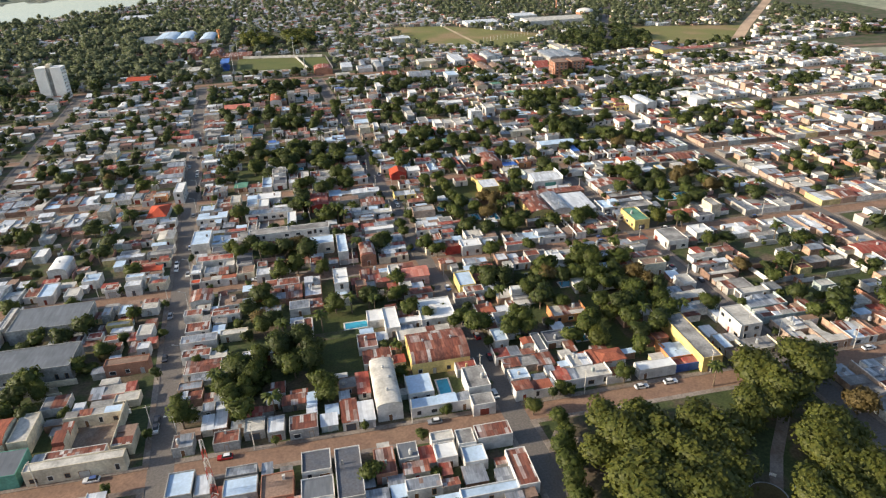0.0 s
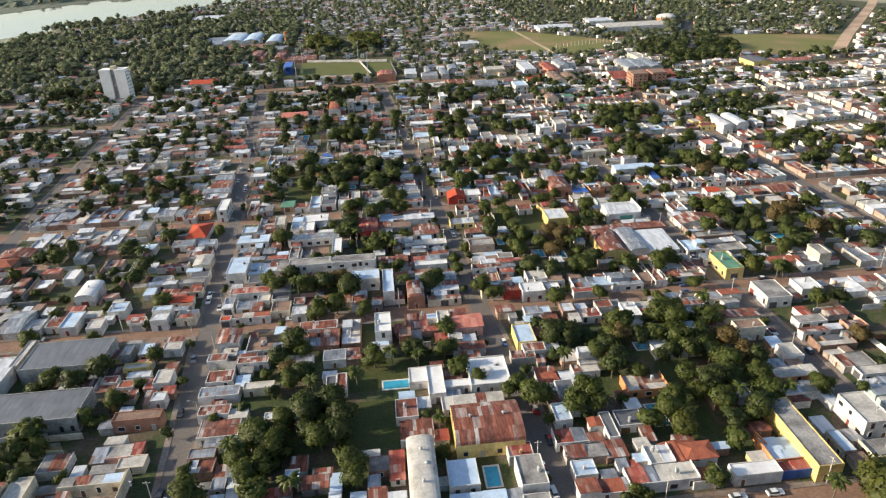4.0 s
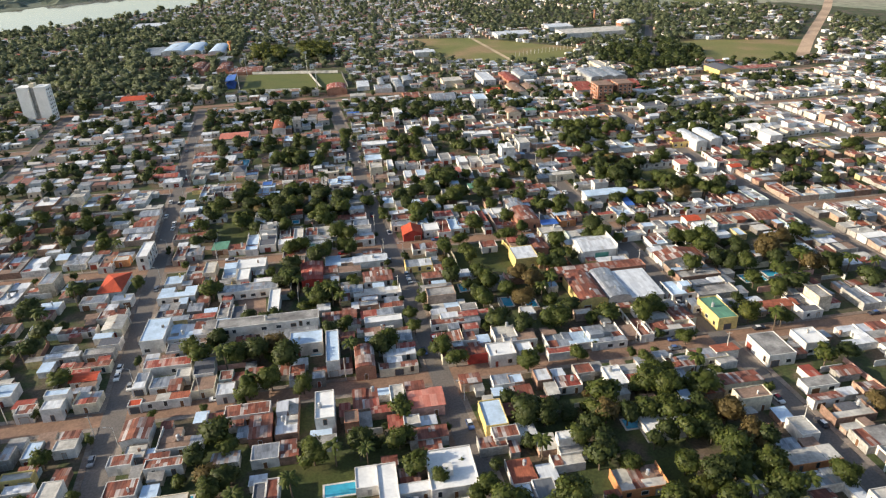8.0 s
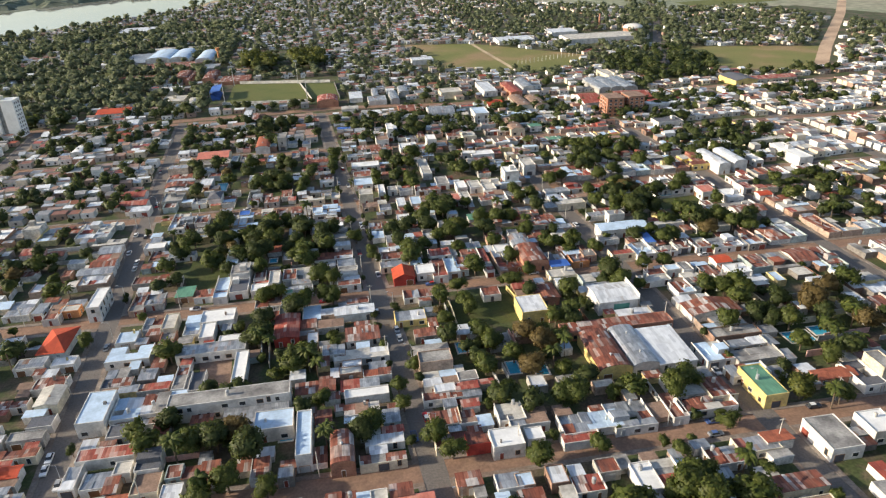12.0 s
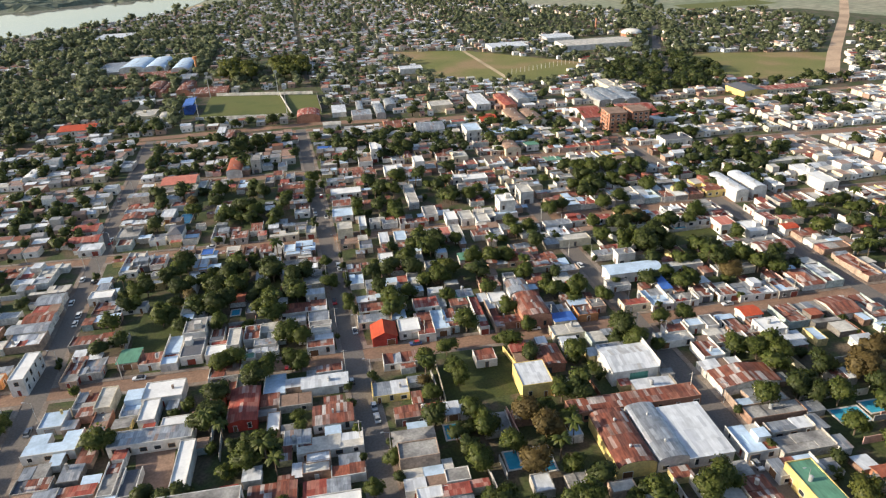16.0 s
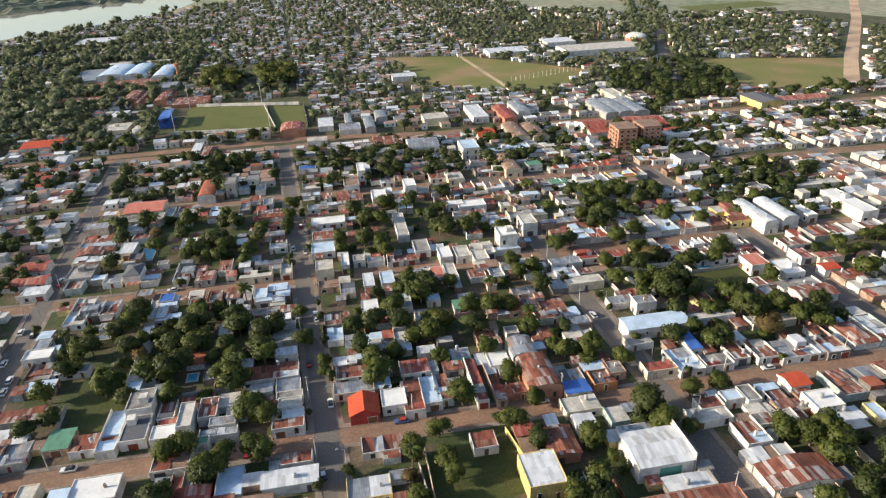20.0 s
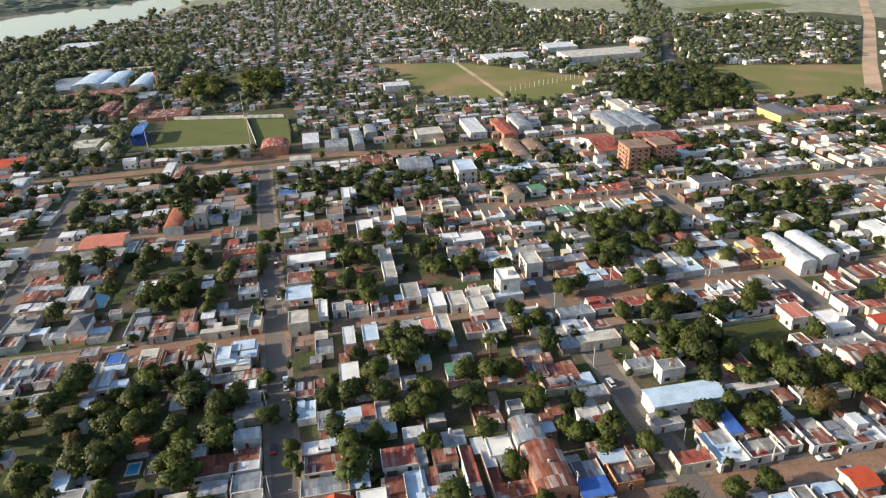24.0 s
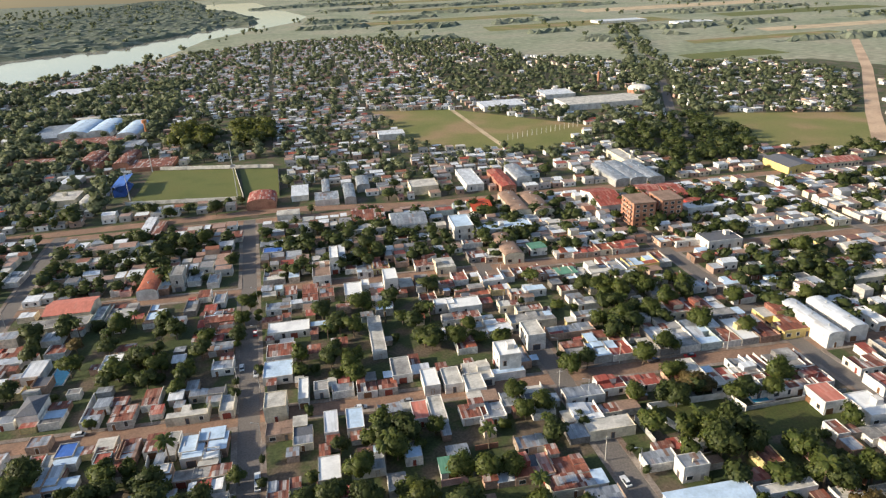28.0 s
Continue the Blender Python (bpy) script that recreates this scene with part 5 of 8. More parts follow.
house(5.3, 267.9, 7.4, 4.9, 3.2, "white", "white", "slope")
house(217.9, 268.0, 6.6, 5.4, 3.6, "scarlet", "white", "gable")
house(-40.4, 269.1, 8.9, 11.2, 3.4, "pale", "white", "slope")
house(201.6, 271.8, 8.5, 11.7, 4.0, "bright", "white", "slope", kind="flat_roofed_house")
house(192.6, 279.5, 8.0, 9.7, 4.6, "coral", "white", "slope", kind="two_storey_house", sides="swe")
house(72.3, 307.5, 4.9, 14.0, 3.2, "pale", "white", "slope")
house(66.9, 308.6, 5.2, 9.7, 3.2, "coral", "white", "slope")
house(46.2, 310.2, 5.5, 10.6, 3.2, "sky", "white", "slope")
house(38.7, 310.6, 4.4, 11.3, 3.2, "white", "white", "slope")
house(87.8, 318.8, 6.6, 9.4, 3.4, "pale", "white", "slope", kind="flat_roofed_house")
house(272.0, 319.3, 8.5, 29.0, 5.5, "bright", "white", "slope", kind="warehouse", label="long bright white hall", sides="s")
house(222.0, 320.5, 6.9, 27.0, 5.5, "white", "white", "vaulty", kind="warehouse", label="white vaulted hall in a row of two", sides="s")
house(233.0, 320.5, 7.6, 23.9, 5.5, "white", "white", "vaulty", kind="warehouse", label="white vaulted hall in a row of two", sides="s")
house(21.9, 324.0, 7.2, 8.9, 5.6, "pale", "cream", "slope", kind="two_storey_house", sides="swe")
house(81.2, 324.3, 6.4, 10.6, 3.4, "pale", "white", "slope", kind="flat_roofed_house")
house(73.8, 325.3, 5.6, 10.6, 3.4, "bright", "white", "slope", kind="flat_roofed_house")
house(102.7, 328.7, 7.9, 9.6, 8.0, "bright", "white", "slope", kind="two_storey_house", label="tall white apartment house at a street corner", sides="swe")
house(65.3, 335.3, 6.9, 11.8, 3.2, "flat", "white", "slope")
house(-94.6, 340.4, 10.0, 7.5, 3.2, "white", "white", "slope")
house(117.4, 342.2, 6.9, 10.9, 6.5, "pale", "white", "slope", kind="two_storey_house", sides="swe")
house(-56.8, 344.4, 6.5, 11.1, 5.0, "dark", "white", "hip", kind="two_storey_house", label="villa under a dark hipped roof beside a pool", sides="swe")
house(22.6, 346.6, 10.4, 10.8, 3.2, "sky", "white", "slope")
house(275.4, 347.4, 29.4, 7.1, 4.0, "pale", "cream", "slope", kind="warehouse", sides="s")
house(-99.6, 350.6, 13.5, 8.2, 3.2, "red", "white", "gable")
house(-79.7, 352.5, 10.7, 12.6, 3.4, "flat", "grey", "slope")
house(23.7, 359.7, 10.6, 9.5, 3.2, "rust", "white", "slope")
house(60.2, 361.1, 5.3, 27.7, 3.6, "pale", "white", "slope")
house(-101.9, 365.1, 11.2, 10.2, 3.2, "red", "white", "gable")
house(-64.6, 372.1, 6.8, 11.7, 3.4, "white", "white", "slope")
house(26.9, 377.3, 16.5, 8.7, 3.2, "bright", "white", kind="flat_roofed_house")
house(-122.8, 389.5, 8.3, 8.6, 3.2, "white", "white", "slope")
house(72.6, 404.4, 6.1, 11.3, 8.0, "bright", "white", "slope", kind="two_storey_house", label="tall white cube-shaped apartment house", sides="swe")
house(-66.2, 408.3, 24.1, 8.6, 3.6, "flat", "cream", "slope")
house(-65.0, 422.4, 18.9, 14.9, 4.2, "coral", "cream", "gable", kind="warehouse", label="broad hall under a faded orange sheet roof", sides="s")
house(-146.1, 425.5, 9.4, 26.9, 4.0, "pale", "brick", "slope")
house(135.8, 428.2, 9.7, 27.9, 4.0, "brown", "cream", "vaulty", kind="warehouse", label="arched hall under a brown sheet roof", sides="s")
house(50.0, 436.6, 4.2, 15.0, 8.5, "bright", "white", "slope", kind="two_storey_house", label="slender white three-storey house", sides="swe")
house(-22.2, 437.5, 5.5, 11.1, 8.5, "flat", "grey", "slope", kind="two_storey_house", label="narrow grey three-storey house", sides="swe")
house(262.4, 447.6, 30.7, 9.4, 5.0, "bright", "white", "slope", kind="warehouse", label="long bright white hall behind the brick flats", sides="s")
house(142.3, 453.9, 30.4, 11.5, 5.0, "sky", "white", "slope", kind="two_storey_house", label="long white school wing", sides="swe")
house(120.5, 461.4, 10.5, 18.5, 7.5, "sky", "white", "slope", kind="two_storey_house", label="large white school building with a bluish roof", sides="swe")
house(-155.8, 461.5, 7.1, 15.5, 4.0, "bright", "white", "vaulty", kind="warehouse", sides="s")
house(256.6, 479.2, 11.8, 23.6, 5.0, "red", "brick", "gable", kind="warehouse", label="shed under a dull red sheet roof in a row of sheds", sides="s")
house(70.6, 479.5, 21.9, 12.3, 4.0, "pale", "white", "slope", kind="warehouse", sides="s")
house(212.8, 480.1, 15.2, 31.6, 5.0, "red", "white", "gable", kind="warehouse", label="long red-roofed shed with white walls", sides="s")
house(94.8, 481.2, 19.4, 19.4, 4.0, "zinc", "white", "vault", kind="warehouse", sides="s")
house(243.0, 482.4, 12.6, 22.6, 5.0, "red", "brick", "gable", kind="warehouse", label="shed under a dull red sheet roof in a row of sheds", sides="s")
house(172.5, 484.5, 11.2, 33.4, 4.5, "brown", "cream", "vaulty", kind="warehouse", label="arched hall under a tan sheet roof, one of a pair", sides="s")
house(160.2, 488.4, 10.6, 35.0, 4.5, "brown", "cream", "vaulty", kind="warehouse", label="arched hall under a tan sheet roof, one of a pair", sides="s")
house(139.9, 491.9, 11.8, 23.0, 4.0, "scarlet", "white", "gable", label="hall under a bright red roof")
house(74.6, 500.5, 18.2, 23.2, 4.0, "rust", "brick", "gable", kind="warehouse", sides="s")
house(392.4, 503.0, 39.0, 13.1, 4.0, "red", "cream", "gable", kind="warehouse", sides="s")
house(362.9, 507.2, 19.7, 27.2, 5.0, "dark", "yellow", "gabley", kind="warehouse", label="dark-roofed hall with a yellow gable beside the road", sides="s")
house(-134.1, 529.0, 7.6, 16.5, 4.0, "white", "white", "gable")
house(168.7, 539.7, 9.6, 39.3, 4.5, "red", "brick", "gabley", kind="warehouse", sides="s")
house(183.0, 547.4, 10.4, 31.9, 4.5, "zinc", "white", "vaulty", kind="warehouse", sides="s")
house(149.6, 550.3, 11.3, 38.5, 4.5, "white", "white", "slope", kind="warehouse", sides="s")
house(-157.0, 573.2, 26.0, 19.2, 4.0, "scarlet", "white", "gable", kind="warehouse", label="long white building under an orange-red roof", sides="s")
house(14.2, 27.7, 6.8, 5.0, 3.8, "flat", "white", kind="outbuilding")
house(82.1, 28.5, 12.0, 3.5, 3.4, "red", "blue", kind="outbuilding")
house(71.4, 28.8, 12.4, 4.3, 3.4, "bright", "white", kind="flat_roofed_house")
house(34.6, 30.0, 11.2, 4.9, 3.8, "rust", "white")
house(58.6, 30.1, 8.1, 5.3, 3, "tile", "white", kind="outbuilding")
house(109.8, 30.4, 12.1, 6.5, 3, "flat", "cream", sides="sw", kind="flat_roofed_house")
house(27.7, 30.5, 5.3, 5.0, 3.8, "rust", "white", kind="outbuilding")
house(2.3, 31.5, 18.2, 4.6, 4.2, "sky", "white", kind="flat_roofed_house")
house(47.4, 31.5, 18.1, 6.0, 4.2, "pale", "white", kind="flat_roofed_house")
house(-30.5, 33.1, 4.7, 4.4, 2.7, "white", kind="outbuilding")
house(99.2, 34.2, 3.5, 8.1, 3, "sky", sides="sw", kind="outbuilding")
house(82.0, 34.9, 8.5, 8.6, 3.4, "sky", "orange", kind="flat_roofed_house")
house(15.0, 37.1, 6.9, 10.3, 4.9, "flat", "white", kind="two_storey_house")
house(29.1, 37.2, 6.0, 5.3, 3, "sky", "white", kind="outbuilding")
house(60.3, 37.4, 8.3, 5.8, 3.4, "tile", "white", "hip")
house(89.6, 37.6, 6.7, 26.2, 5.3, "flat", "yellow", kind="warehouse")
house(49.7, 38.0, 6.7, 6.7, 3.8, "pale", "white", kind="outbuilding")
house(55.4, 38.2, 7.9, 7.0, 3, "tile", "cream", "gabley")
house(-2.1, 41.0, 7.9, 9.6, 3.8, "sky", "white", kind="flat_roofed_house")
house(-12.4, 41.8, 7.5, 22.4, 5.3, "pale", "white", "vaulty", kind="two_storey_house")
house(111.5, 41.9, 8.0, 12.3, 6.1, "pale", "white", sides="sw", kind="two_storey_house")
house(28.7, 43.3, 5.3, 4.2, 3, "rust", "white", kind="outbuilding")
house(80.4, 43.5, 7.4, 3.8, 2.7, "rust", kind="outbuilding")
house(-60.8, 44.0, 4.1, 12.0, 2.7, "white")
house(-18.8, 44.8, 3.8, 4.8, 2.4, "red", kind="outbuilding")
house(-39.7, 45.1, 7.4, 4.3, 2.7, "rust", kind="outbuilding")
house(14.4, 46.6, 6.7, 5.2, 3, "red", "white", kind="outbuilding")
house(-46.0, 47.5, 3.8, 4.8, 3, "sky", "white", kind="outbuilding")
house(-23.3, 48.8, 5.6, 5.6, 2.4, "flat", kind="outbuilding")
house(-64.9, 49.3, 3.8, 4.3, 2.3, "zinc", kind="outbuilding")
house(29.4, 49.7, 9.2, 6.1, 3, "red", "white")
house(-61.5, 52.0, 3.9, 4.4, 2.3, "zinc", kind="outbuilding")
house(-70.5, 56.2, 7.3, 5.4, 2.7, "rust", sides="se", kind="outbuilding")
house(7.4, 56.6, 18.7, 16.1, 4.6, "rust", "yellow", "vault", kind="two_storey_house")
house(130.6, 60.6, 11.9, 4.5, 3, "pale", "white", sides="sw", kind="flat_roofed_house")
house(-71.1, 61.3, 7.3, 4.0, 2.7, "zinc", sides="se", kind="outbuilding")
house(-89.7, 61.8, 7.3, 4.7, 2.3, "pale", "cream", sides="se", kind="outbuilding")
house(106.2, 64.6, 14.4, 5.7, 3, "pale", "orange", sides="sw", kind="flat_roofed_house")
house(-94.1, 66.5, 6.6, 5.5, 3, "pale", "pink", sides="se", kind="outbuilding")
house(127.7, 66.6, 10.8, 7.3, 3, "rust", sides="sw")
house(58.8, 67.8, 12.6, 7.9, 3.8, "pale", "orange", kind="flat_roofed_house")
house(5.9, 69.4, 18.6, 6.6, 3, "pale", "white", kind="flat_roofed_house")
house(30.8, 77.6, 6.9, 9.2, 3, "tile", "white")
house(2.9, 77.9, 9.0, 3.5, 3, "bright", "white", kind="outbuilding")
house(43.8, 78.5, 8.6, 4.6, 3, "pale", "white", kind="outbuilding")
house(-3.8, 80.2, 5.1, 14.2, 3.4, "bright", "white", kind="flat_roofed_house")
house(13.1, 82.0, 12.5, 14.2, 3.4, "bright", "white", kind="flat_roofed_house")
house(78.3, 84.4, 18.8, 7.1, 3, "bright", "white", kind="flat_roofed_house")
house(-8.4, 84.5, 6.9, 7.6, 3, "bright", "white", kind="flat_roofed_house")
house(26.3, 89.5, 7.9, 5.1, 3, "rust", kind="outbuilding")
house(-112.8, 99.5, 5.3, 7.1, 2.7, "rust", "white", sides="se", kind="outbuilding")
house(76.0, 105.0, 5.2, 3.8, 3, "red", "white", kind="outbuilding")
house(83.4, 108.7, 9.2, 6.3, 3, "sky", kind="flat_roofed_house")
house(56.0, 109.5, 8.0, 6.1, 3, "red", "white")
house(-70.5, 109.5, 5.9, 5.6, 2.7, "pale", sides="se", kind="outbuilding")
house(76.2, 109.6, 8.2, 6.4, 3.8, "pale", "white", kind="flat_roofed_house")
house(94.7, 110.3, 9.7, 6.9, 3, "rust", "white", sides="sw")
house(105.4, 112.0, 12.0, 5.9, 3, "white", "cream", sides="sw")
house(-60.4, 113.0, 8.7, 9.9, 3, "brown", "white", kind="flat_roofed_house")
house(112.1, 113.1, 7.8, 4.5, 3, "tile", sides="sw", kind="outbuilding")
house(63.0, 113.8, 5.9, 5.1, 3, "rust", kind="outbuilding")
house(40.8, 114.3, 4.6, 4.6, 3, "sky", kind="outbuilding")
house(36.7, 114.9, 6.7, 5.5, 3.8, "zinc", "white", kind="outbuilding")
house(27.0, 117.8, 6.4, 5.1, 3, "rust", kind="outbuilding")
house(60.9, 125.9, 10.8, 4.1, 2.3, "red", "white", kind="outbuilding")
house(40.4, 129.0, 8.9, 7.3, 4.2, "bright", "white", kind="flat_roofed_house")
house(48.6, 129.5, 5.0, 4.8, 3.4, "bright", "white", kind="outbuilding")
house(101.4, 130.2, 17.2, 6.2, 3.4, "rust", "white", sides="sw")
house(34.1, 131.1, 9.5, 4.7, 3.8, "rust", "red", kind="outbuilding")
house(155.1, 131.3, 7.6, 13.0, 3.4, "dark", "white", sides="sw", kind="flat_roofed_house")
house(69.7, 131.3, 10.3, 7.7, 3, "sky", "white", kind="flat_roofed_house")
house(-19.3, 131.4, 4.2, 4.1, 3, "zinc", kind="outbuilding")
house(61.6, 131.4, 9.3, 8.3, 3, "zinc", "white")
house(78.0, 131.5, 12.5, 11.7, 3, "zinc", "white")
house(146.7, 133.3, 13.0, 4.5, 3, "tile", "brick", "gable", sides="sw")
house(26.1, 133.5, 9.9, 5.5, 3, "rust", "cream")
house(122.2, 133.6, 7.3, 14.8, 4.6, "green", "yellow", sides="sw", kind="two_storey_house")
house(-26.1, 135.4, 4.9, 8.2, 3, "rust", kind="outbuilding")
house(48.9, 135.6, 11.4, 5.0, 3.8, "brown", "white", kind="flat_roofed_house")
house(92.1, 135.7, 4.7, 19.1, 3, "rust", "white", sides="sw")
house(108.8, 136.4, 8.3, 10.3, 3.4, "rust", "cream", sides="sw")
house(99.7, 137.1, 9.4, 5.8, 3, "pale", sides="sw", kind="flat_roofed_house")
house(-39.2, 137.3, 4.7, 7.3, 2.7, "rust", kind="outbuilding")
house(167.7, 137.7, 6.8, 8.0, 3, "pale", sides="sw", kind="flat_roofed_house")
house(-64.1, 138.2, 3.5, 5.6, 3, "rust", kind="outbuilding")
house(-48.4, 139.1, 4.2, 5.1, 3, "rust", kind="outbuilding")
house(44.8, 140.1, 7.9, 7.8, 3.8, "pale", "white", kind="flat_roofed_house")
house(122.7, 141.5, 12.5, 6.3, 2.7, "zinc", "white", sides="sw")
house(32.2, 142.3, 5.7, 6.9, 3, "rust", "white", kind="outbuilding")
house(26.1, 143.0, 8.7, 7.0, 3, "rust", "cream")
house(10.8, 147.0, 4.9, 5.0, 3, "zinc", kind="outbuilding")
house(27.5, 152.7, 12.3, 3.8, 3, "rust", "white")
house(117.9, 152.9, 9.3, 11.1, 3.4, "sky", "white", sides="sw", kind="flat_roofed_house")
house(35.5, 155.2, 7.1, 4.0, 3, "red", kind="outbuilding")
house(131.4, 155.2, 13.1, 4.7, 3, "zinc", sides="sw")
house(28.7, 155.7, 6.6, 3.9, 3, "white", kind="outbuilding")
house(104.1, 159.2, 12.8, 20.0, 3.8, "white", "white", sides="sw", kind="warehouse")
house(-27.9, 159.7, 18.6, 6.2, 3, "zinc", "white", kind="warehouse")
house(-66.9, 159.8, 5.8, 5.5, 3, "dark", "white", kind="outbuilding")
house(37.0, 160.2, 6.4, 4.6, 3, "flat", "white", kind="outbuilding")
house(93.4, 160.7, 8.8, 21.7, 3.8, "zinc", "white", "vaulty", sides="sw", kind="warehouse")
house(83.3, 160.7, 10.6, 21.0, 3.8, "rust", "yellow", "vaulty", kind="warehouse")
house(28.4, 161.2, 10.9, 8.1, 3.4, "sky", "white", kind="flat_roofed_house")
house(-61.4, 162.7, 14.0, 3.7, 3, "zinc", "white")
house(1.1, 172.4, 7.3, 4.3, 3, "pale", kind="outbuilding")
house(1.8, 175.8, 6.5, 4.1, 3, "white", kind="outbuilding")
house(94.5, 175.8, 40.1, 6.3, 3.4, "rust", "brick", sides="sw", kind="warehouse")
house(28.4, 176.1, 11.7, 7.8, 3, "flat", "white", "hip")
house(-47.4, 179.6, 4.4, 10.8, 3, "dark", "white", kind="flat_roofed_house")
house(-60.6, 179.8, 9.7, 4.6, 3, "red", kind="outbuilding")
house(-52.4, 180.9, 5.0, 10.8, 3, "flat", kind="flat_roofed_house")
house(-52.7, 182.1, 4.0, 13.1, 3.4, "flat", "white", kind="flat_roofed_house")
house(-72.6, 184.9, 9.5, 5.1, 3, "rust", sides="se")
house(-3.6, 185.8, 7.7, 6.1, 2.7, "zinc", "white")
house(41.6, 186.4, 4.3, 5.2, 2.7, "white", kind="outbuilding")
house(-63.8, 187.3, 5.5, 6.9, 3, "zinc", kind="outbuilding")
house(32.2, 188.0, 15.1, 6.2, 2.7, "rust")
house(160.8, 193.2, 9.1, 5.8, 3, "white", "white", sides="sw")
house(69.3, 193.3, 9.9, 11.8, 5.3, "white", "yellow", kind="two_storey_house")
house(157.0, 198.6, 8.7, 7.7, 4.6, "bright", "white", sides="sw", kind="two_storey_house")
house(147.1, 199.7, 5.8, 17.2, 3, "rust", "white", sides="sw")
house(148.5, 200.9, 9.6, 6.3, 3, "flat", sides="sw", kind="flat_roofed_house")
house(25.3, 201.0, 11.4, 7.5, 3, "zinc", "yellow")
house(-38.5, 201.5, 8.3, 4.7, 3, "bright", "white", kind="outbuilding")
house(-3.8, 203.0, 9.8, 5.8, 2.3, "brown", kind="flat_roofed_house")
house(123.5, 203.5, 12.3, 6.3, 3, "pale", "white", sides="sw", kind="flat_roofed_house")
house(-52.7, 213.6, 5.6, 11.6, 3, "sky", kind="flat_roofed_house")
house(30.7, 215.9, 11.2, 6.0, 2.7, "rust", "white")
house(7.4, 216.6, 8.5, 4.3, 3, "rust", "white", kind="outbuilding")
house(90.3, 217.2, 11.1, 7.1, 3, "pale", "cream", sides="sw", kind="flat_roofed_house")
house(-67.5, 220.0, 6.5, 8.8, 3, "flat", kind="flat_roofed_house")
house(180.8, 223.0, 8.1, 8.8, 3, "rust", sides="sw")
house(91.9, 224.4, 7.9, 6.2, 3, "blue", "cream", sides="sw")
house(-26.1, 224.7, 10.1, 8.6, 2.7, "rust")
house(175.4, 224.8, 12.3, 10.0, 3, "white", "white", sides="sw")
house(168.0, 225.2, 13.3, 10.6, 3, "zinc", "white", sides="sw")
house(140.6, 226.0, 9.6, 6.5, 3, "flat", "white", sides="sw", kind="flat_roofed_house")
house(101.8, 227.6, 7.4, 7.8, 3, "rust", "orange", sides="sw")
house(158.0, 227.7, 8.0, 11.2, 3, "rust", "white", sides="sw")
house(121.6, 227.8, 10.5, 6.1, 3.4, "red", "cream", sides="sw")
house(149.3, 228.2, 5.5, 8.6, 3, "rust", sides="sw")
house(131.0, 229.1, 8.4, 13.2, 3, "sky", sides="sw", kind="flat_roofed_house")
house(73.5, 229.3, 8.5, 5.8, 3, "rust", "brick")
house(-18.8, 229.9, 4.2, 3.5, 3, "green", "white", kind="outbuilding")
house(107.4, 230.5, 5.8, 6.2, 3, "flat", sides="sw", kind="outbuilding")
house(92.8, 230.7, 7.4, 6.5, 3, "zinc", "white", sides="sw")
house(82.7, 232.4, 10.3, 16.6, 4.6, "rust", "brick", "vaulty", kind="warehouse")
house(27.7, 232.5, 8.6, 8.8, 3.4, "scarlet", "red", "gabley", rise=1.9, label="house under a bright orange-red gabled roof with dark red walls")
house(101.7, 233.2, 8.1, 5.2, 3, "sky", sides="sw", kind="outbuilding")
house(36.9, 233.8, 7.6, 8.2, 3.4, "bright", "white", kind="flat_roofed_house")
house(42.7, 233.8, 6.1, 15.0, 3.8, "rust", "white")
house(69.0, 234.4, 3.5, 19.5, 3, "rust")
house(48.7, 235.4, 5.3, 14.3, 3.8, "sky", "white", kind="flat_roofed_house")
house(52.6, 236.2, 4.7, 13.9, 3, "rust")
house(63.4, 236.3, 3.5, 22.0, 3.8, "red", "white")
house(-75.9, 238.8, 5.4, 15.1, 2.7, "rust", sides="se")
house(-106.7, 238.8, 6.0, 11.9, 2.7, "brown", "white", sides="se", kind="flat_roofed_house")
house(-70.1, 238.9, 7.5, 9.5, 2.7, "zinc", sides="se")
house(-101.4, 239.3, 7.3, 4.8, 3, "pale", "orange", sides="se", kind="outbuilding")
house(-90.5, 239.3, 4.8, 15.7, 6.1, "bright", "white", sides="se", kind="two_storey_house")
house(-23.9, 240.7, 4.3, 11.1, 4.6, "pale", "white", kind="two_storey_house")
house(-59.1, 241.7, 6.8, 8.9, 2.7, "green")
house(-112.7, 242.3, 3.7, 8.9, 3, "zinc", "white", sides="se", kind="outbuilding")
house(25.7, 243.2, 12.6, 6.4, 3, "zinc", "cream")
house(122.4, 243.3, 8.7, 6.0, 3, "flat", sides="sw", kind="flat_roofed_house")
house(6.0, 244.5, 8.1, 3.8, 2.7, "flat", kind="outbuilding")
house(73.3, 244.8, 6.8, 7.3, 3, "bright", "white", kind="flat_roofed_house")
house(58.0, 245.2, 6.4, 5.4, 3, "rust", kind="outbuilding")
house(-120.8, 245.8, 9.8, 13.4, 3, "zinc", sides="se")
house(82.0, 246.7, 8.6, 10.3, 4.6, "zinc", "white", "vaulty", kind="warehouse")
house(-30.2, 246.9, 4.8, 9.0, 3.8, "dark", "white", kind="outbuilding")
house(45.9, 247.7, 9.5, 7.8, 3.8, "red", "white")
house(88.4, 248.1, 4.5, 5.0, 3, "sky", kind="outbuilding")
house(-2.6, 249.6, 7.0, 5.0, 3, "zinc", kind="outbuilding")
house(61.9, 250.6, 6.4, 6.1, 3.8, "zinc", "green", kind="outbuilding")
house(25.9, 251.3, 10.2, 6.7, 3, "rust", "white")
house(24.3, 258.1, 7.9, 5.6, 2.7, "white", kind="outbuilding")
house(73.7, 258.1, 8.3, 9.6, 3, "rust")
house(-42.0, 260.3, 4.4, 6.5, 3.8, "sky", kind="outbuilding")
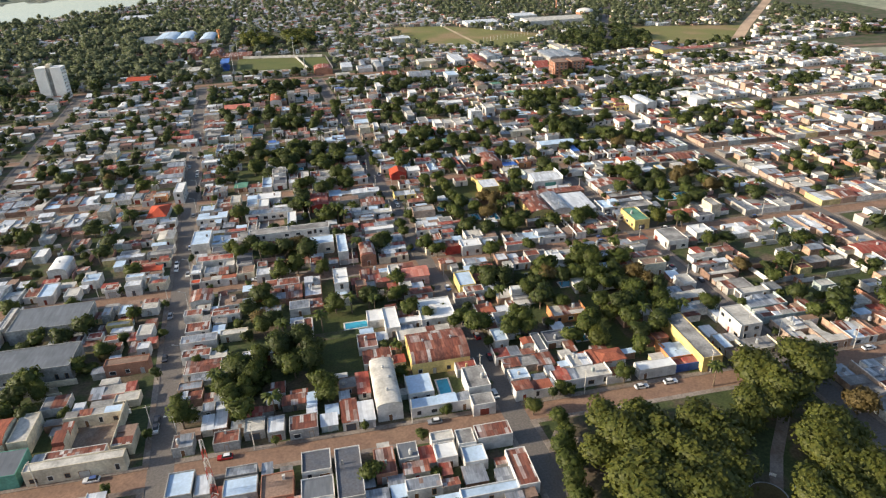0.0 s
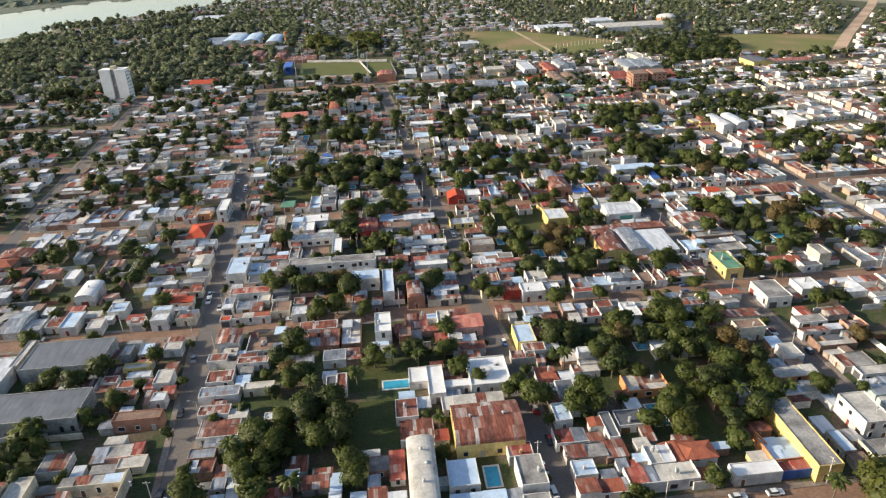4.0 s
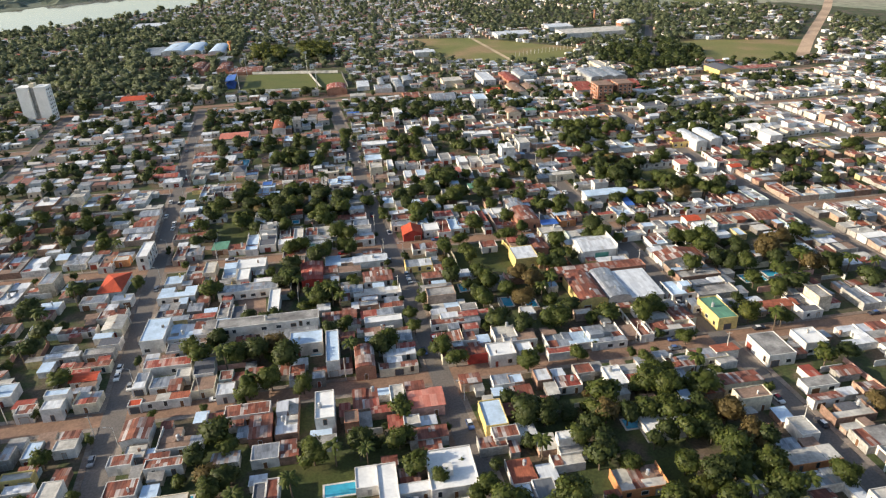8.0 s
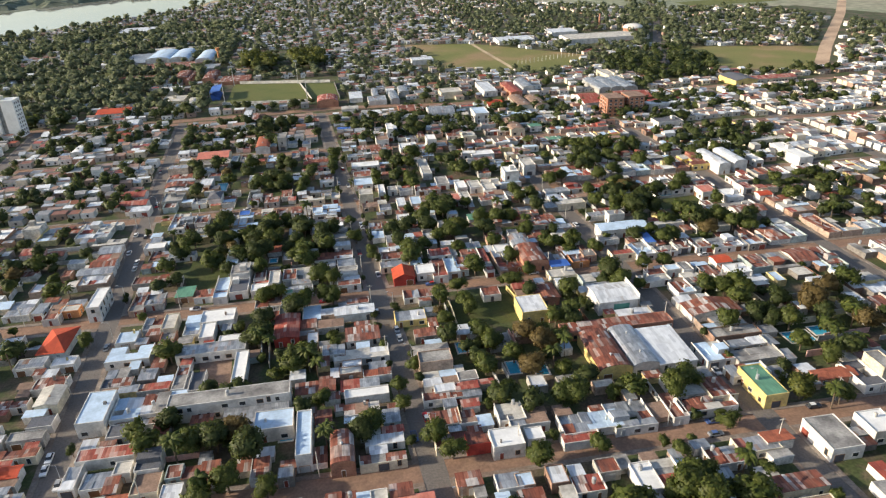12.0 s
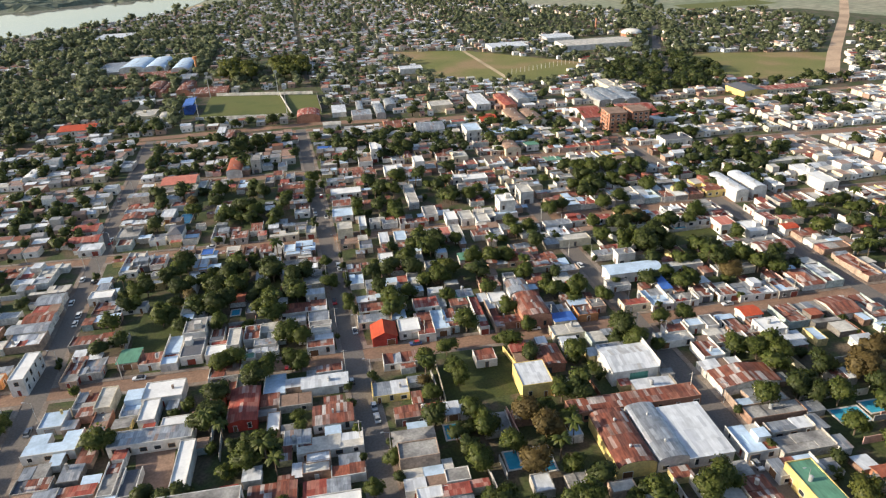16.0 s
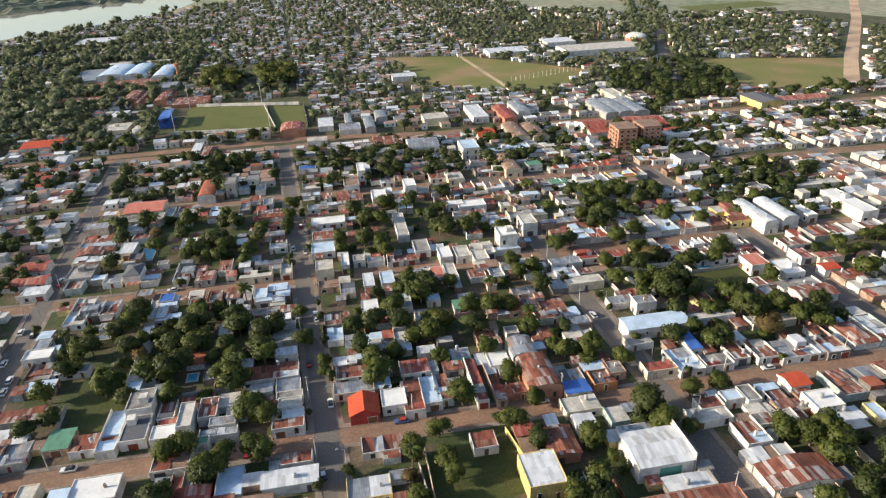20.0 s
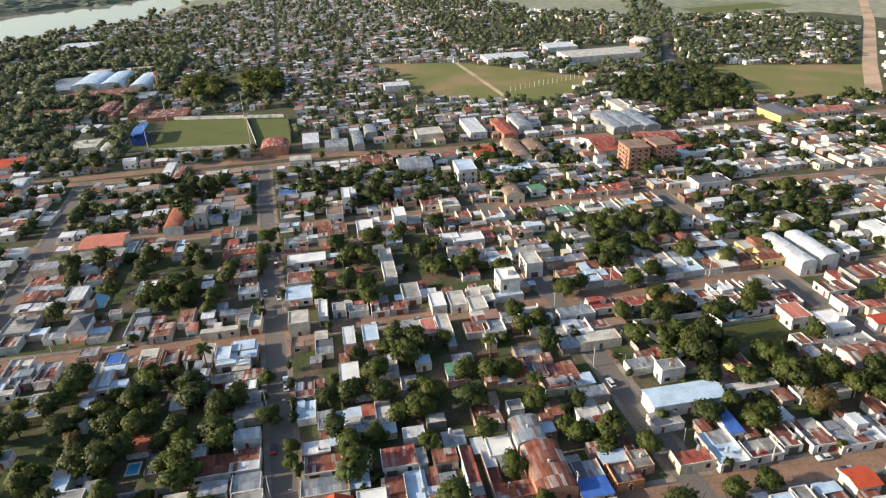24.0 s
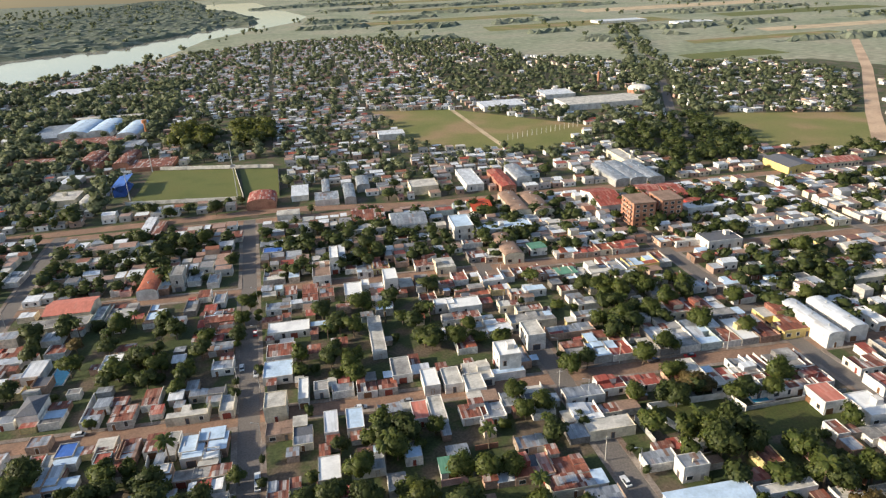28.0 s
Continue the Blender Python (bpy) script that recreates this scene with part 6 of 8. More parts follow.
house(134.6, 262.5, 7.7, 5.2, 5.3, "zinc", "white", sides="sw", kind="two_storey_house")
house(38.3, 262.9, 10.4, 5.1, 3, "zinc")
house(44.6, 268.1, 4.7, 10.7, 3, "flat", kind="flat_roofed_house")
house(34.2, 268.5, 8.9, 7.9, 3, "sky", kind="flat_roofed_house")
house(27.6, 268.7, 4.5, 8.8, 3, "zinc", kind="outbuilding")
house(100.8, 270.3, 13.1, 14.0, 3, "rust", "cream", sides="sw")
house(141.8, 271.1, 8.4, 3.8, 3, "pale", sides="sw", kind="outbuilding")
house(-72.5, 271.1, 9.1, 6.0, 2.7, "sky", sides="se", kind="flat_roofed_house")
house(22.4, 275.2, 5.6, 8.9, 3, "sky", "white", kind="flat_roofed_house")
house(92.3, 275.5, 11.7, 8.9, 3, "red", sides="sw")
house(-65.3, 278.1, 11.7, 4.7, 3, "zinc", "white")
house(-75.0, 279.6, 8.0, 10.8, 2.7, "rust", sides="se")
house(70.5, 281.8, 6.7, 6.2, 3, "green", "white", kind="outbuilding")
house(216.7, 281.8, 6.3, 9.1, 3.8, "red", "white", sides="sw")
house(22.3, 285.1, 6.1, 7.8, 3, "rust")
house(96.0, 285.5, 9.5, 6.1, 3, "zinc", sides="sw")
house(121.3, 285.9, 14.7, 6.3, 3.8, "pale", "cream", sides="sw", kind="flat_roofed_house")
house(47.6, 289.5, 9.8, 7.6, 3, "zinc", "white")
house(61.0, 289.6, 5.1, 4.9, 3, "sky", kind="outbuilding")
house(36.7, 289.7, 6.5, 10.2, 3, "bright", kind="flat_roofed_house")
house(198.1, 289.7, 9.1, 6.5, 3, "red", "white", sides="sw")
house(-78.6, 289.8, 9.2, 6.3, 3, "bright", "white", sides="se", kind="flat_roofed_house")
house(187.4, 290.4, 18.1, 9.0, 3.4, "rust", "white", sides="sw")
house(-43.3, 290.8, 3.6, 11.7, 3.8, "bright", "white", kind="outbuilding")
house(177.9, 291.5, 9.0, 5.3, 3, "zinc", "white", sides="sw")
house(192.3, 292.3, 10.0, 6.5, 3, "sky", sides="sw", kind="flat_roofed_house")
house(221.5, 293.0, 11.8, 8.6, 3, "rust", sides="sw")
house(117.0, 293.6, 9.1, 9.4, 3.8, "white", "white", sides="sw")
house(123.6, 293.6, 9.8, 5.2, 3, "rust", sides="sw")
house(179.3, 294.7, 11.8, 14.3, 3.4, "rust", sides="sw")
house(-79.4, 296.8, 5.1, 6.8, 3, "zinc", sides="se", kind="outbuilding")
house(3.8, 297.9, 10.9, 5.8, 2.7, "flat", kind="flat_roofed_house")
house(172.9, 298.2, 19.4, 9.1, 3.4, "pale", "white", sides="sw", kind="flat_roofed_house")
house(0.2, 298.2, 14.5, 4.9, 2.7, "flat", kind="flat_roofed_house")
house(173.3, 299.8, 9.5, 8.8, 3.4, "red", "white", sides="sw")
house(200.3, 301.3, 5.4, 11.2, 3, "rust", "white", sides="sw")
house(194.9, 301.5, 10.5, 9.8, 3.4, "flat", "white", sides="sw", kind="flat_roofed_house")
house(-9.8, 302.4, 4.1, 4.7, 2.7, "sky", kind="outbuilding")
house(180.6, 302.5, 8.6, 11.3, 3.4, "flat", "white", sides="sw", kind="flat_roofed_house")
house(89.3, 302.9, 7.5, 8.5, 3, "zinc")
house(160.3, 302.9, 5.7, 12.8, 4.6, "pale", "white", sides="sw", kind="two_storey_house")
house(-10.9, 302.9, 4.3, 3.6, 3, "bright", "white", kind="outbuilding")
house(185.3, 303.3, 6.0, 11.3, 3, "rust", sides="sw")
house(120.8, 303.7, 13.0, 6.6, 3.8, "zinc", "white", sides="sw")
house(83.4, 304.6, 8.4, 8.3, 3, "rust", "white")
house(142.4, 304.7, 12.9, 7.2, 3.4, "red", sides="sw")
house(133.9, 305.5, 15.1, 6.5, 3.4, "red", "white", sides="sw")
house(3.0, 305.7, 4.6, 5.1, 3, "bright", kind="outbuilding")
house(29.8, 307.4, 6.0, 9.5, 3, "dark", "cream", kind="flat_roofed_house")
house(-40.7, 307.7, 4.3, 11.6, 2.3, "sky", kind="flat_roofed_house")
house(-42.0, 308.4, 6.4, 8.7, 3, "sky", kind="flat_roofed_house")
house(-2.6, 309.0, 6.2, 9.0, 3.8, "sky", "white", kind="flat_roofed_house")
house(4.4, 311.2, 5.9, 9.4, 3.8, "sky", kind="flat_roofed_house")
house(-28.5, 312.1, 4.6, 5.0, 3, "red", kind="outbuilding")
house(-4.0, 312.3, 5.3, 8.5, 3.8, "sky", "white", kind="flat_roofed_house")
house(22.8, 312.8, 8.4, 6.9, 3, "brown", kind="flat_roofed_house")
house(-21.3, 314.4, 4.7, 8.1, 2.7, "zinc", kind="outbuilding")
house(-14.7, 314.5, 5.2, 5.5, 2.7, "rust", kind="outbuilding")
house(2.6, 315.1, 7.6, 6.6, 3.8, "sky", kind="flat_roofed_house")
house(-28.4, 315.1, 6.3, 6.8, 2.7, "rust", kind="outbuilding")
house(-21.9, 315.3, 5.5, 9.8, 3, "rust")
house(-8.7, 316.7, 3.5, 5.1, 3, "pale", kind="outbuilding")
house(-39.5, 316.8, 6.9, 8.7, 3, "sky", kind="flat_roofed_house")
house(-14.6, 317.1, 5.6, 7.2, 3, "rust", kind="outbuilding")
house(246.9, 318.1, 5.1, 12.8, 3.8, "bright", "white", sides="sw", kind="flat_roofed_house")
house(-61.2, 318.4, 6.1, 11.5, 3, "rust", "white")
house(-72.0, 318.6, 7.6, 20.4, 3, "pale", "white", sides="se", kind="flat_roofed_house")
house(-68.2, 318.7, 6.7, 11.7, 3, "zinc")
house(-40.4, 319.5, 5.5, 6.8, 3, "blue", kind="outbuilding")
house(-29.3, 319.7, 6.1, 6.7, 3, "pale", kind="outbuilding")
house(101.6, 323.2, 11.3, 3.5, 2.7, "sky", "white", sides="sw", kind="outbuilding")
house(90.9, 325.8, 9.4, 12.0, 3.4, "pale", "white", sides="sw", kind="flat_roofed_house")
house(214.0, 326.6, 11.6, 20.0, 4.2, "rust", "yellow", sides="sw")
house(-50.2, 326.8, 6.4, 5.5, 2.7, "zinc", kind="outbuilding")
house(59.2, 327.4, 6.6, 7.1, 3, "rust")
house(52.1, 327.7, 6.9, 6.9, 3, "rust", "white")
house(44.1, 329.2, 7.5, 5.0, 3, "zinc", kind="outbuilding")
house(-6.4, 330.1, 13.4, 7.0, 3.4, "pale", "cream", kind="flat_roofed_house")
house(31.0, 330.6, 3.5, 12.7, 3.8, "bright", kind="outbuilding")
house(6.1, 330.9, 4.7, 10.0, 3.4, "pale", "cream", kind="flat_roofed_house")
house(36.9, 331.3, 4.9, 5.7, 3, "flat", "white", kind="outbuilding")
house(-27.3, 334.9, 7.7, 10.2, 3.4, "rust")
house(248.0, 335.1, 12.5, 5.6, 3, "white", sides="sw")
house(196.2, 338.5, 9.8, 5.8, 3, "flat", sides="sw", kind="flat_roofed_house")
house(-1.2, 339.9, 12.0, 4.9, 3, "zinc")
house(-11.4, 340.4, 4.6, 5.0, 3, "white", kind="outbuilding")
house(-37.1, 341.0, 5.6, 17.0, 3.4, "zinc", "white")
house(-19.4, 342.1, 5.8, 9.9, 3, "rust")
house(-34.9, 342.6, 4.7, 6.0, 3, "zinc", kind="outbuilding")
house(-65.2, 344.0, 7.5, 8.7, 3, "zinc", "white")
house(194.7, 346.8, 11.6, 10.9, 3, "white", sides="sw")
house(185.0, 347.8, 19.7, 12.8, 3.8, "rust", "cream", sides="sw")
house(212.5, 349.1, 10.2, 6.5, 3, "red", sides="sw")
house(144.1, 352.2, 11.0, 6.4, 3.8, "white", sides="sw")
house(218.2, 355.3, 14.3, 10.4, 3, "dark", "white", sides="sw", kind="flat_roofed_house")
house(228.2, 355.5, 14.2, 6.0, 3, "white", "white", sides="sw")
house(122.1, 356.4, 18.8, 8.7, 3.8, "flat", "cream", sides="sw", kind="flat_roofed_house")
house(2.8, 356.6, 7.7, 7.8, 3.4, "zinc", "white")
house(96.7, 357.5, 10.5, 5.7, 3, "pale", sides="sw", kind="flat_roofed_house")
house(279.2, 361.3, 17.8, 7.1, 3, "rust", "white", sides="sw")
house(214.0, 362.2, 14.0, 8.1, 3.8, "sky", "white", sides="sw", kind="flat_roofed_house")
house(-59.5, 362.5, 5.6, 6.5, 3.8, "dark", kind="outbuilding")
house(197.9, 362.9, 11.9, 5.5, 3.8, "white", "white", sides="sw")
house(150.5, 363.4, 11.4, 6.4, 3, "zinc", sides="sw")
house(123.8, 363.7, 11.0, 4.8, 3.8, "rust", "cream", sides="sw")
house(-13.5, 364.6, 4.8, 4.8, 3, "white", kind="outbuilding")
house(95.4, 365.3, 15.7, 6.8, 3.8, "rust", sides="sw")
house(-37.0, 366.5, 6.7, 10.8, 4.6, "bright", "white", kind="two_storey_house")
house(271.9, 366.6, 21.8, 5.2, 3, "rust", sides="sw")
house(236.7, 367.2, 13.8, 7.6, 3, "green", sides="sw")
house(117.0, 370.1, 8.5, 5.7, 3.8, "pale", "cream", sides="sw", kind="flat_roofed_house")
house(0.7, 370.8, 10.3, 7.3, 3, "zinc")
house(195.1, 374.8, 12.4, 6.2, 3, "pale", sides="sw", kind="flat_roofed_house")
house(249.3, 375.0, 16.6, 4.8, 3, "rust", sides="sw")
house(99.1, 375.2, 14.0, 8.5, 3.8, "bright", "white", sides="sw", kind="flat_roofed_house")
house(39.5, 377.1, 8.5, 4.5, 3, "sky", kind="outbuilding")
house(91.2, 378.2, 8.4, 5.8, 3.8, "bright", "white", sides="sw", kind="flat_roofed_house")
house(125.0, 380.3, 7.8, 6.5, 3, "pale", sides="sw", kind="flat_roofed_house")
house(132.5, 380.6, 9.5, 5.6, 3.8, "sky", "white", sides="sw", kind="flat_roofed_house")
house(66.3, 381.6, 7.3, 3.6, 3, "sky", kind="outbuilding")
house(0.4, 383.5, 9.6, 7.8, 3, "rust")
house(270.4, 385.2, 20.5, 14.2, 3, "pale", "yellow", sides="sw", kind="flat_roofed_house")
house(20.3, 386.3, 8.4, 5.2, 3, "rust", kind="outbuilding")
house(118.7, 386.8, 8.8, 5.8, 3, "rust", sides="sw")
house(253.7, 386.8, 15.3, 8.1, 3, "flat", sides="sw", kind="flat_roofed_house")
house(263.2, 387.4, 12.7, 9.0, 3, "rust", sides="sw")
house(244.2, 387.8, 12.3, 5.9, 3, "white", sides="sw")
house(86.3, 387.8, 7.1, 8.2, 3, "rust")
house(232.0, 388.5, 13.4, 4.8, 3, "red", sides="sw")
house(160.6, 390.5, 11.5, 12.9, 3, "pale", "white", sides="sw", kind="flat_roofed_house")
house(179.9, 390.6, 10.4, 10.4, 3.8, "flat", sides="sw", kind="flat_roofed_house")
house(221.8, 390.9, 12.2, 7.2, 3, "rust", sides="sw")
house(167.8, 391.2, 10.7, 10.2, 3.8, "pale", "white", sides="sw", kind="flat_roofed_house")
house(174.3, 391.5, 10.5, 12.4, 3.8, "zinc", "white", sides="sw")
house(65.2, 391.6, 6.8, 4.8, 3, "zinc", kind="outbuilding")
house(189.8, 392.5, 15.0, 10.2, 3.8, "sky", "yellow", sides="sw", kind="flat_roofed_house")
house(37.7, 393.3, 9.5, 6.4, 3, "brown", kind="flat_roofed_house")
house(152.8, 393.6, 9.2, 8.5, 3, "green", sides="sw")
house(147.3, 394.1, 6.8, 9.1, 3, "white", sides="sw")
house(143.2, 396.7, 8.4, 8.7, 3, "rust", sides="sw")
house(96.7, 397.5, 7.7, 8.8, 3, "rust", sides="sw")
house(124.9, 397.8, 7.5, 5.6, 3, "white", "white", sides="sw", kind="outbuilding")
house(23.0, 397.8, 10.5, 6.9, 3, "zinc")
house(-18.0, 398.2, 5.4, 8.1, 3, "zinc", kind="outbuilding")
house(-3.7, 398.6, 7.6, 5.1, 3, "zinc", kind="outbuilding")
house(118.0, 398.6, 9.8, 11.9, 3.8, "white", "white", sides="sw")
house(138.1, 399.4, 8.9, 10.6, 3, "rust", "white", sides="sw")
house(-2.6, 400.4, 14.0, 4.6, 3, "rust")
house(55.4, 401.0, 7.7, 12.5, 4.6, "bright", "white", kind="two_storey_house")
house(132.1, 401.3, 7.1, 7.2, 3, "rust", sides="sw")
house(65.8, 402.9, 6.7, 11.9, 3, "brown", kind="flat_roofed_house")
house(43.9, 404.8, 6.5, 9.9, 3, "rust")
house(240.0, 404.9, 18.4, 12.2, 4.6, "dark", "white", sides="sw", kind="two_storey_house")
house(61.5, 407.3, 3.5, 6.9, 3.8, "bright", "white", kind="outbuilding")
house(-28.0, 408.4, 7.1, 14.7, 3, "sky", kind="flat_roofed_house")
house(28.6, 411.1, 4.8, 7.5, 3, "rust", "white", kind="outbuilding")
house(225.5, 411.1, 14.4, 7.8, 3, "pale", sides="sw", kind="flat_roofed_house")
house(191.3, 412.3, 14.0, 7.5, 3, "red", sides="sw")
house(-2.3, 413.8, 5.1, 10.3, 3, "zinc")
house(171.3, 414.4, 13.6, 8.9, 3, "red", sides="sw")
house(217.6, 414.6, 13.1, 9.9, 3, "pale", sides="sw", kind="flat_roofed_house")
house(182.1, 414.6, 12.2, 9.5, 3, "tile", "cream", sides="sw")
house(-51.7, 414.8, 4.3, 13.6, 3, "zinc")
house(23.1, 416.1, 3.8, 5.0, 3, "sky", kind="outbuilding")
house(162.0, 416.7, 11.2, 8.0, 3, "pale", sides="sw", kind="flat_roofed_house")
house(17.8, 418.2, 5.3, 8.8, 3, "zinc")
house(101.1, 419.3, 9.4, 12.7, 3.8, "pale", "cream", sides="sw", kind="flat_roofed_house")
house(-9.2, 419.5, 5.3, 6.2, 3, "rust", kind="outbuilding")
house(315.7, 421.7, 10.3, 30.2, 3.8, "zinc", "cream", sides="sw")
house(-82.9, 422.4, 7.1, 5.8, 3, "white", sides="se", kind="outbuilding")
house(126.8, 422.5, 9.4, 8.3, 3, "pale", sides="sw", kind="flat_roofed_house")
house(150.0, 424.2, 8.3, 9.2, 3.8, "green", "white", sides="sw")
house(93.2, 425.3, 11.8, 12.3, 3, "rust", "white", sides="sw")
house(119.0, 425.8, 9.5, 9.9, 3, "rust", sides="sw")
house(43.1, 426.9, 8.3, 17.7, 4.6, "brown", "white", kind="two_storey_house")
house(71.4, 428.1, 8.0, 11.7, 3, "rust")
house(63.5, 428.8, 7.6, 16.6, 3.4, "zinc", "white")
house(82.2, 430.6, 6.6, 7.5, 3, "zinc", sides="")
house(21.2, 432.5, 9.9, 13.8, 3, "pale", sides="", kind="flat_roofed_house")
house(30.4, 432.9, 5.0, 15.4, 3, "sky", sides="", kind="flat_roofed_house")
house(57.3, 433.9, 5.8, 14.6, 3, "rust", sides="")
house(36.2, 436.8, 4.9, 7.0, 3, "rust", sides="", kind="outbuilding")
house(-6.8, 436.8, 5.2, 11.9, 3, "zinc", "white", sides="")
house(-71.7, 437.0, 5.3, 6.2, 2.7, "zinc", sides="", kind="outbuilding")
house(99.4, 439.0, 12.3, 7.7, 3, "white", sides="")
house(-34.8, 439.6, 9.0, 24.1, 3.8, "tile", "white", "vaulty", sides="")
house(-50.3, 439.7, 4.4, 8.7, 3, "rust", sides="", kind="outbuilding")
house(-28.6, 440.0, 5.2, 20.1, 3.8, "sky", sides="", kind="flat_roofed_house")
house(-45.8, 440.5, 4.4, 13.1, 3, "rust", "pink", sides="")
house(-15.7, 441.4, 6.1, 11.5, 3, "zinc", sides="")
house(121.3, 441.8, 10.2, 5.1, 3, "rust", sides="")
house(-59.5, 442.6, 4.9, 11.0, 3, "rust", sides="")
house(54.3, 442.7, 3.5, 21.6, 4.9, "white", "grey", sides="", kind="two_storey_house")
house(-66.9, 444.3, 6.6, 6.9, 3, "rust", sides="")
house(-84.6, 446.9, 6.6, 5.5, 2.7, "zinc", sides="", kind="outbuilding")
house(97.3, 452.4, 11.3, 5.0, 3, "pale", sides="", kind="flat_roofed_house")
house(269.7, 458.2, 29.7, 10.7, 4.2, "red", "red", sides="", kind="warehouse")
house(100.2, 459.1, 8.7, 6.0, 3, "white", sides="")
house(86.5, 459.9, 8.2, 5.2, 3, "white", sides="", kind="outbuilding")
house(-82.0, 462.3, 15.3, 7.9, 3, "white", sides="")
house(311.3, 462.6, 41.1, 10.3, 3.4, "white", "white", sides="")
house(20.4, 463.8, 9.8, 7.0, 2.7, "blue", sides="")
house(28.6, 464.1, 5.1, 4.9, 3, "white", sides="", kind="outbuilding")
house(-103.0, 469.4, 7.2, 14.8, 3, "zinc", sides="")
house(-82.6, 471.4, 8.1, 11.8, 3, "rust", sides="")
house(19.7, 472.8, 11.4, 6.5, 3, "zinc", sides="")
house(-82.3, 486.9, 11.4, 6.1, 3, "zinc", sides="")
house(0.5, 492.2, 6.7, 8.6, 3, "rust", sides="")
house(-83.3, 494.2, 11.1, 4.7, 3, "brown", sides="", kind="flat_roofed_house")
house(119.1, 495.9, 10.3, 7.4, 3, "red", sides="")
house(130.2, 499.0, 8.9, 9.2, 3, "white", sides="")
house(-69.2, 505.6, 13.8, 6.8, 3, "zinc", "white", sides="")
house(-43.5, 516.8, 4.4, 24.9, 3, "rust", "brick", sides="")
house(29.3, 519.6, 13.0, 8.5, 3, "pale", "white", "vault", sides="")
house(263.0, 524.6, 12.1, 40.8, 3.8, "zinc", "grey", "vaulty", sides="", kind="warehouse")
house(-50.2, 525.3, 5.5, 26.0, 3, "white", "white", sides="")
house(251.7, 526.5, 11.6, 41.6, 3.8, "zinc", "grey", "vaulty", sides="", kind="warehouse")
house(241.4, 527.3, 10.5, 41.1, 3.8, "zinc", "grey", "vaulty", sides="", kind="warehouse")
house(53.7, 543.2, 15.0, 16.9, 3.8, "zinc", "white", sides="", kind="warehouse")
house(116.4, 543.8, 18.0, 16.5, 5.3, "pale", "cream", sides="", kind="two_storey_house")
house(68.4, 547.2, 7.2, 29.9, 3.8, "zinc", "grey", "vaulty", sides="", kind="warehouse")
house(13.5, 551.0, 17.6, 20.4, 3.8, "red", "brick", "vaulty", sides="", kind="warehouse")
house(268.2, 558.3, 9.8, 42.5, 4.6, "pale", "cream", sides="", kind="warehouse")
house(37.5, 560.5, 10.7, 21.9, 3.8, "white", "white", sides="", kind="warehouse")
house(54.5, 564.5, 5.2, 28.4, 3.8, "zinc", "grey", "vaulty", sides="", kind="warehouse")
house(79.1, 565.3, 8.5, 21.6, 3.8, "zinc", "grey", "vaulty", sides="", kind="warehouse")
house(-99.6, 589.3, 6.9, 21.8, 3, "pale", "white", "vaulty", sides="")
house(-115.3, 602.1, 18.9, 21.5, 3.8, "pale", "cream", sides="", kind="warehouse")
house(-122.3, 645.8, 11.4, 22.8, 3.8, "white", "white", sides="", kind="warehouse")
house(-71.7, 678.4, 32.4, 27.3, 3, "rust", "brick", sides="", kind="warehouse")
house(-94.4, 697.3, 12.1, 42.9, 3.8, "rust", "brick", "vaulty", sides="", kind="warehouse")
house(-113.9, 701.2, 5.0, 45.1, 3.8, "rust", "brick", "vaulty", sides="", kind="warehouse")
house(120.5, 702.5, 22.8, 17.0, 4.6, "white", "white", sides="", kind="warehouse")
house(-122.1, 707.8, 15.1, 35.0, 3.8, "rust", "brick", "vaulty", sides="", kind="warehouse")
house(-169.4, 711.0, 32.9, 31.1, 3, "rust", "brick", sides="", kind="warehouse")
house(-99.8, 751.8, 16.3, 30.1, 3.8, "zinc", "grey", sides="", kind="warehouse")
house(355.3, 765.8, 98.4, 40.2, 5.3, "pale", "white", sides="", kind="warehouse")
house(-145.9, 782.0, 66.8, 28.6, 3, "rust", "brick", sides="", kind="warehouse")
house(250.7, 793.2, 44.0, 32.5, 4.6, "white", "white", sides="", kind="warehouse")
house(-110.5, 814.9, 17.6, 60.0, 4.6, "sky", "white", "vaulty", sides="", kind="warehouse")
house(325.6, 830.0, 34.6, 32.5, 4.6, "white", "white", sides="", kind="warehouse")
house(-139.0, 834.6, 20.8, 60.0, 4.6, "sky", "white", "vaulty", sides="", kind="warehouse")
house(-162.3, 838.0, 26.4, 60.0, 4.6, "sky", "white", "vaulty", sides="", kind="warehouse")
house(-188.3, 838.3, 27.4, 60.0, 3.8, "zinc", "grey", sides="", kind="warehouse")
house(-152.7, 892.9, 74.6, 13.9, 4.6, "pale", "white", sides="", kind="warehouse")
house(-240.0, 1099.2, 46.6, 60.0, 5.3, "white", "white", sides="", kind="warehouse")
house(966.3, 1572.8, 87.7, 53.8, 4.6, "white", "white", sides="", kind="warehouse")
house(857.9, 1725.0, 122.8, 60.0, 5.3, "white", "white", sides="", kind="warehouse")

# trees and palms
tree(-56.9, 64.7, 9)
tree(-51.7, 59.2, 9)
tree(-42.2, 71.0, 11, "dark")
tree(-35.5, 73.9, 10, "dark")
tree(-32.2, 67.3, 9, "dark")
tree(-38.9, 59.2, 9)
tree(-30.3, 49.5, 8)
tree(-57.9, 49.0, 8)
tree(-71.8, 44.2, 9)
tree(-54.4, 52.4, 8)
tree(-48.3, 87.3, 7)
tree(-49.1, 69.2, 8)
tree(-22.1, 95.0, 8)
tree(-9.2, 97.7, 8, "dark")
tree(1.3, 95.6, 8)
tree(24.2, 66.0, 10)
tree(20.8, 73.7, 7)
tree(38.5, 63.2, 11)
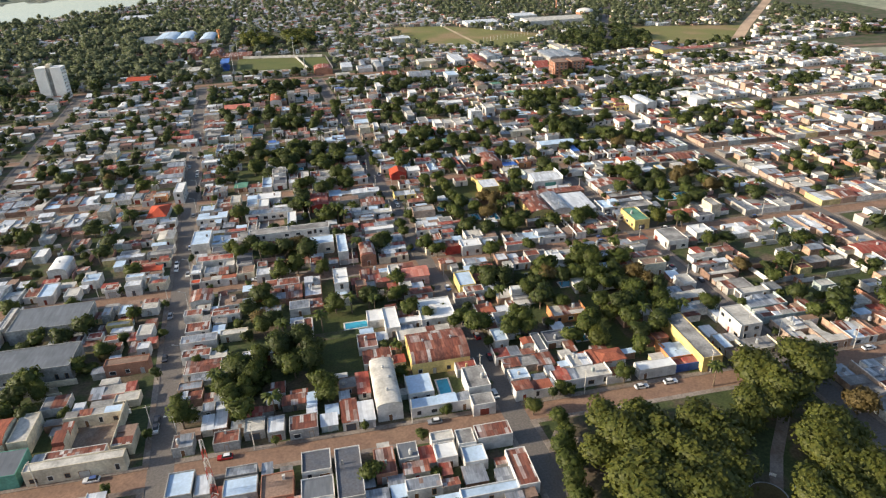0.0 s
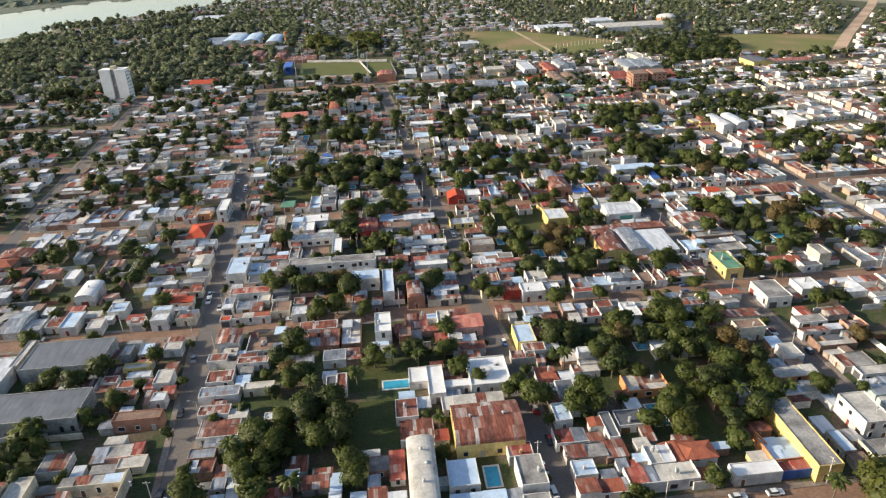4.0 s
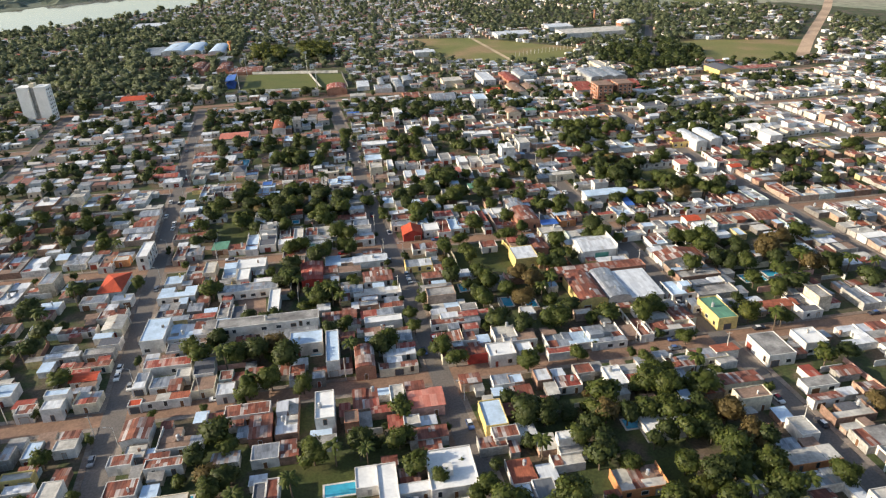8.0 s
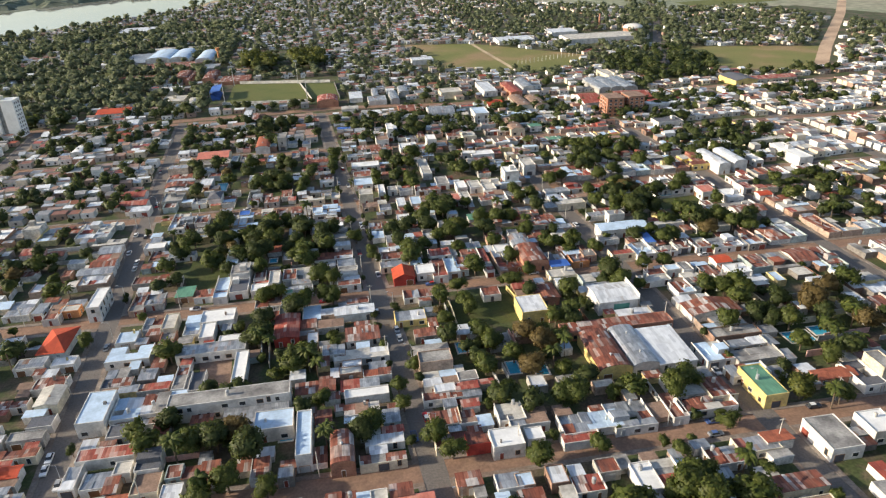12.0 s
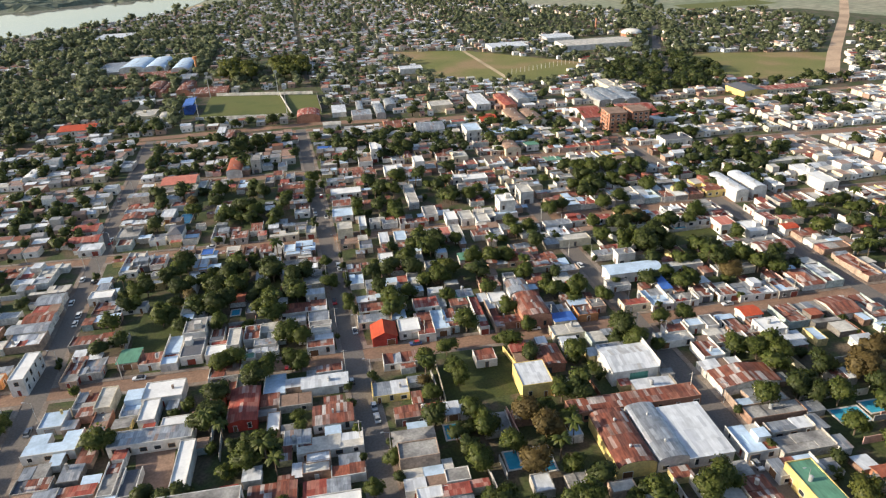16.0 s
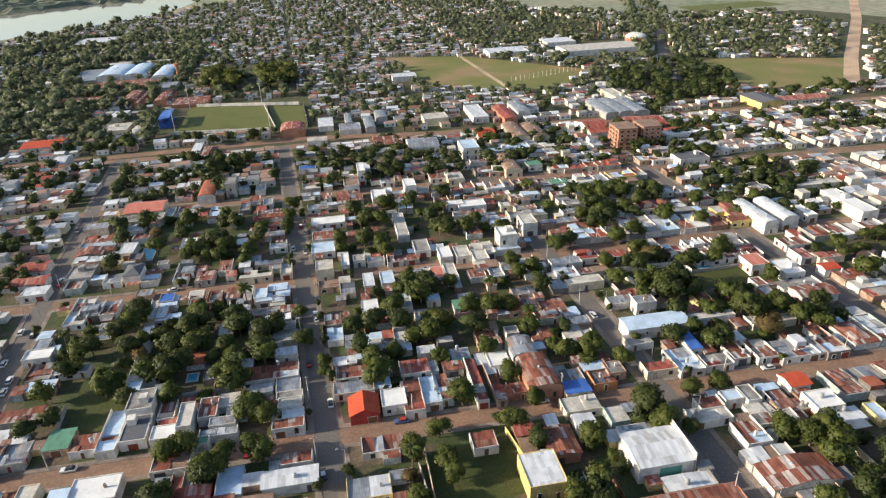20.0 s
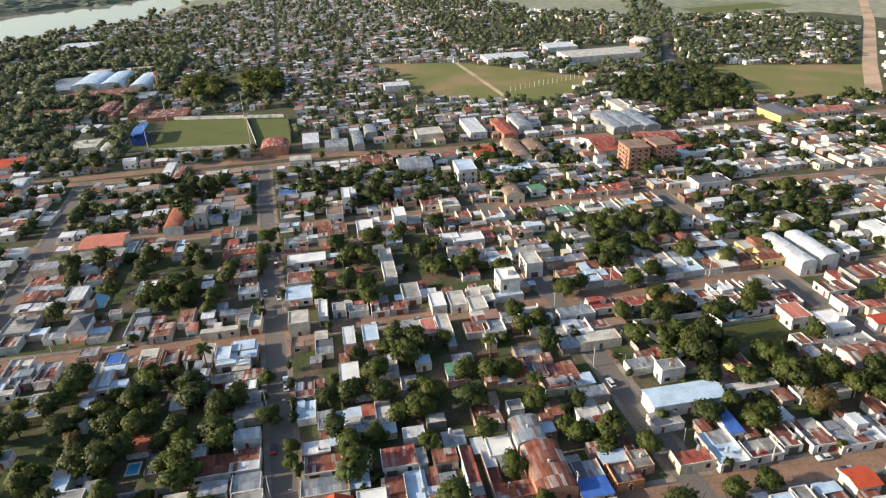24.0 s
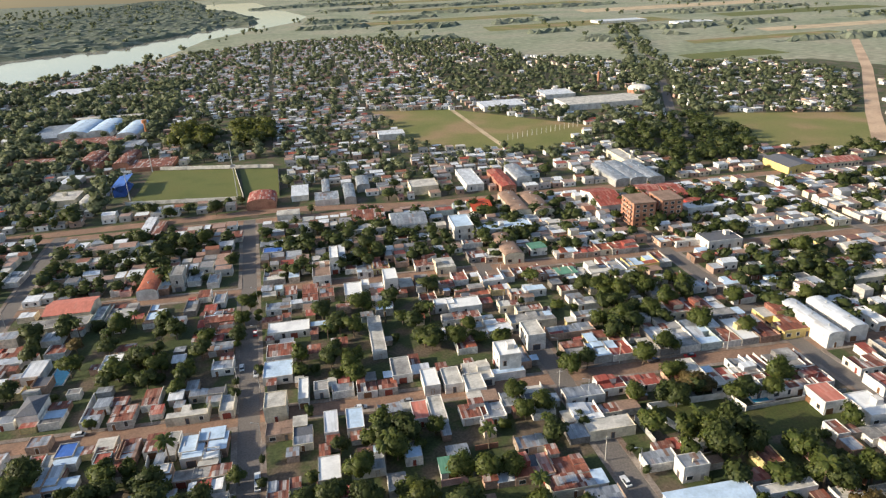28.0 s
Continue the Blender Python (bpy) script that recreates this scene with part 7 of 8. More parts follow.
tree(34.8, 59.9, 9)
tree(72.3, 68.2, 8)
tree(76.8, 62.5, 10, "dark")
tree(87.2, 70.9, 9)
tree(94.2, 72.8, 9, "brown")
tree(76.4, 54.6, 9)
tree(92.6, 63.3, 9)
tree(91.1, 54.6, 9)
tree(59.2, 52.4, 9)
tree(60.9, 46.7, 8, "gold")
tree(72.0, 60.0, 7, "gold")
tree(63.9, 58.4, 8)
tree(27.8, 21.2, 6, "gold")
tree(60.2, 27.2, 7)
tree(38.7, 27.1, 5)
tree(3.4, 28.2, 4)
tree(-101.3, 89.1, 7)
tree(-124.0, 78.4, 7)
tree(-123.0, 70.0, 8, "dark")
tree(-117.3, 70.8, 7)
tree(-119.4, 126.1, 6)
tree(-142.0, 129.7, 7)
tree(-60.9, 56.4, 8)
tree(-29.8, 44.4, 7)
tree(17.6, 72.1, 6)
tree(43.3, 94.6, 9, "dark")
tree(38.5, 95.6, 9, "dark")
tree(49.6, 83.4, 8)
tree(59.0, 92.4, 8)
tree(59.0, 72.4, 7)
tree(72.4, 89.6, 8)
tree(138.4, 77.1, 7, "brown")
tree(87.0, 85.7, 9, "dark")
tree(94.5, 84.1, 9, "brown")
tree(109.3, 56.2, 7)
tree(10.0, 79.8, 6)
tree(-42.2, 62.6, 8, "dark")
tree(-34.0, 60.3, 9, "dark")
tree(-83.3, 96.7, 4)
tree(-74.7, 54.1, 5)
tree(-70.4, 76.3, 4)
tree(116.2, -4.9, 10, "brown")
tree(119.3, 14.7, 10)
tree(-28.7, 139.7, 11, "dark")
tree(-38.3, 147.3, 10, "dark")
tree(-44.5, 147.2, 9)
tree(-33.8, 150.9, 9, "brown")
tree(-34.1, 131.2, 9)
tree(-40.9, 128.2, 8)
tree(-26.5, 208.9, 9, "dark")
tree(-30.0, 198.4, 9, "dark")
tree(-16.6, 177.8, 9)
tree(-11.9, 183.1, 9)
tree(-27.1, 227.0, 8)
tree(22.0, 170.3, 6)
tree(15.0, 160.6, 6)
tree(15.4, 151.6, 6)
tree(21.8, 135.9, 8)
tree(25.3, 128.9, 7)
tree(46.9, 120.6, 8)
tree(5.4, 144.9, 8)
tree(-60.4, 198.5, 6)
tree(-89.4, 213.2, 6)
tree(43.8, 162.9, 8)
tree(45.0, 147.9, 8)
tree(54.4, 166.6, 8)
tree(57.4, 158.5, 9, "brown")
tree(47.1, 182.5, 8)
tree(37.4, 193.7, 7)
tree(47.4, 200.0, 7)
tree(62.9, 143.3, 8)
tree(66.5, 142.4, 8)
tree(95.1, 138.4, 9)
tree(101.3, 141.1, 9)
tree(109.2, 202.3, 9)
tree(64.7, 121.9, 6)
tree(85.0, 115.3, 5)
tree(132.0, 166.3, 9)
tree(143.5, 167.1, 9, "dark")
tree(158.5, 175.3, 9, "dark")
tree(152.3, 160.9, 9)
tree(168.4, 170.4, 11, "brown")
tree(179.7, 178.2, 9, "brown")
tree(131.0, 127.8, 9, "gold")
tree(140.8, 123.3, 8)
tree(151.6, 141.1, 8)
tree(78.6, 100.9, 10)
tree(82.9, 98.0, 10)
tree(83.7, 104.1, 9)
tree(103.2, 121.6, 6)
tree(-8.5, 160.4, 6)
tree(-16.3, 215.1, 9, "dark")
tree(65.1, 169.4, 10, "brown")
tree(62.1, 178.3, 9, "brown")
tree(147.9, 149.4, 8)
tree(147.0, 164.1, 8, "dark")
tree(177.3, 153.9, 10, "brown")
tree(49.2, 175.5, 8)
tree(-24.2, 127.0, 7)
tree(1.8, 141.4, 8, "dark")
tree(-49.1, 309.5, 9, "dark")
tree(-26.9, 304.1, 8, "dark")
tree(-53.8, 295.9, 9, "dark")
tree(-47.7, 284.0, 9, "dark")
tree(-29.2, 292.5, 9, "dark")
tree(-25.5, 277.7, 9)
tree(-24.0, 295.6, 8, "dark")
tree(-32.4, 266.6, 10, "dark")
tree(-43.4, 287.8, 7)
tree(-14.7, 275.5, 8, "dark")
tree(-12.0, 268.5, 8)
tree(-3.0, 281.4, 9, "dark")
tree(1.7, 283.6, 9, "dark")
tree(-64.1, 286.2, 8)
tree(-61.2, 288.6, 8, "dark")
tree(-9.5, 256.1, 8)
tree(-5.5, 238.7, 9)
tree(-0.8, 235.8, 8)
tree(-1.8, 220.7, 8)
tree(-12.9, 219.1, 9)
tree(-16.7, 216.7, 9)
tree(-23.7, 228.0, 9)
tree(-4.1, 222.4, 8)
tree(11.8, 273.9, 7)
tree(11.2, 293.0, 6)
tree(45.3, 286.1, 9)
tree(36.1, 276.5, 10, "dark")
tree(45.5, 273.8, 10, "dark")
tree(56.6, 291.0, 9)
tree(55.3, 263.9, 10)
tree(60.6, 270.4, 9, "gold")
tree(49.5, 264.0, 8)
tree(33.4, 255.8, 8)
tree(40.9, 257.6, 7)
tree(32.1, 245.4, 7)
tree(57.0, 228.3, 10)
tree(74.8, 236.3, 7)
tree(46.9, 216.7, 7)
tree(38.1, 210.1, 8)
tree(47.1, 203.8, 8)
tree(78.1, 223.0, 6)
tree(68.5, 214.7, 8)
tree(108.1, 210.7, 10, "dark")
tree(72.9, 279.1, 8)
tree(80.4, 275.9, 9)
tree(86.5, 275.2, 8)
tree(89.4, 259.5, 8)
tree(135.6, 296.0, 8)
tree(147.7, 291.2, 9, "dark")
tree(159.6, 294.8, 8, "brown")
tree(153.3, 272.2, 12, "dark")
tree(146.4, 267.8, 10)
tree(156.6, 265.8, 9, "dark")
tree(167.5, 246.0, 10, "dark")
tree(178.8, 246.4, 10)
tree(181.9, 239.1, 9)
tree(166.9, 236.4, 9, "brown")
tree(166.8, 250.9, 9)
tree(149.8, 235.6, 8)
tree(144.6, 233.8, 8)
tree(124.7, 214.5, 7)
tree(133.8, 214.6, 7)
tree(138.7, 190.7, 9)
tree(144.2, 187.2, 9)
tree(149.5, 183.7, 9)
tree(87.5, 202.4, 9)
tree(112.3, 234.5, 7)
tree(115.1, 199.1, 6)
tree(-51.5, 262.7, 8)
tree(17.5, 260.3, 5)
tree(17.2, 254.4, 5)
tree(-33.0, 280.5, 9, "dark")
tree(-28.0, 269.7, 9, "dark")
tree(-15.2, 261.1, 8)
tree(7.3, 374.0, 8, "dark")
tree(8.9, 387.9, 8)
tree(10.6, 403.1, 8)
tree(-40.5, 397.1, 9)
tree(-17.1, 385.1, 9, "dark")
tree(-28.9, 367.9, 8, "dark")
tree(-20.0, 361.2, 8)
tree(-9.6, 355.1, 7)
tree(-22.3, 391.5, 9, "dark")
tree(57.6, 385.9, 10)
tree(89.5, 347.8, 9)
tree(81.3, 350.3, 9, "dark")
tree(76.3, 352.9, 8, "dark")
tree(96.5, 357.0, 7)
tree(48.0, 340.8, 8)
tree(49.3, 333.6, 8)
tree(69.7, 298.8, 7)
tree(98.9, 298.4, 8)
tree(98.4, 308.0, 8)
tree(105.0, 299.7, 8)
tree(122.7, 318.4, 8)
tree(129.9, 320.0, 8, "dark")
tree(150.0, 316.9, 9)
tree(161.6, 321.5, 9)
tree(156.1, 345.8, 9)
tree(146.2, 345.2, 8)
tree(169.0, 346.8, 9)
tree(154.2, 305.3, 8)
tree(155.3, 297.0, 9, "brown")
tree(133.0, 282.6, 8)
tree(145.7, 265.1, 12, "dark")
tree(148.1, 273.8, 10)
tree(187.4, 294.4, 9)
tree(179.8, 287.3, 8)
tree(196.8, 324.8, 8)
tree(176.5, 364.9, 10)
tree(164.9, 362.9, 10)
tree(158.9, 371.8, 9)
tree(180.6, 353.6, 9)
tree(68.0, 449.6, 10, "dark")
tree(72.7, 441.7, 9, "dark")
tree(63.6, 437.2, 9, "dark")
tree(25.8, 493.2, 8)
tree(37.4, 469.8, 9, "dark")
tree(-49.0, 497.5, 10, "dark")
tree(-33.6, 472.8, 12, "dark")
tree(-23.4, 478.9, 11, "dark")
tree(-15.9, 487.9, 9)
tree(-38.0, 463.4, 9, "dark")
tree(0.7, 452.1, 8, "dark")
tree(193.5, 361.9, 9)
tree(183.2, 333.5, 9)
tree(207.9, 347.3, 8)
tree(269.0, 382.0, 10)
tree(234.8, 337.5, 9)
tree(207.0, 451.0, 7)
tree(188.5, 440.4, 6)
tree(257.9, 413.2, 8)
tree(243.2, 415.6, 7)
tree(280.7, 434.9, 7)
tree(142.8, 476.8, 8)
tree(44.2, 485.2, 9, "dark")
tree(-14.0, 539.2, 10, "dark")
tree(-51.4, 548.8, 9, "dark")
tree(-40.7, 541.4, 8)
palm(-28.0, 84.0, 9)
palm(-16.3, 93.3, 9)
palm(-41.5, 82.0, 9)
palm(81.7, 54.8, 9)
palm(95.6, 53.5, 9)
palm(85.2, 17.9, 9)
palm(-8.2, 140.2, 9)
palm(-30.3, 143.4, 9)
palm(-40.7, 130.2, 9)
palm(71.7, 166.1, 9)
palm(65.9, 161.0, 9)
palm(137.1, 121.9, 9)
palm(55.1, 293.7, 9)
palm(37.6, 206.4, 9)
palm(32.0, 242.3, 9)
palm(-9.8, 262.4, 9)
palm(90.7, 264.9, 9)
palm(52.8, 289.8, 9)

# ------------------------------------------------------------------ the rest of each block: lots along its four sides, yards and trees inside
FILL = random.Random(21)
ROOF_MIX = ["zinc"] * 5 + ["rust"] * 6 + ["flat"] * 5 + ["white"] * 3 + ["pale"] * 4 + ["red"] * 2 + ["sky"] + ["tile"] + ["bright"]


def lot_house(x, y, w, d, rich, kind="row_house"):
    roof = FILL.choice(ROOF_MIX)
    form = FILL.choice(("gable", "hip", "gabley")) if roof == "tile" else ("gable" if roof in ("zinc", "rust", "red") and FILL.random() < 0.15 else "")
    h = FILL.choice((2.6, 2.8, 3.0)) if kind == "shed" else FILL.choice((2.6, 2.8, 3.0, 3.2, 3.4)) if FILL.random() < 0.94 else 6.0
    if w * d > 80:          # broad roofs here are low, of worn sheets
        h, roof = min(h, 3.2), "rust" if roof == "tile" else roof
    sides = "s"
    house(x, y, w, d, h, roof, "", form, sides=sides if rich else "", tank=1 if FILL.random() < 0.3 and rich else 0, kind=kind)


def fill_block(i, j, rich, dense=1.0, trees=14):
    ring = quad_in(i, j, 5.1)
    x0, x1 = max(ring[0][0], ring[3][0]), min(ring[1][0], ring[2][0])
    y0, y1 = max(ring[0][1], ring[1][1]), min(ring[2][1], ring[3][1])

    def try_house(cx, cy, w, d, kind="row_house", face=True):
        for _ in range(4):
            if free(cx - w / 2, cy - d / 2, cx + w / 2, cy + d / 2, 0.1):
                lot_house(cx, cy, w, d, rich and face, kind)
                return True
            w, d = w * 0.8, d * 0.8
            if min(w, d) < 4.5:
                break
        return False

    # south and north fronts
    for side in ("s", "n"):
        x = x0
        while x < x1 - 4:
            w, d = FILL.uniform(6, 11), FILL.uniform(9, 19)
            w = min(w, x1 - x)
            t = (x + w / 2 - ring[0][0]) / (ring[1][0] - ring[0][0])
            if side == "s":
                yy = ring[0][1] + (ring[1][1] - ring[0][1]) * t
                cy = yy + d / 2
            else:
                yy = ring[3][1] + (ring[2][1] - ring[3][1]) * t
                cy = yy - d / 2
            if FILL.random() < 0.94 * dense:
                try_house(x + w / 2, cy, w - 0.25, d, "row_house" if side == "s" else "back_house", side == "s")
            x += w
    for side in ("w", "e"):
        y = y0 + 18
        while y < y1 - 20:
            d, w = FILL.uniform(5.5, 9), FILL.uniform(9, 19)
            t = (y + d / 2 - y0) / (y1 - y0)
            xw = ring[0][0] + (ring[3][0] - ring[0][0]) * t
            xe = ring[1][0] + (ring[2][0] - ring[1][0]) * t
            cx = xw + w / 2 if side == "w" else xe - w / 2
            if FILL.random() < 0.94 * dense:
                try_house(cx, y + d / 2, w, d - 0.25, "side_house", False)
            y += d
    # sheds and trees in the middle
    for _ in range(30 if j < 4 else 45):
        w, d = FILL.uniform(3.5, 8), FILL.uniform(3.5, 9)
        cx, cy = FILL.uniform(x0 + 14, x1 - 14), FILL.uniform(y0 + 14, y1 - 14)
        if FILL.random() < 0.8 * dense and free(cx - w / 2, cy - d / 2, cx + w / 2, cy + d / 2, 1.0):
            lot_house(cx, cy, w, d, False, "shed")
    for _ in range(trees * 4):
        if trees <= 0:
            break
        cx, cy = FILL.uniform(x0 + 8, x1 - 8), FILL.uniform(y0 + 8, y1 - 8)
        if free(cx - 1.2, cy - 1.2, cx + 1.2, cy + 1.2) and all((cx - a) ** 2 + (cy - b) ** 2 > 12 for a, b in TREE_SPOTS[-200:]):
            trees -= 1
            sz = FILL.uniform(3.2, 9.5)
            if FILL.random() < 0.08:
                palm(cx, cy, FILL.uniform(7, 11))
            else:
                tree(cx, cy, sz, FILL.choice(("", "", "dark", "dark", "dark", "brown" if FILL.random() < 0.15 else "")), FILL.uniform(0.85, 1.25), "garden_tree" if sz > 6 else "shrub")


NEAR = [(3, 1), (4, 1), (3, 2), (4, 2), (5, 2), (6, 2), (6, 1), (3, 3), (4, 3), (5, 3), (6, 3), (7, 3), (3, 4), (4, 4), (5, 4), (6, 4), (7, 4), (4, 5), (5, 5), (6, 5)]
for i, j in BLOCKS:
    if (i, j) == PARK or j < 1 or (j == 1 and i > 6):
        continue
    if (i, j) in NEAR:
        fill_block(i, j, rich=j < 3, trees=30 if j < 4 else 36)
def on_street(x, y, reach):
    for sx, sk in STREETS:
        if abs(x - sx - sk * (y - 225)) < 4.7 + reach:
            return True
    for ry, rk in CROSSINGS:
        if abs(y - ry - rk * (x - 16)) < 4.8 + reach:
            return True
    return False


# annexes against the houses, roof clutter and the walls between the plots
AN = random.Random(33)
ANNEX_ROOF = [ROOFS[q] for q in ("rust", "rust", "rust", "zinc", "zinc", "white", "flat", "pale", "red", "sky", "brown")]


def annex_mesh(w, d, h, wall, roof, fall):
    s = Shape()
    s.add([(-w / 2, -d / 2, -0.2), (w / 2, -d / 2, -0.2), (w / 2, d / 2, -0.2), (-w / 2, d / 2, -0.2), (-w / 2, -d / 2, h - fall), (w / 2, -d / 2, h - fall), (w / 2, d / 2, h + fall), (-w / 2, d / 2, h + fall)],
          [(0, 1, 5, 4), (1, 2, 6, 5), (2, 3, 7, 6), (3, 0, 4, 7)])
    e = 0.18
    s.add([(-w / 2 - e, -d / 2 - e, h - fall + 0.05), (w / 2 + e, -d / 2 - e, h - fall + 0.05), (w / 2 + e, d / 2 + e, h + fall + 0.05), (-w / 2 - e, d / 2 + e, h + fall + 0.05)], [(0, 1, 2, 3)], 1)
    return s.mesh("annex", wall, roof)


for x, y, w, d, h, wall, ob, rz in list(HOUSES):
    if y > 420 or ob.name.startswith(("warehouse", "shed")):
        continue
    made = 0
    for _ in range(9):
        aw, ad = AN.uniform(2.6, 6.5), AN.uniform(2.6, 6.5)
        side = AN.choice("nnsew")
        u = AN.uniform(-0.5, 0.5)
        cx, cy = {"n": (u * w, d / 2 + ad / 2 + 0.02), "s": (u * w, -d / 2 - ad / 2 - 0.02), "e": (w / 2 + aw / 2 + 0.02, u * d), "w": (-w / 2 - aw / 2 - 0.02, u * d)}[side]
        gx, gy = x + cx, y + cy
        if made < (2 if y < 200 else 1) and free(gx - aw / 2 + 0.3, gy - ad / 2 + 0.3, gx + aw / 2 - 0.3, gy + ad / 2 - 0.3) and all((gx - p) ** 2 + (gy - q) ** 2 > 5 for p, q in TREE_SPOTS) and not on_street(gx, gy, max(aw, ad) / 2):
            TAKEN.append((gx - aw / 2, gy - ad / 2, gx + aw / 2, gy + ad / 2))
            piece("annex", annex_mesh(aw, ad, AN.uniform(2.1, 2.8), WALL, AN.choice(ANNEX_ROOF), AN.uniform(-0.25, 0.25)), ob, (cx, cy, 0))
            made += 1
    if y < 270 and AN.random() < 0.5 and w > 5 and d > 5:
        bx, by = AN.uniform(-w * 0.3, w * 0.3), AN.uniform(-d * 0.3, d * 0.3)
        if AN.random() < 0.5:
            tb = piece("water_tank", TANK[0], ob, (bx, by, h))
            piece("lid", TANK[1], tb)
        else:
            s = AN.uniform(0.4, 0.8)
            piece("chimney", Shape().box(bx - s / 2, by - s / 2, h - 0.4, bx + s / 2, by + s / 2, h + AN.uniform(0.7, 1.5)).mesh("chimney", WALL), ob)

WALL_TONES = ["white", "cream", "grey", "grey", "brick", "white", "pink"]
for i, j in NEAR:
    if j > 4:
        continue
    ring = quad_in(i, j, 6.0)
    x0, x1 = max(ring[0][0], ring[3][0]), min(ring[1][0], ring[2][0])
    y0, y1 = max(ring[0][1], ring[1][1]), min(ring[2][1], ring[3][1])
    for _ in range(60):
        up = AN.random() < 0.6
        n = AN.uniform(7, 18)
        cx, cy = AN.uniform(x0 + 6, x1 - 6), AN.uniform(y0 + 6, y1 - 6)
        ax, ay, bx, by = (cx, cy - n / 2, cx - 0.02 * n, cy + n / 2) if up else (cx - n / 2, cy, cx + n / 2, cy - 0.04 * n)
        if max(ay, by) < y1 - 3 and min(ay, by) > y0 + 3 and min(ax, bx) > x0 + 3 and max(ax, bx) < x1 - 3 and free(min(ax, bx) - 0.2, min(ay, by) - 0.2, max(ax, bx) + 0.2, max(ay, by) + 0.2):
            garden_wall(ax, ay, bx, by, AN.uniform(1.8, 2.6), AN.choice(WALL_TONES))
FAR_BLOCKS = [(i, j) for i, j in BLOCKS if (i, j) not in NEAR and j >= 1 and (i, j) != PARK]

# ------------------------------------------------------------------ far town, woods, fields and river (joined, past counting)
FAR = random.Random(77)
NP = np.random.default_rng(3)


def inside(x, y, ring):
    c = False
    for k in range(len(ring)):
        (ax, ay), (bx, by) = ring[k - 1], ring[k]
        if (ay > y) != (by > y) and x < (bx - ax) * (y - ay) / (by - ay) + ax:
            c = not c
    return c


RIVER = [(-900, 300), (-640, 800), (-430, 1190), (-330, 1330), (-235, 1380), (-184, 1590), (-145, 1900), (-60, 2110), (90, 2440), (135, 2720), (70, 3200), (0, 3700), (-100, 4600), (-420, 4600),
         (-330, 3800), (-190, 3400), (-75, 2850), (-45, 2420), (-155, 2340), (-246, 2040), (-330, 1790), (-440, 1735), (-520, 1660), (-760, 1300), (-1100, 700)]
FIELD = [(-76, 566), (25, 556), (23, 648), (-74, 668)]
MEADOW = [(120, 828), (202, 802), (300, 678), (236, 606), (134, 660)]
FIELD_EAST = [(416, 688), (548, 632), (456, 526), (350, 572)]
FACTORY = [(296, 790), (430, 735), (440, 800), (330, 850)]
DIRT_ROAD = [(476, 545), (549, 628), (752, 847), (1100, 1250)]
BELT = [(389, 690), (311, 655), (280, 590), (302, 546), (348, 530), (400, 600)]
AVENUE = [(352, 610), (384, 688), (470, 850), (559, 1024), (800, 1600)]
HIGHWAY = [(-505, 560), (-132, 536), (26, 536), (114, 517), (206, 513), (314, 497), (418, 482), (560, 462), (900, 420)]

setting("water", Shape().add([(x, y, -0.05) for x, y in RIVER], [tuple(range(len(RIVER)))]).mesh("water", WATER), "wide pale river glinting in the low sun", "river")
for name, ring, m, z, text in (("ground_meadow", MEADOW, PITCH, 0.02, "dry open meadow with a path across"), ("ground_field_east", FIELD_EAST, PITCH, 0.02, "open grass field beside the road")):
    setting(name, Shape().add([(x, y, z) for x, y in ring], [tuple(range(len(ring)))]).mesh(name, m), text, "field")
setting("ground_sand", Shape().add([(x, y, 0.0) for x, y in [(-300, 1330), (-235, 1372), (-200, 1480), (-178, 1590), (-150, 1560), (-190, 1400), (-230, 1330)]], [tuple(range(7))]).mesh("sand", SAND), "pale sandy river beach", "beach")
setting("road_30", strip(HIGHWAY, 4.6, 0.06).mesh("road", DIRT), "wide reddish road through the town", "road")
setting("road_31", strip(DIRT_ROAD, 6.2, 0.05).mesh("road", CLAY), "straight wide earth road leading out of town", "road")
setting("road_32", strip(AVENUE, 4.5, 0.05).mesh("road", ASPHALT), "straight road lined with trees", "road")
setting("path", strip([(200, 800), (202, 640)], 2.2, 0.07).mesh("path", SAND), "trodden earth path across the meadow", "path")


ISLAND = [(-520, 1665), (-440, 1738), (-330, 1793), (-246, 2045), (-155, 2345), (-45, 2425), (-75, 2850), (-190, 3400), (-330, 3800), (-420, 4600), (-900, 7400), (-5800, 7400), (-3000, 1200), (-1100, 705), (-760, 1302)]
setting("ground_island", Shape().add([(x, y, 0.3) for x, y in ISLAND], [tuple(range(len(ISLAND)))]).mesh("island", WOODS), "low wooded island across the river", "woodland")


def near_line(x, y, points, reach):
    for (ax, ay), (bx, by) in zip(points, points[1:]):
        dx, dy = bx - ax, by - ay
        t = max(0.0, min(1.0, ((x - ax) * dx + (y - ay) * dy) / (dx * dx + dy * dy)))
        if (ax + dx * t - x) ** 2 + (ay + dy * t - y) ** 2 < reach * reach:
            return True
    return False


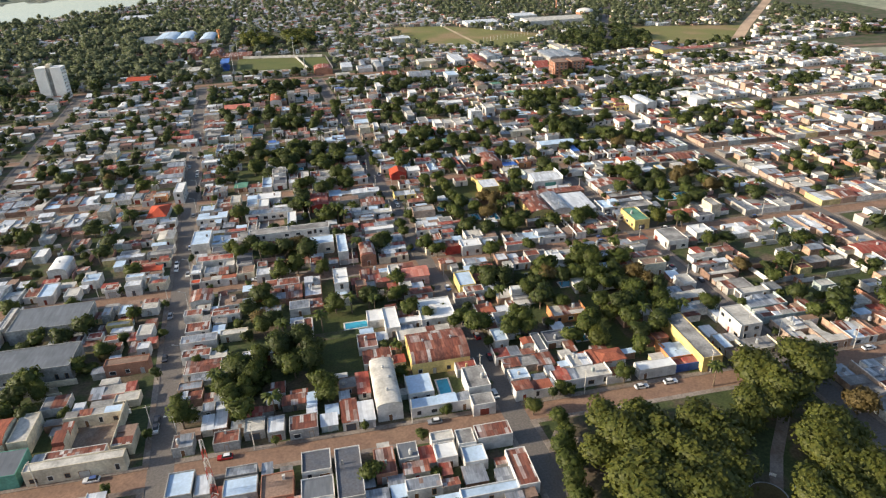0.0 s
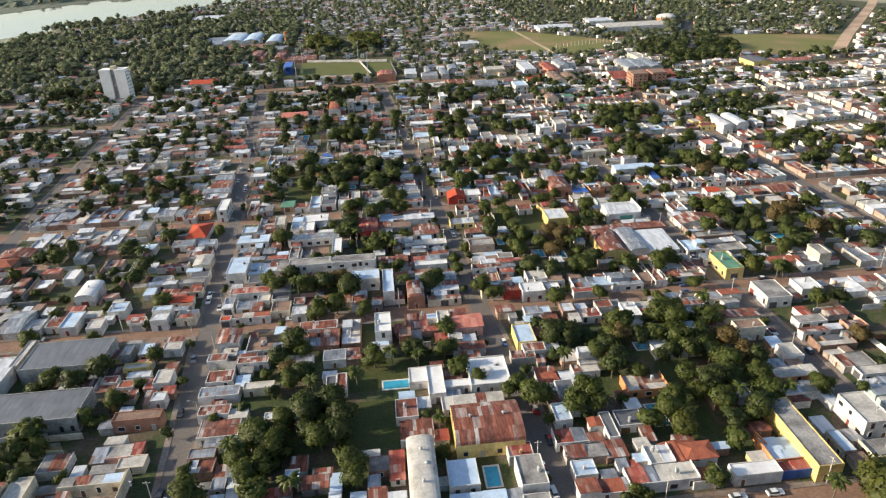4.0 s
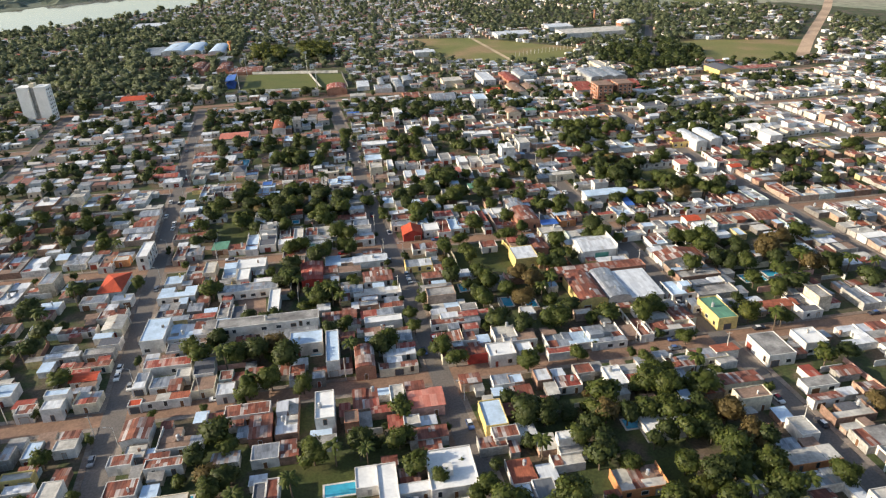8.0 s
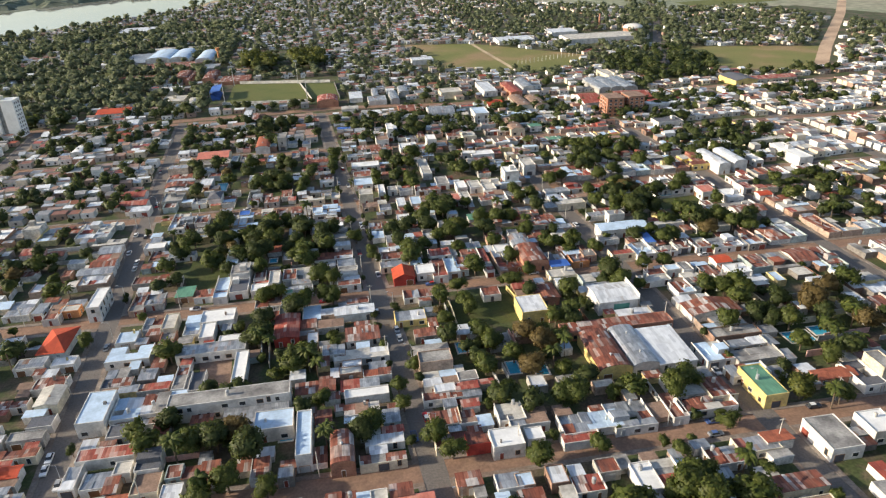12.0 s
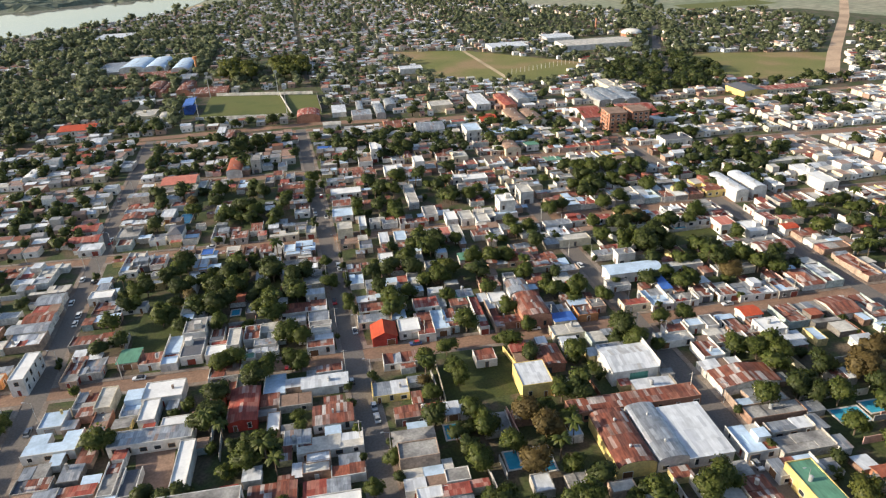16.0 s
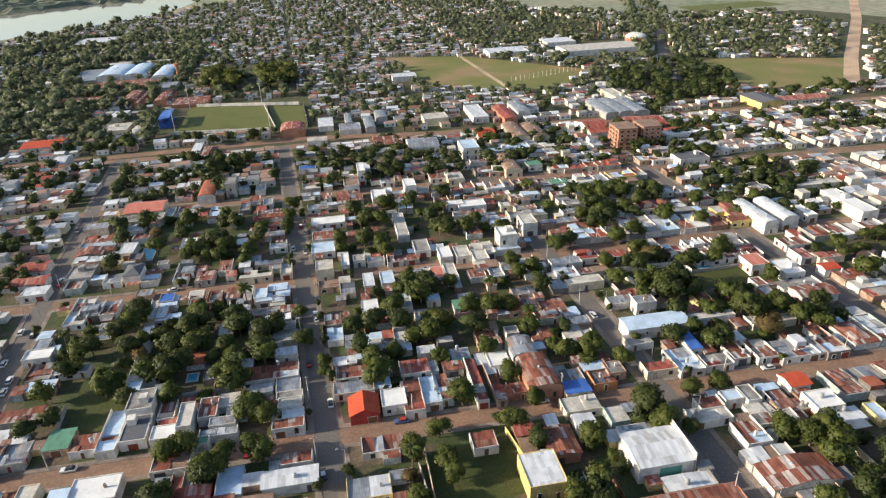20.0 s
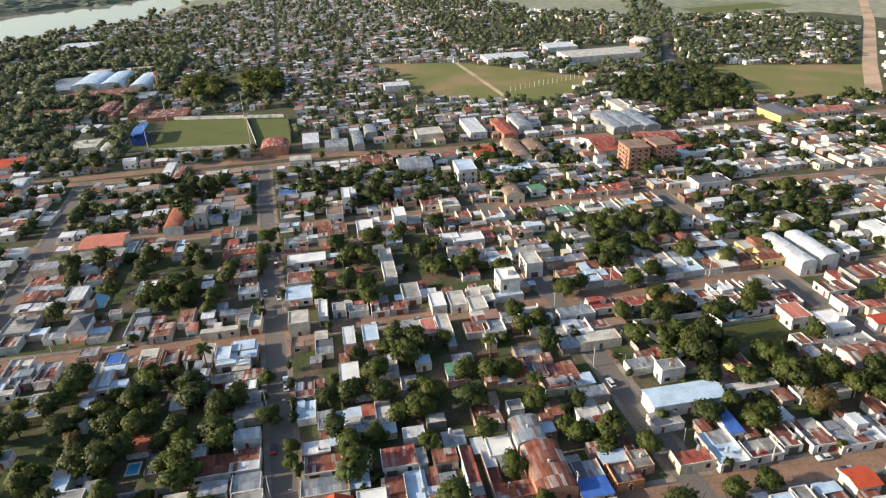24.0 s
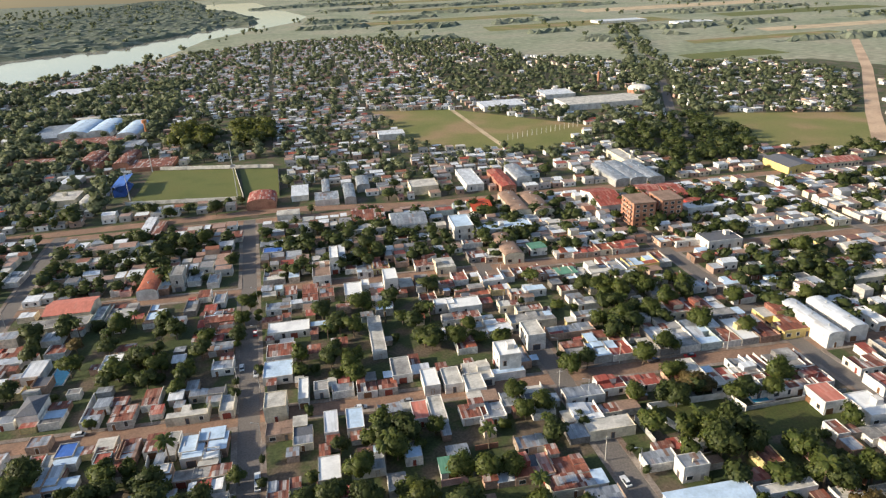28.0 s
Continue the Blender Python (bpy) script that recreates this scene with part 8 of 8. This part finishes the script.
def far_mesh(name, label, boxes, category):
    """Small houses far off, joined: each box is x, y, w, d, h, gabled."""
    s = Shape()
    for x, y, w, d, h, gab in boxes:
        c, n = math.cos(-0.04), math.sin(-0.04)
        tr = lambda px, py: (x + px * c - py * n, y + px * n + py * c)
        a, b = w / 2, d / 2
        base = [tr(-a, -b), tr(a, -b), tr(a, b), tr(-a, b)]
        s.prism(base, -0.1, h, 0, top=False)
        e = 0.12
        if gab:
            r = [tr(-a - e, -b - e), tr(a + e, -b - e), tr(a + e, b + e), tr(-a - e, b + e)]
            m0, m1 = tr(-a - e, 0), tr(a + e, 0)
            s.add([(*r[0], h), (*r[1], h), (*m1, h + gab), (*m0, h + gab), (*r[2], h), (*r[3], h)], [(0, 1, 2, 3), (3, 2, 4, 5)], 1)
            s.add([(*base[0], h), (*base[3], h), (*tr(-a, 0), h + gab), (*base[1], h), (*base[2], h), (*tr(a, 0), h + gab)], [(1, 0, 2), (3, 4, 5)], 0)
        else:
            q = [tr(-a + 0.2, -b + 0.2), tr(a - 0.2, -b + 0.2), tr(a - 0.2, b - 0.2), tr(-a + 0.2, b - 0.2)]
            s.add([(*p, h - 0.08) for p in q], [(0, 1, 2, 3)], 1)
        if h > 2.4:
            k = max(1, int(w / 3.5))
            for t in range(k):
                u = -a + w * (t + 0.5) / k
                p0, p1 = tr(u - 0.55, -b - 0.02), tr(u + 0.55, -b - 0.02)
                s.add([(*p0, 0.9), (*p1, 0.9), (*p1, 2.1), (*p0, 2.1)], [(0, 1, 2, 3)], 2)
    return tagged(new(name, s.mesh(name, FAR_WALL, FAR_ROOF, GLASS_DARK)), label, category, kind="stuff")


def far_trees(name, label, spots, material, leaves=46, leaf=0.13):
    """Far trees joined: spots of x, y, size."""
    vs, fs, ns = [], [], []
    base = []
    for k in range(5):
        q = leaf_cloud(crown_lobes(FAR, 7, 0.30), leaves, leaf, FAR)
        core = Shape()
        for a in range(3):
            z0, z1, r0, r1 = 0.34 + a * 0.17, 0.51 + a * 0.17, (0.16, 0.34, 0.30)[a], (0.34, 0.30, 0.05)[a]
            core.rod((FAR.uniform(-0.03, 0.03), 0, z0), (FAR.uniform(-0.03, 0.03), 0, z1), r0, r1, 6)
        q.add(core.v, core.f)
        st = Shape().rod((0, 0, 0), (0, 0, 0.5), 0.03, 0.02, 4)
        q.add(st.v, st.f[:4])
        q.n += [tuple((Vector(v) - Vector((0, 0, 0.45))).normalized()) for v in q.v[len(q.n):]]
        base.append((np.array([tuple(v) for v in q.v]), q.f, np.array(q.n)))
    off = 0
    for x, y, size in spots:
        v, f, nn = base[FAR.randrange(5)]
        a = FAR.uniform(0, 6.28)
        w = size * FAR.uniform(0.9, 1.4)
        r = np.array([[math.cos(a) * w, -math.sin(a) * w, 0], [math.sin(a) * w, math.cos(a) * w, 0], [0, 0, size]])
        vs.append(v @ r.T + (x, y, 0))
        ns.append(nn @ (r / (w, w, size)).T)
        fs += [tuple(i + off for i in q) for q in f]
        off += len(v)
    me = bpy.data.meshes.new(name)
    me.from_pydata(np.concatenate(vs).tolist(), [], fs)
    me.materials.append(material)
    me.polygons.foreach_set("use_smooth", [True] * len(me.polygons))
    me.normals_split_custom_set_from_vertices(np.concatenate(ns).tolist())
    return tagged(new(name, me), label, "trees", kind="stuff")


def canopy(ring, step, low, high):
    """The closed crown surface of a far wood: uneven hummocks over a ring, falling to the ground at its ragged edge."""
    xs, ys = [p[0] for p in ring], [p[1] for p in ring]
    nx, ny = int((max(xs) - min(xs)) / step) + 2, int((max(ys) - min(ys)) / step) + 2
    keep = set()
    for i in range(nx):
        for j in range(ny):
            x, y = min(xs) + i * step, min(ys) + j * step
            if inside(x + 2.5 * step * noise.noise((x * 0.02, y * 0.02, 1.0)), y + 2.5 * step * noise.noise((x * 0.02, y * 0.02, 5.0)), ring) and noise.noise((x * 0.011, y * 0.007, 4.4)) > -0.42:
                keep.add((i, j))
    s, ids = Shape(), {}
    rnd = random.Random(int(xs[0]))
    for i, j in keep:
        for p in ((i, j), (i + 1, j), (i + 1, j + 1), (i, j + 1)):
            if p not in ids:
                full = all((p[0] - u, p[1] - v) in keep for u in (0, 1) for v in (0, 1))
                ids[p] = len(s.v)
                x, y = min(xs) + (p[0] + rnd.uniform(-0.4, 0.4)) * step, min(ys) + (p[1] + rnd.uniform(-0.4, 0.4)) * step
                s.v.append((x, y, rnd.uniform(low, high) if full else -0.1))
        q = [ids[p] for p in ((i, j), (i + 1, j), (i + 1, j + 1), (i, j + 1))]
        s.f += [(q[0], q[1], q[2]), (q[0], q[2], q[3])]
        s.m += [0, 0]
    return s


WOODLANDS = Shape()
q = canopy([p for p in ISLAND if p[0] > -2000] + [(-1700, 4600), (-1700, 1000)], 15.0, 3.5, 11.0)
WOODLANDS.add(q.v, q.f)
for x, y, w, d in ((700, 1350, 260, 90), (980, 1500, 420, 80), (520, 1900, 500, 110), (1250, 1900, 600, 120), (300, 2300, 420, 130), (900, 2500, 800, 140), (1700, 2400, 700, 150), (500, 3000, 900, 180), (1500, 3300, 1200, 200),
                   (2300, 3000, 900, 220), (250, 3600, 700, 260), (1100, 4200, 1600, 300), (2500, 4200, 1400, 300), (1000, 1150, 260, 70), (330, 1560, 190, 60), (160, 2050, 240, 80), (1500, 1500, 400, 70), (640, 1560, 150, 60)):
    ring = [(x + w / 2 * math.cos(a * 0.3) * (1 + 0.3 * noise.noise((x + math.cos(a * 0.3) * 2, y + math.sin(a * 0.3) * 2, 1.7))), y + d / 2 * math.sin(a * 0.3) * (1 + 0.5 * noise.noise((x + a, y, 2.2)))) for a in range(21)]
    q = canopy(ring, 11.0 if y < 2500 else 16.0, 3.0, 10.0)
    WOODLANDS.add(q.v, q.f)
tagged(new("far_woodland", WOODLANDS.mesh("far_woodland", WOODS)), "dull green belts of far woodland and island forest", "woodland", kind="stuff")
for n, (x, y, w, d, m) in enumerate(((900, 1230, 330, 60, PITCH), (1180, 1350, 420, 70, SAND), (760, 1750, 500, 150, PITCH), (1400, 1750, 500, 130, GRASS), (500, 2150, 600, 150, PITCH), (1300, 2200, 700, 160, SAND), (800, 2750, 900, 200, PITCH),
                                     (1900, 2800, 800, 220, GRASS), (900, 3600, 1200, 260, PITCH), (2000, 3700, 1100, 260, SAND), (700, 1050, 160, 70, GRASS))):
    setting("ground_field_%d" % (n + 1), Shape().add([(x - w / 2, y - d / 2, 0.05), (x + w / 2, y - d * 0.45, 0.05), (x + w * 0.48, y + d / 2, 0.05), (x - w * 0.46, y + d * 0.42, 0.05)], [(0, 1, 2, 3)]).mesh("field", m), "far field outside the town", "field")

houses, spots_a, spots_b, spots_c = [], [], [], []
for i, j in FAR_BLOCKS:
    ring = quad_in(i, j, 5.0)
    x0, x1 = max(ring[0][0], ring[3][0]), min(ring[1][0], ring[2][0])
    y0, y1 = max(ring[0][1], ring[1][1]), min(ring[2][1], ring[3][1])
    y = y0
    while y < y1 - 5:
        d = FAR.uniform(5, 8.5)
        x = x0
        while x < x1 - 5:
            w = FAR.uniform(4.2, 8.5)
            cx, cy = x + w / 2, y + d / 2
            edge = min(cx - x0, x1 - cx, cy - y0, y1 - cy) < 20
            r = FAR.random()
            dd = d * FAR.uniform(0.7, 1.1)
            cy += FAR.uniform(-1.2, 1.2)
            if r < (0.86 if edge else 0.44) * (0.8 if cx < -95 else 1.0) and free(x, cy - dd / 2, x + w, cy + dd / 2) and not (x < -200 and FAR.random() < 0.3):
                houses.append((cx, cy, w - FAR.uniform(0.1, 1.2), dd - FAR.uniform(0.1, 0.8), FAR.choice((2.9, 3.2, 3.6, 4.0, 6.2 if FAR.random() < 0.2 else 3.4)), FAR.choice((0, 0, 0, 1.1))))
            elif FAR.random() < 0.8:
                (spots_a if FAR.random() < 0.5 else spots_b).append((cx, cy, FAR.uniform(3.4, 9.0)))
            x += w
        y += d
TOWN_NORTH = [(-520, 548), (-470, 800), (-420, 1160), (-300, 1300), (-170, 1520), (40, 1750), (200, 1700), (400, 1500), (420, 1200), (560, 1000), (760, 950), (820, 760), (760, 520), (600, 440), (418, 478), (206, 505), (26, 524)]
setting("ground_town_north", Shape().add([(x, y, -0.04) for x, y in TOWN_NORTH], [tuple(range(len(TOWN_NORTH)))]).mesh("ground", YARD), "gardens and bare earth between the far houses", "ground")
y = 510.0
while y < 1720:
    step = 8.5 if y < 900 else 10.0
    x = -440.0
    while x < 700:
        w = FAR.uniform(6, 10)
        cx, cy = x + w / 2, y + step / 2
        x += w
        if ((cx - 12) % 100) < 9 or ((cy - 533) % 98) < 9 or not inside(cx, cy, TOWN_NORTH):
            continue
        if any(inside(cx, cy, q) for q in (FIELD, MEADOW, FIELD_EAST, FACTORY, BELT)) or near_line(cx, cy, HIGHWAY, 8.5) or near_line(cx, cy, DIRT_ROAD, 13) or near_line(cx, cy, AVENUE, 9) or not free(cx - w / 2, cy - step / 2, cx + w / 2, cy + step / 2):
            continue
        dense = 0.68 if cx < 230 or cy < 600 else 0.36
        if cx < -90 and cy < 860:
            dense = 0.62 if cy < 590 else 0.28
        if -60 < cx < 20 and 690 < cy < 860:
            dense = 0.0
        if 230 < cx < 420 and 850 < cy < 1150:
            dense = 0.08
        r = FAR.random()
        if r < dense:
            houses.append((cx, cy, w - FAR.uniform(0.5, 3), step - FAR.uniform(1, 4), FAR.choice((2.8, 3.0, 3.3, 3.8)), FAR.choice((0, 0, 1.0))))
        elif r < dense + (0.34 if cx < 230 else 0.5):
            (spots_a if FAR.random() < 0.5 else spots_b).append((cx, cy, FAR.uniform(5, 10)))
    y += step
far_mesh("distant_houses", "countless low pale houses of the far town", houses, "houses")
# river bank, island and avenue woods
for _ in range(5200):
    x, y = FAR.uniform(-1500, 900), FAR.uniform(900, 4800)
    if inside(x, y, RIVER):
        continue
    island = x < -60 - (y - 2300) * 0.1 and y > 1500 and (x < -250 or y > 1900) and x < 0.55 * (y - 1700) - 520 + 420 and FAR.random() < 0.25
    bank = 900 < y < 2500 and any(abs(x - bx) < 60 and abs(y - by) < 120 for bx, by in RIVER[2:9])
    if island or bank:
        spots_b.append((x, y, FAR.uniform(7, 14) * (1.4 if y > 2500 else 1)))
for k in range(250):
    t = FAR.random()
    x, y = 352 + (800 - 352) * t, 610 + (1600 - 610) * t
    s = FAR.choice((-1, 1))
    spots_b.append((x + s * FAR.uniform(7, 30), y + FAR.uniform(-12, 12), FAR.uniform(6, 12)))
for k in range(75):
    spots_c.append((FAR.choice((FAR.uniform(-64, -34), FAR.uniform(-16, 20))), FAR.uniform(715, 790), FAR.uniform(10, 16)))
for k in range(2200):
    x, y = FAR.uniform(-480, -85), FAR.uniform(545, 1150)
    if free(x - 3, y - 3, x + 3, y + 3) and not inside(x, y, RIVER) and noise.noise((x * 0.012, y * 0.012, 8.1)) > -0.2:
        spots_b.append((x, y, FAR.uniform(6, 12)))
for k in range(1500):
    a = FAR.uniform(0, 1)
    x, y = FAR.uniform(150, 3200), FAR.uniform(1300, 4700)
    if noise.noise((x * 0.004, y * 0.0016, 3.3)) > 0.12:
        spots_a.append((x, y, FAR.uniform(7, 14)))
far_trees("distant_trees", "countless small trees among the far houses and fields", [q for q in spots_a if 560 < q[1] < 900], LEAF_HAZE)
far_trees("distant_woods", "haze-paled woods along the river and between far houses", [q for q in spots_b if 560 < q[1] < 900], LEAF_HAZE)
far_trees("outer_trees", "leafy trees among the outer town houses", [q for q in spots_a + spots_b if q[1] <= 560], LEAF_DARK, 80, 0.10)
far_trees("distant_grove", "tall olive-green trees beside the football ground", spots_c, LEAF_GOLD, 110, 0.08)
belt = []
for k in range(270):
    x, y = FAR.uniform(275, 405), FAR.uniform(528, 692)
    if inside(x, y, BELT) and free(x - 4, y - 4, x + 4, y + 4) and not near_line(x, y, AVENUE, 6):
        belt.append((x, y, FAR.uniform(6, 11)))
far_trees("tree_belt", "tall dark trees in a belt beside the open field", belt, LEAF_DARK, 90, 0.09)
far_trees("farthest_trees", "far trees dotted over fields and the last houses", [q for q in spots_a if q[1] >= 900], LEAF_HAZE, 18, 0.2)
far_trees("farthest_woods", "haze-paled far trees along the river bank", [q for q in spots_b if q[1] >= 900], LEAF_HAZE, 18, 0.2)

# ------------------------------------------------------------------ lamps, poles and cars along the streets
SD = random.Random(9)
for i in (4, 5, 6):
    for j in range(2, 6):
        a, b = corner(i, j), corner(i, j + 1)
        for t in (0.14, 0.5, 0.86):
            x, y = a[0] + (b[0] - a[0]) * t, a[1] + (b[1] - a[1]) * t
            if SD.random() < 0.8:
                street_lamp(x + 3.9, y, 180)
            if SD.random() < 0.6:
                power_pole(x - 3.9, y + 6, 0)
        for _ in range(5):
            t, s = SD.uniform(0.1, 0.9), SD.choice((-1, 1))
            if i != 6 or SD.random() < 0.5:
                car(a[0] + (b[0] - a[0]) * t + s * 2.5, a[1] + (b[1] - a[1]) * t, SD.choice((0, 180)) + 2)
for j in (2, 3, 4, 5):
    for i in (3, 4, 5, 6):
        a, b = corner(i, j), corner(i + 1, j)
        for t in (0.25, 0.7):
            power_pole(a[0] + (b[0] - a[0]) * t, a[1] + (b[1] - a[1]) * t + 4.0, 90)
        for _ in range(2):
            t, s = SD.uniform(0.15, 0.85), SD.choice((-1, 1))
            car(a[0] + (b[0] - a[0]) * t, a[1] + (b[1] - a[1]) * t + s * 2.5, 87 + SD.choice((0, 180)), 0.0)

# trees along the pavements
for i in (3, 4, 5, 6):
    for j in range(2, 6):
        a, b = corner(i, j), corner(i, j + 1)
        for k in range(22):
            t = (k + SD.uniform(0.2, 0.8)) / 22
            side = SD.choice((-1, 1))
            if 0.07 < t < 0.93 and SD.random() < {4: 0.10, 5: 0.42}.get(i, 0.22):
                tree(a[0] + (b[0] - a[0]) * t + side * 4.1, a[1] + (b[1] - a[1]) * t, SD.uniform(3.2, 5.0), SD.choice(("", "dark", "dark")), SD.uniform(0.7, 0.9), "street_tree")
for j in (2, 3, 4, 5):
    for i in (3, 4, 5, 6):
        a, b = corner(i, j), corner(i + 1, j)
        for k in range(12):
            t, side = (k + SD.uniform(0.2, 0.8)) / 12, SD.choice((-1, 1))
            if 0.07 < t < 0.93 and SD.random() < 0.32:
                tree(a[0] + (b[0] - a[0]) * t, a[1] + (b[1] - a[1]) * t + side * 4.1, SD.uniform(3.0, 5.0), SD.choice(("", "", "dark")), SD.uniform(0.75, 1.0), "street_tree")
